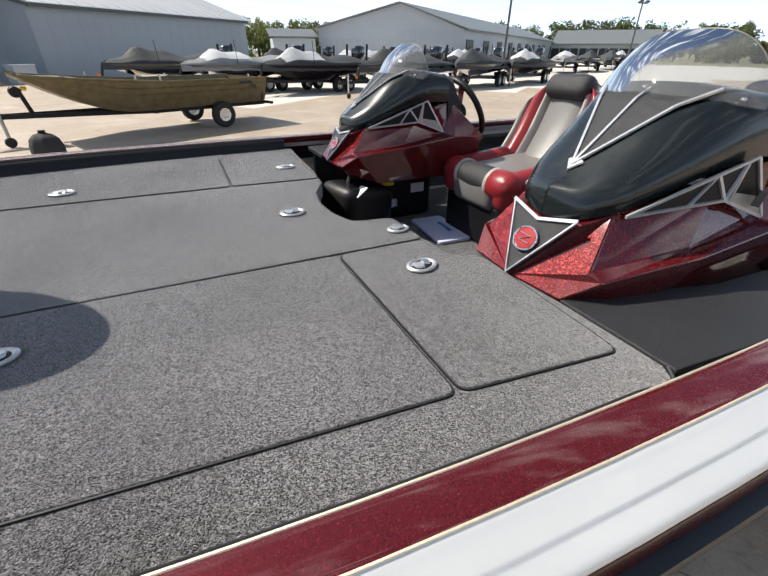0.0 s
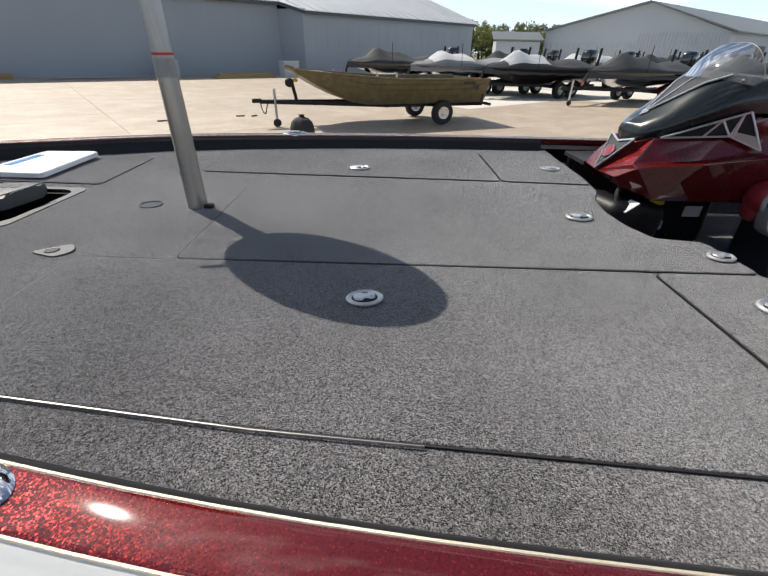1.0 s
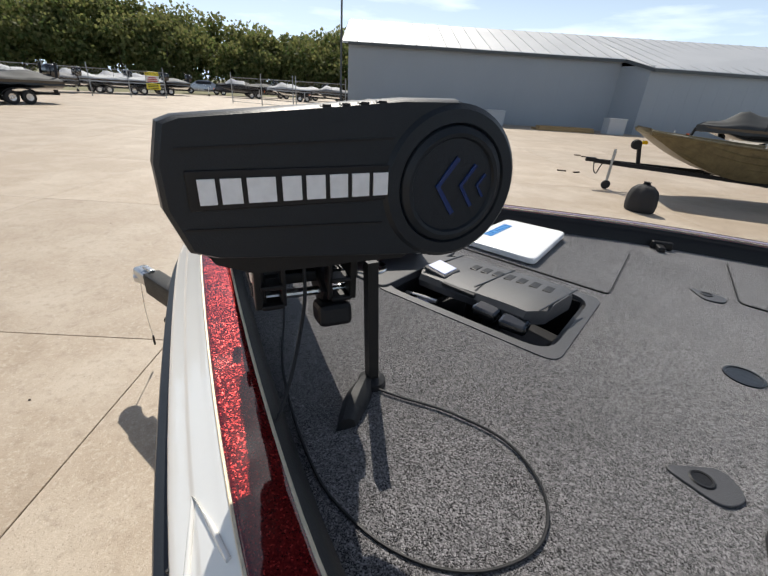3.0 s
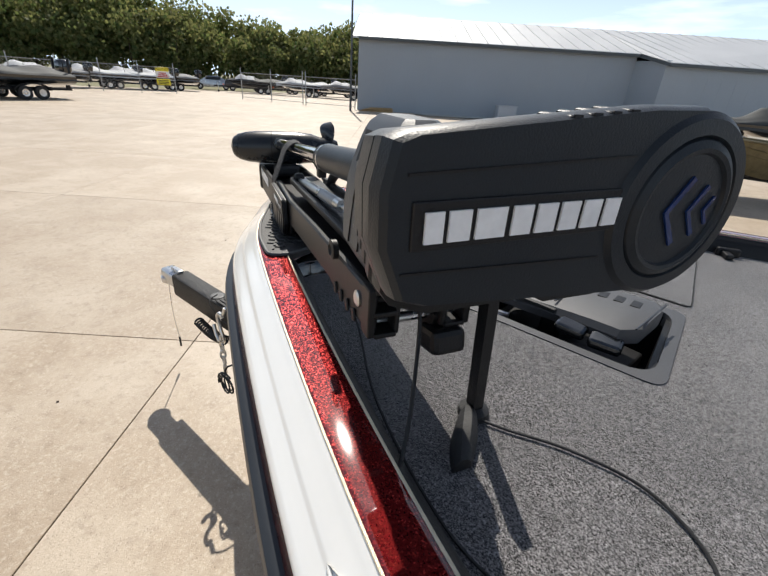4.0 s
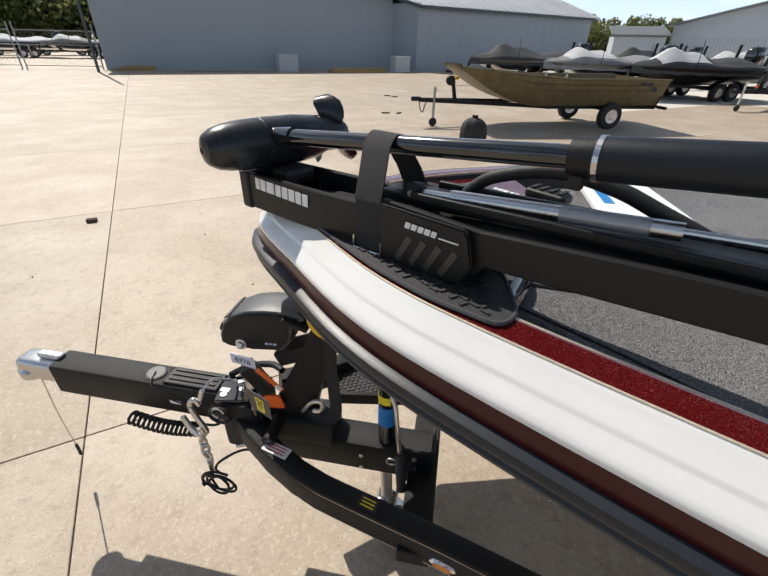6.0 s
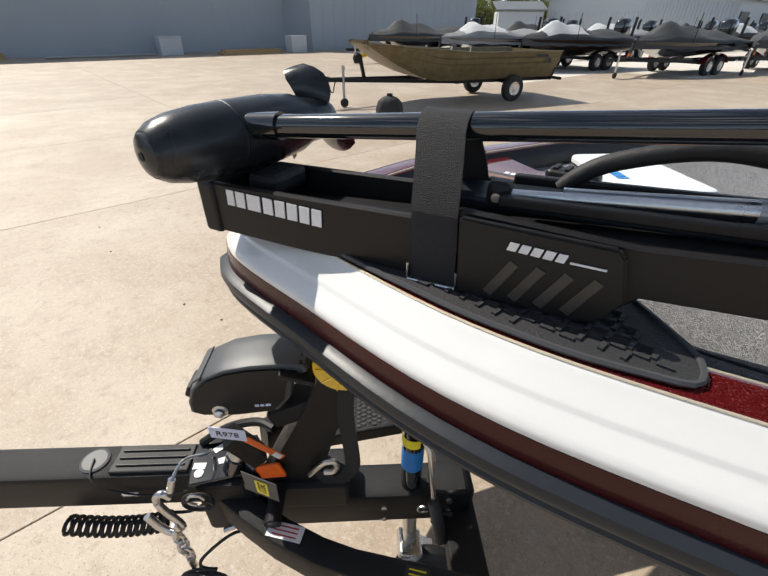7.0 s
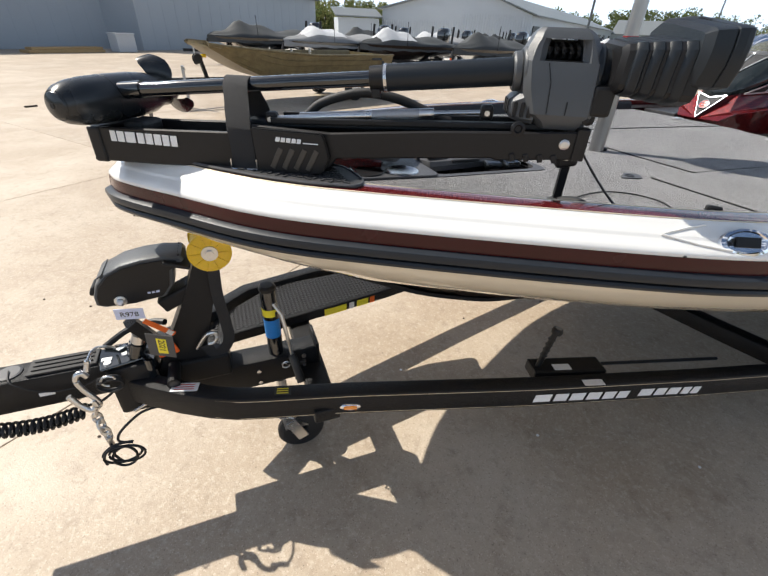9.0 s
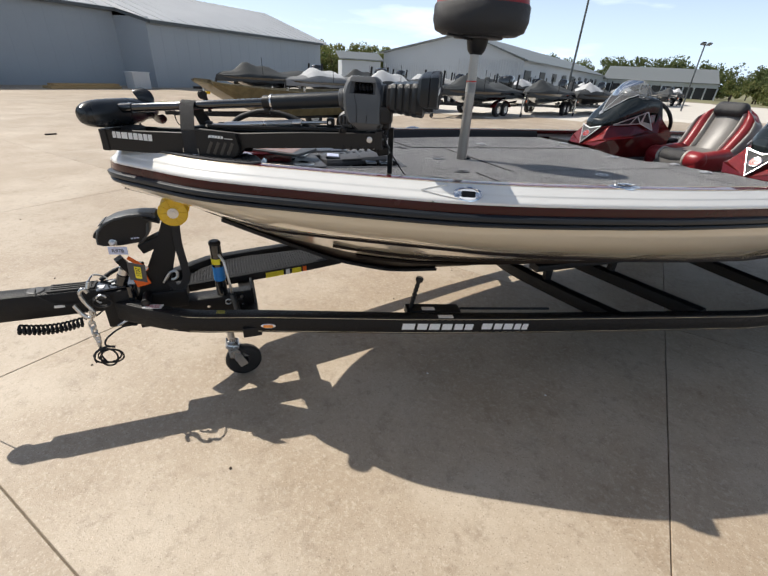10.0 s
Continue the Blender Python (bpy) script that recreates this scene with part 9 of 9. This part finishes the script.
woods("woodland", "dense green and brown woodland edge behind the fence", [(-80, -14), (-72, 8), (-66, 22), (-60, 35), (-50, 50), (-36, 62), (-18, 74)], 12.0, 6.6, 300, 0.26, M_LEAF, 5)
woods("tree_line", "green trees behind the buildings", [(8, 78), (20, 78), (34, 80), (52, 92)], 7.2, 4.6, 240, 0.17, M_LEAF, 6)
woods("tree_line", "far green trees along the horizon", [(56, 92), (75, 96), (96, 92), (112, 76), (122, 58)], 9.8, 3.6, 260, 0.24, M_LEAF2, 7)
woods("tree_line", "roadside trees at the edge of the lot", [(80, 47), (88, 38), (96, 26), (102, 12)], 4.8, 4.6, 240, 0.17, M_LEAF, 8)
woods("tree_line", "distant low trees behind the viewer", [(-80, -14), (-60, -60), (0, -85), (60, -70), (98, 12)], 8.0, 0.9, 90, 0.7, M_LEAF2, 9)

# ---------------------------------------------------------------- concrete slabs
slab_mesh = bpy.data.meshes.new("slab")
b = box(SLAB - 0.0055, SLAB - 0.0055, 0.03, pose(0, 0, -0.015), 0.0025, 1)
b.to_mesh(slab_mesh)
b.free()
slab_new = slab_mesh.copy()
slab_mesh.materials.append(M_CONCRETE)
slab_new.materials.append(M_CONCRETE_NEW)
lot = part("pavement", plate([(-44, -40), (70, -40), (70, 60), (-44, 60)], -0.022, 0.005), M_JOINT)
tagged(lot, "large tan concrete lot cast in square slabs", "pavement", kind="structure")
far_tan, far_new = bmesh.new(), bmesh.new()
cs, sn = math.cos(SLAB_TURN), math.sin(SLAB_TURN)
for i in range(-22, 24):
    for j in range(-22, 24):
        x = SLAB_AT.x + ((i + .5) * cs - (j + .5) * sn) * SLAB
        y = SLAB_AT.y + ((i + .5) * sn + (j + .5) * cs) * SLAB
        if not (-42 < x < 66 and -38 < y < 58):
            continue
        pale = y > 15.2 and x > 3.5
        if math.hypot(x - 1, y - 7) < 27:
            o = new("slab", slab_new if pale else slab_mesh)
            o.parent = lot
            o.matrix_local = pose(x, y, 0, 0, 0, math.degrees(SLAB_TURN) + random.choice((0, 90, 180, 270)))
        else:
            tgt = far_new if pale else far_tan
            tgt = plate([(x + (a * cs - c * sn) * (SLAB / 2 - 0.004), y + (a * sn + c * cs) * (SLAB / 2 - 0.004)) for a, c in ((-1, -1), (1, -1), (1, 1), (-1, 1))], 0.0, 0.02, bm=tgt)
tagged(part("far_slabs", far_tan, M_CONCRETE, lot), kind="stuff")
tagged(part("far_slabs", far_new, M_CONCRETE_NEW, lot), kind="stuff")
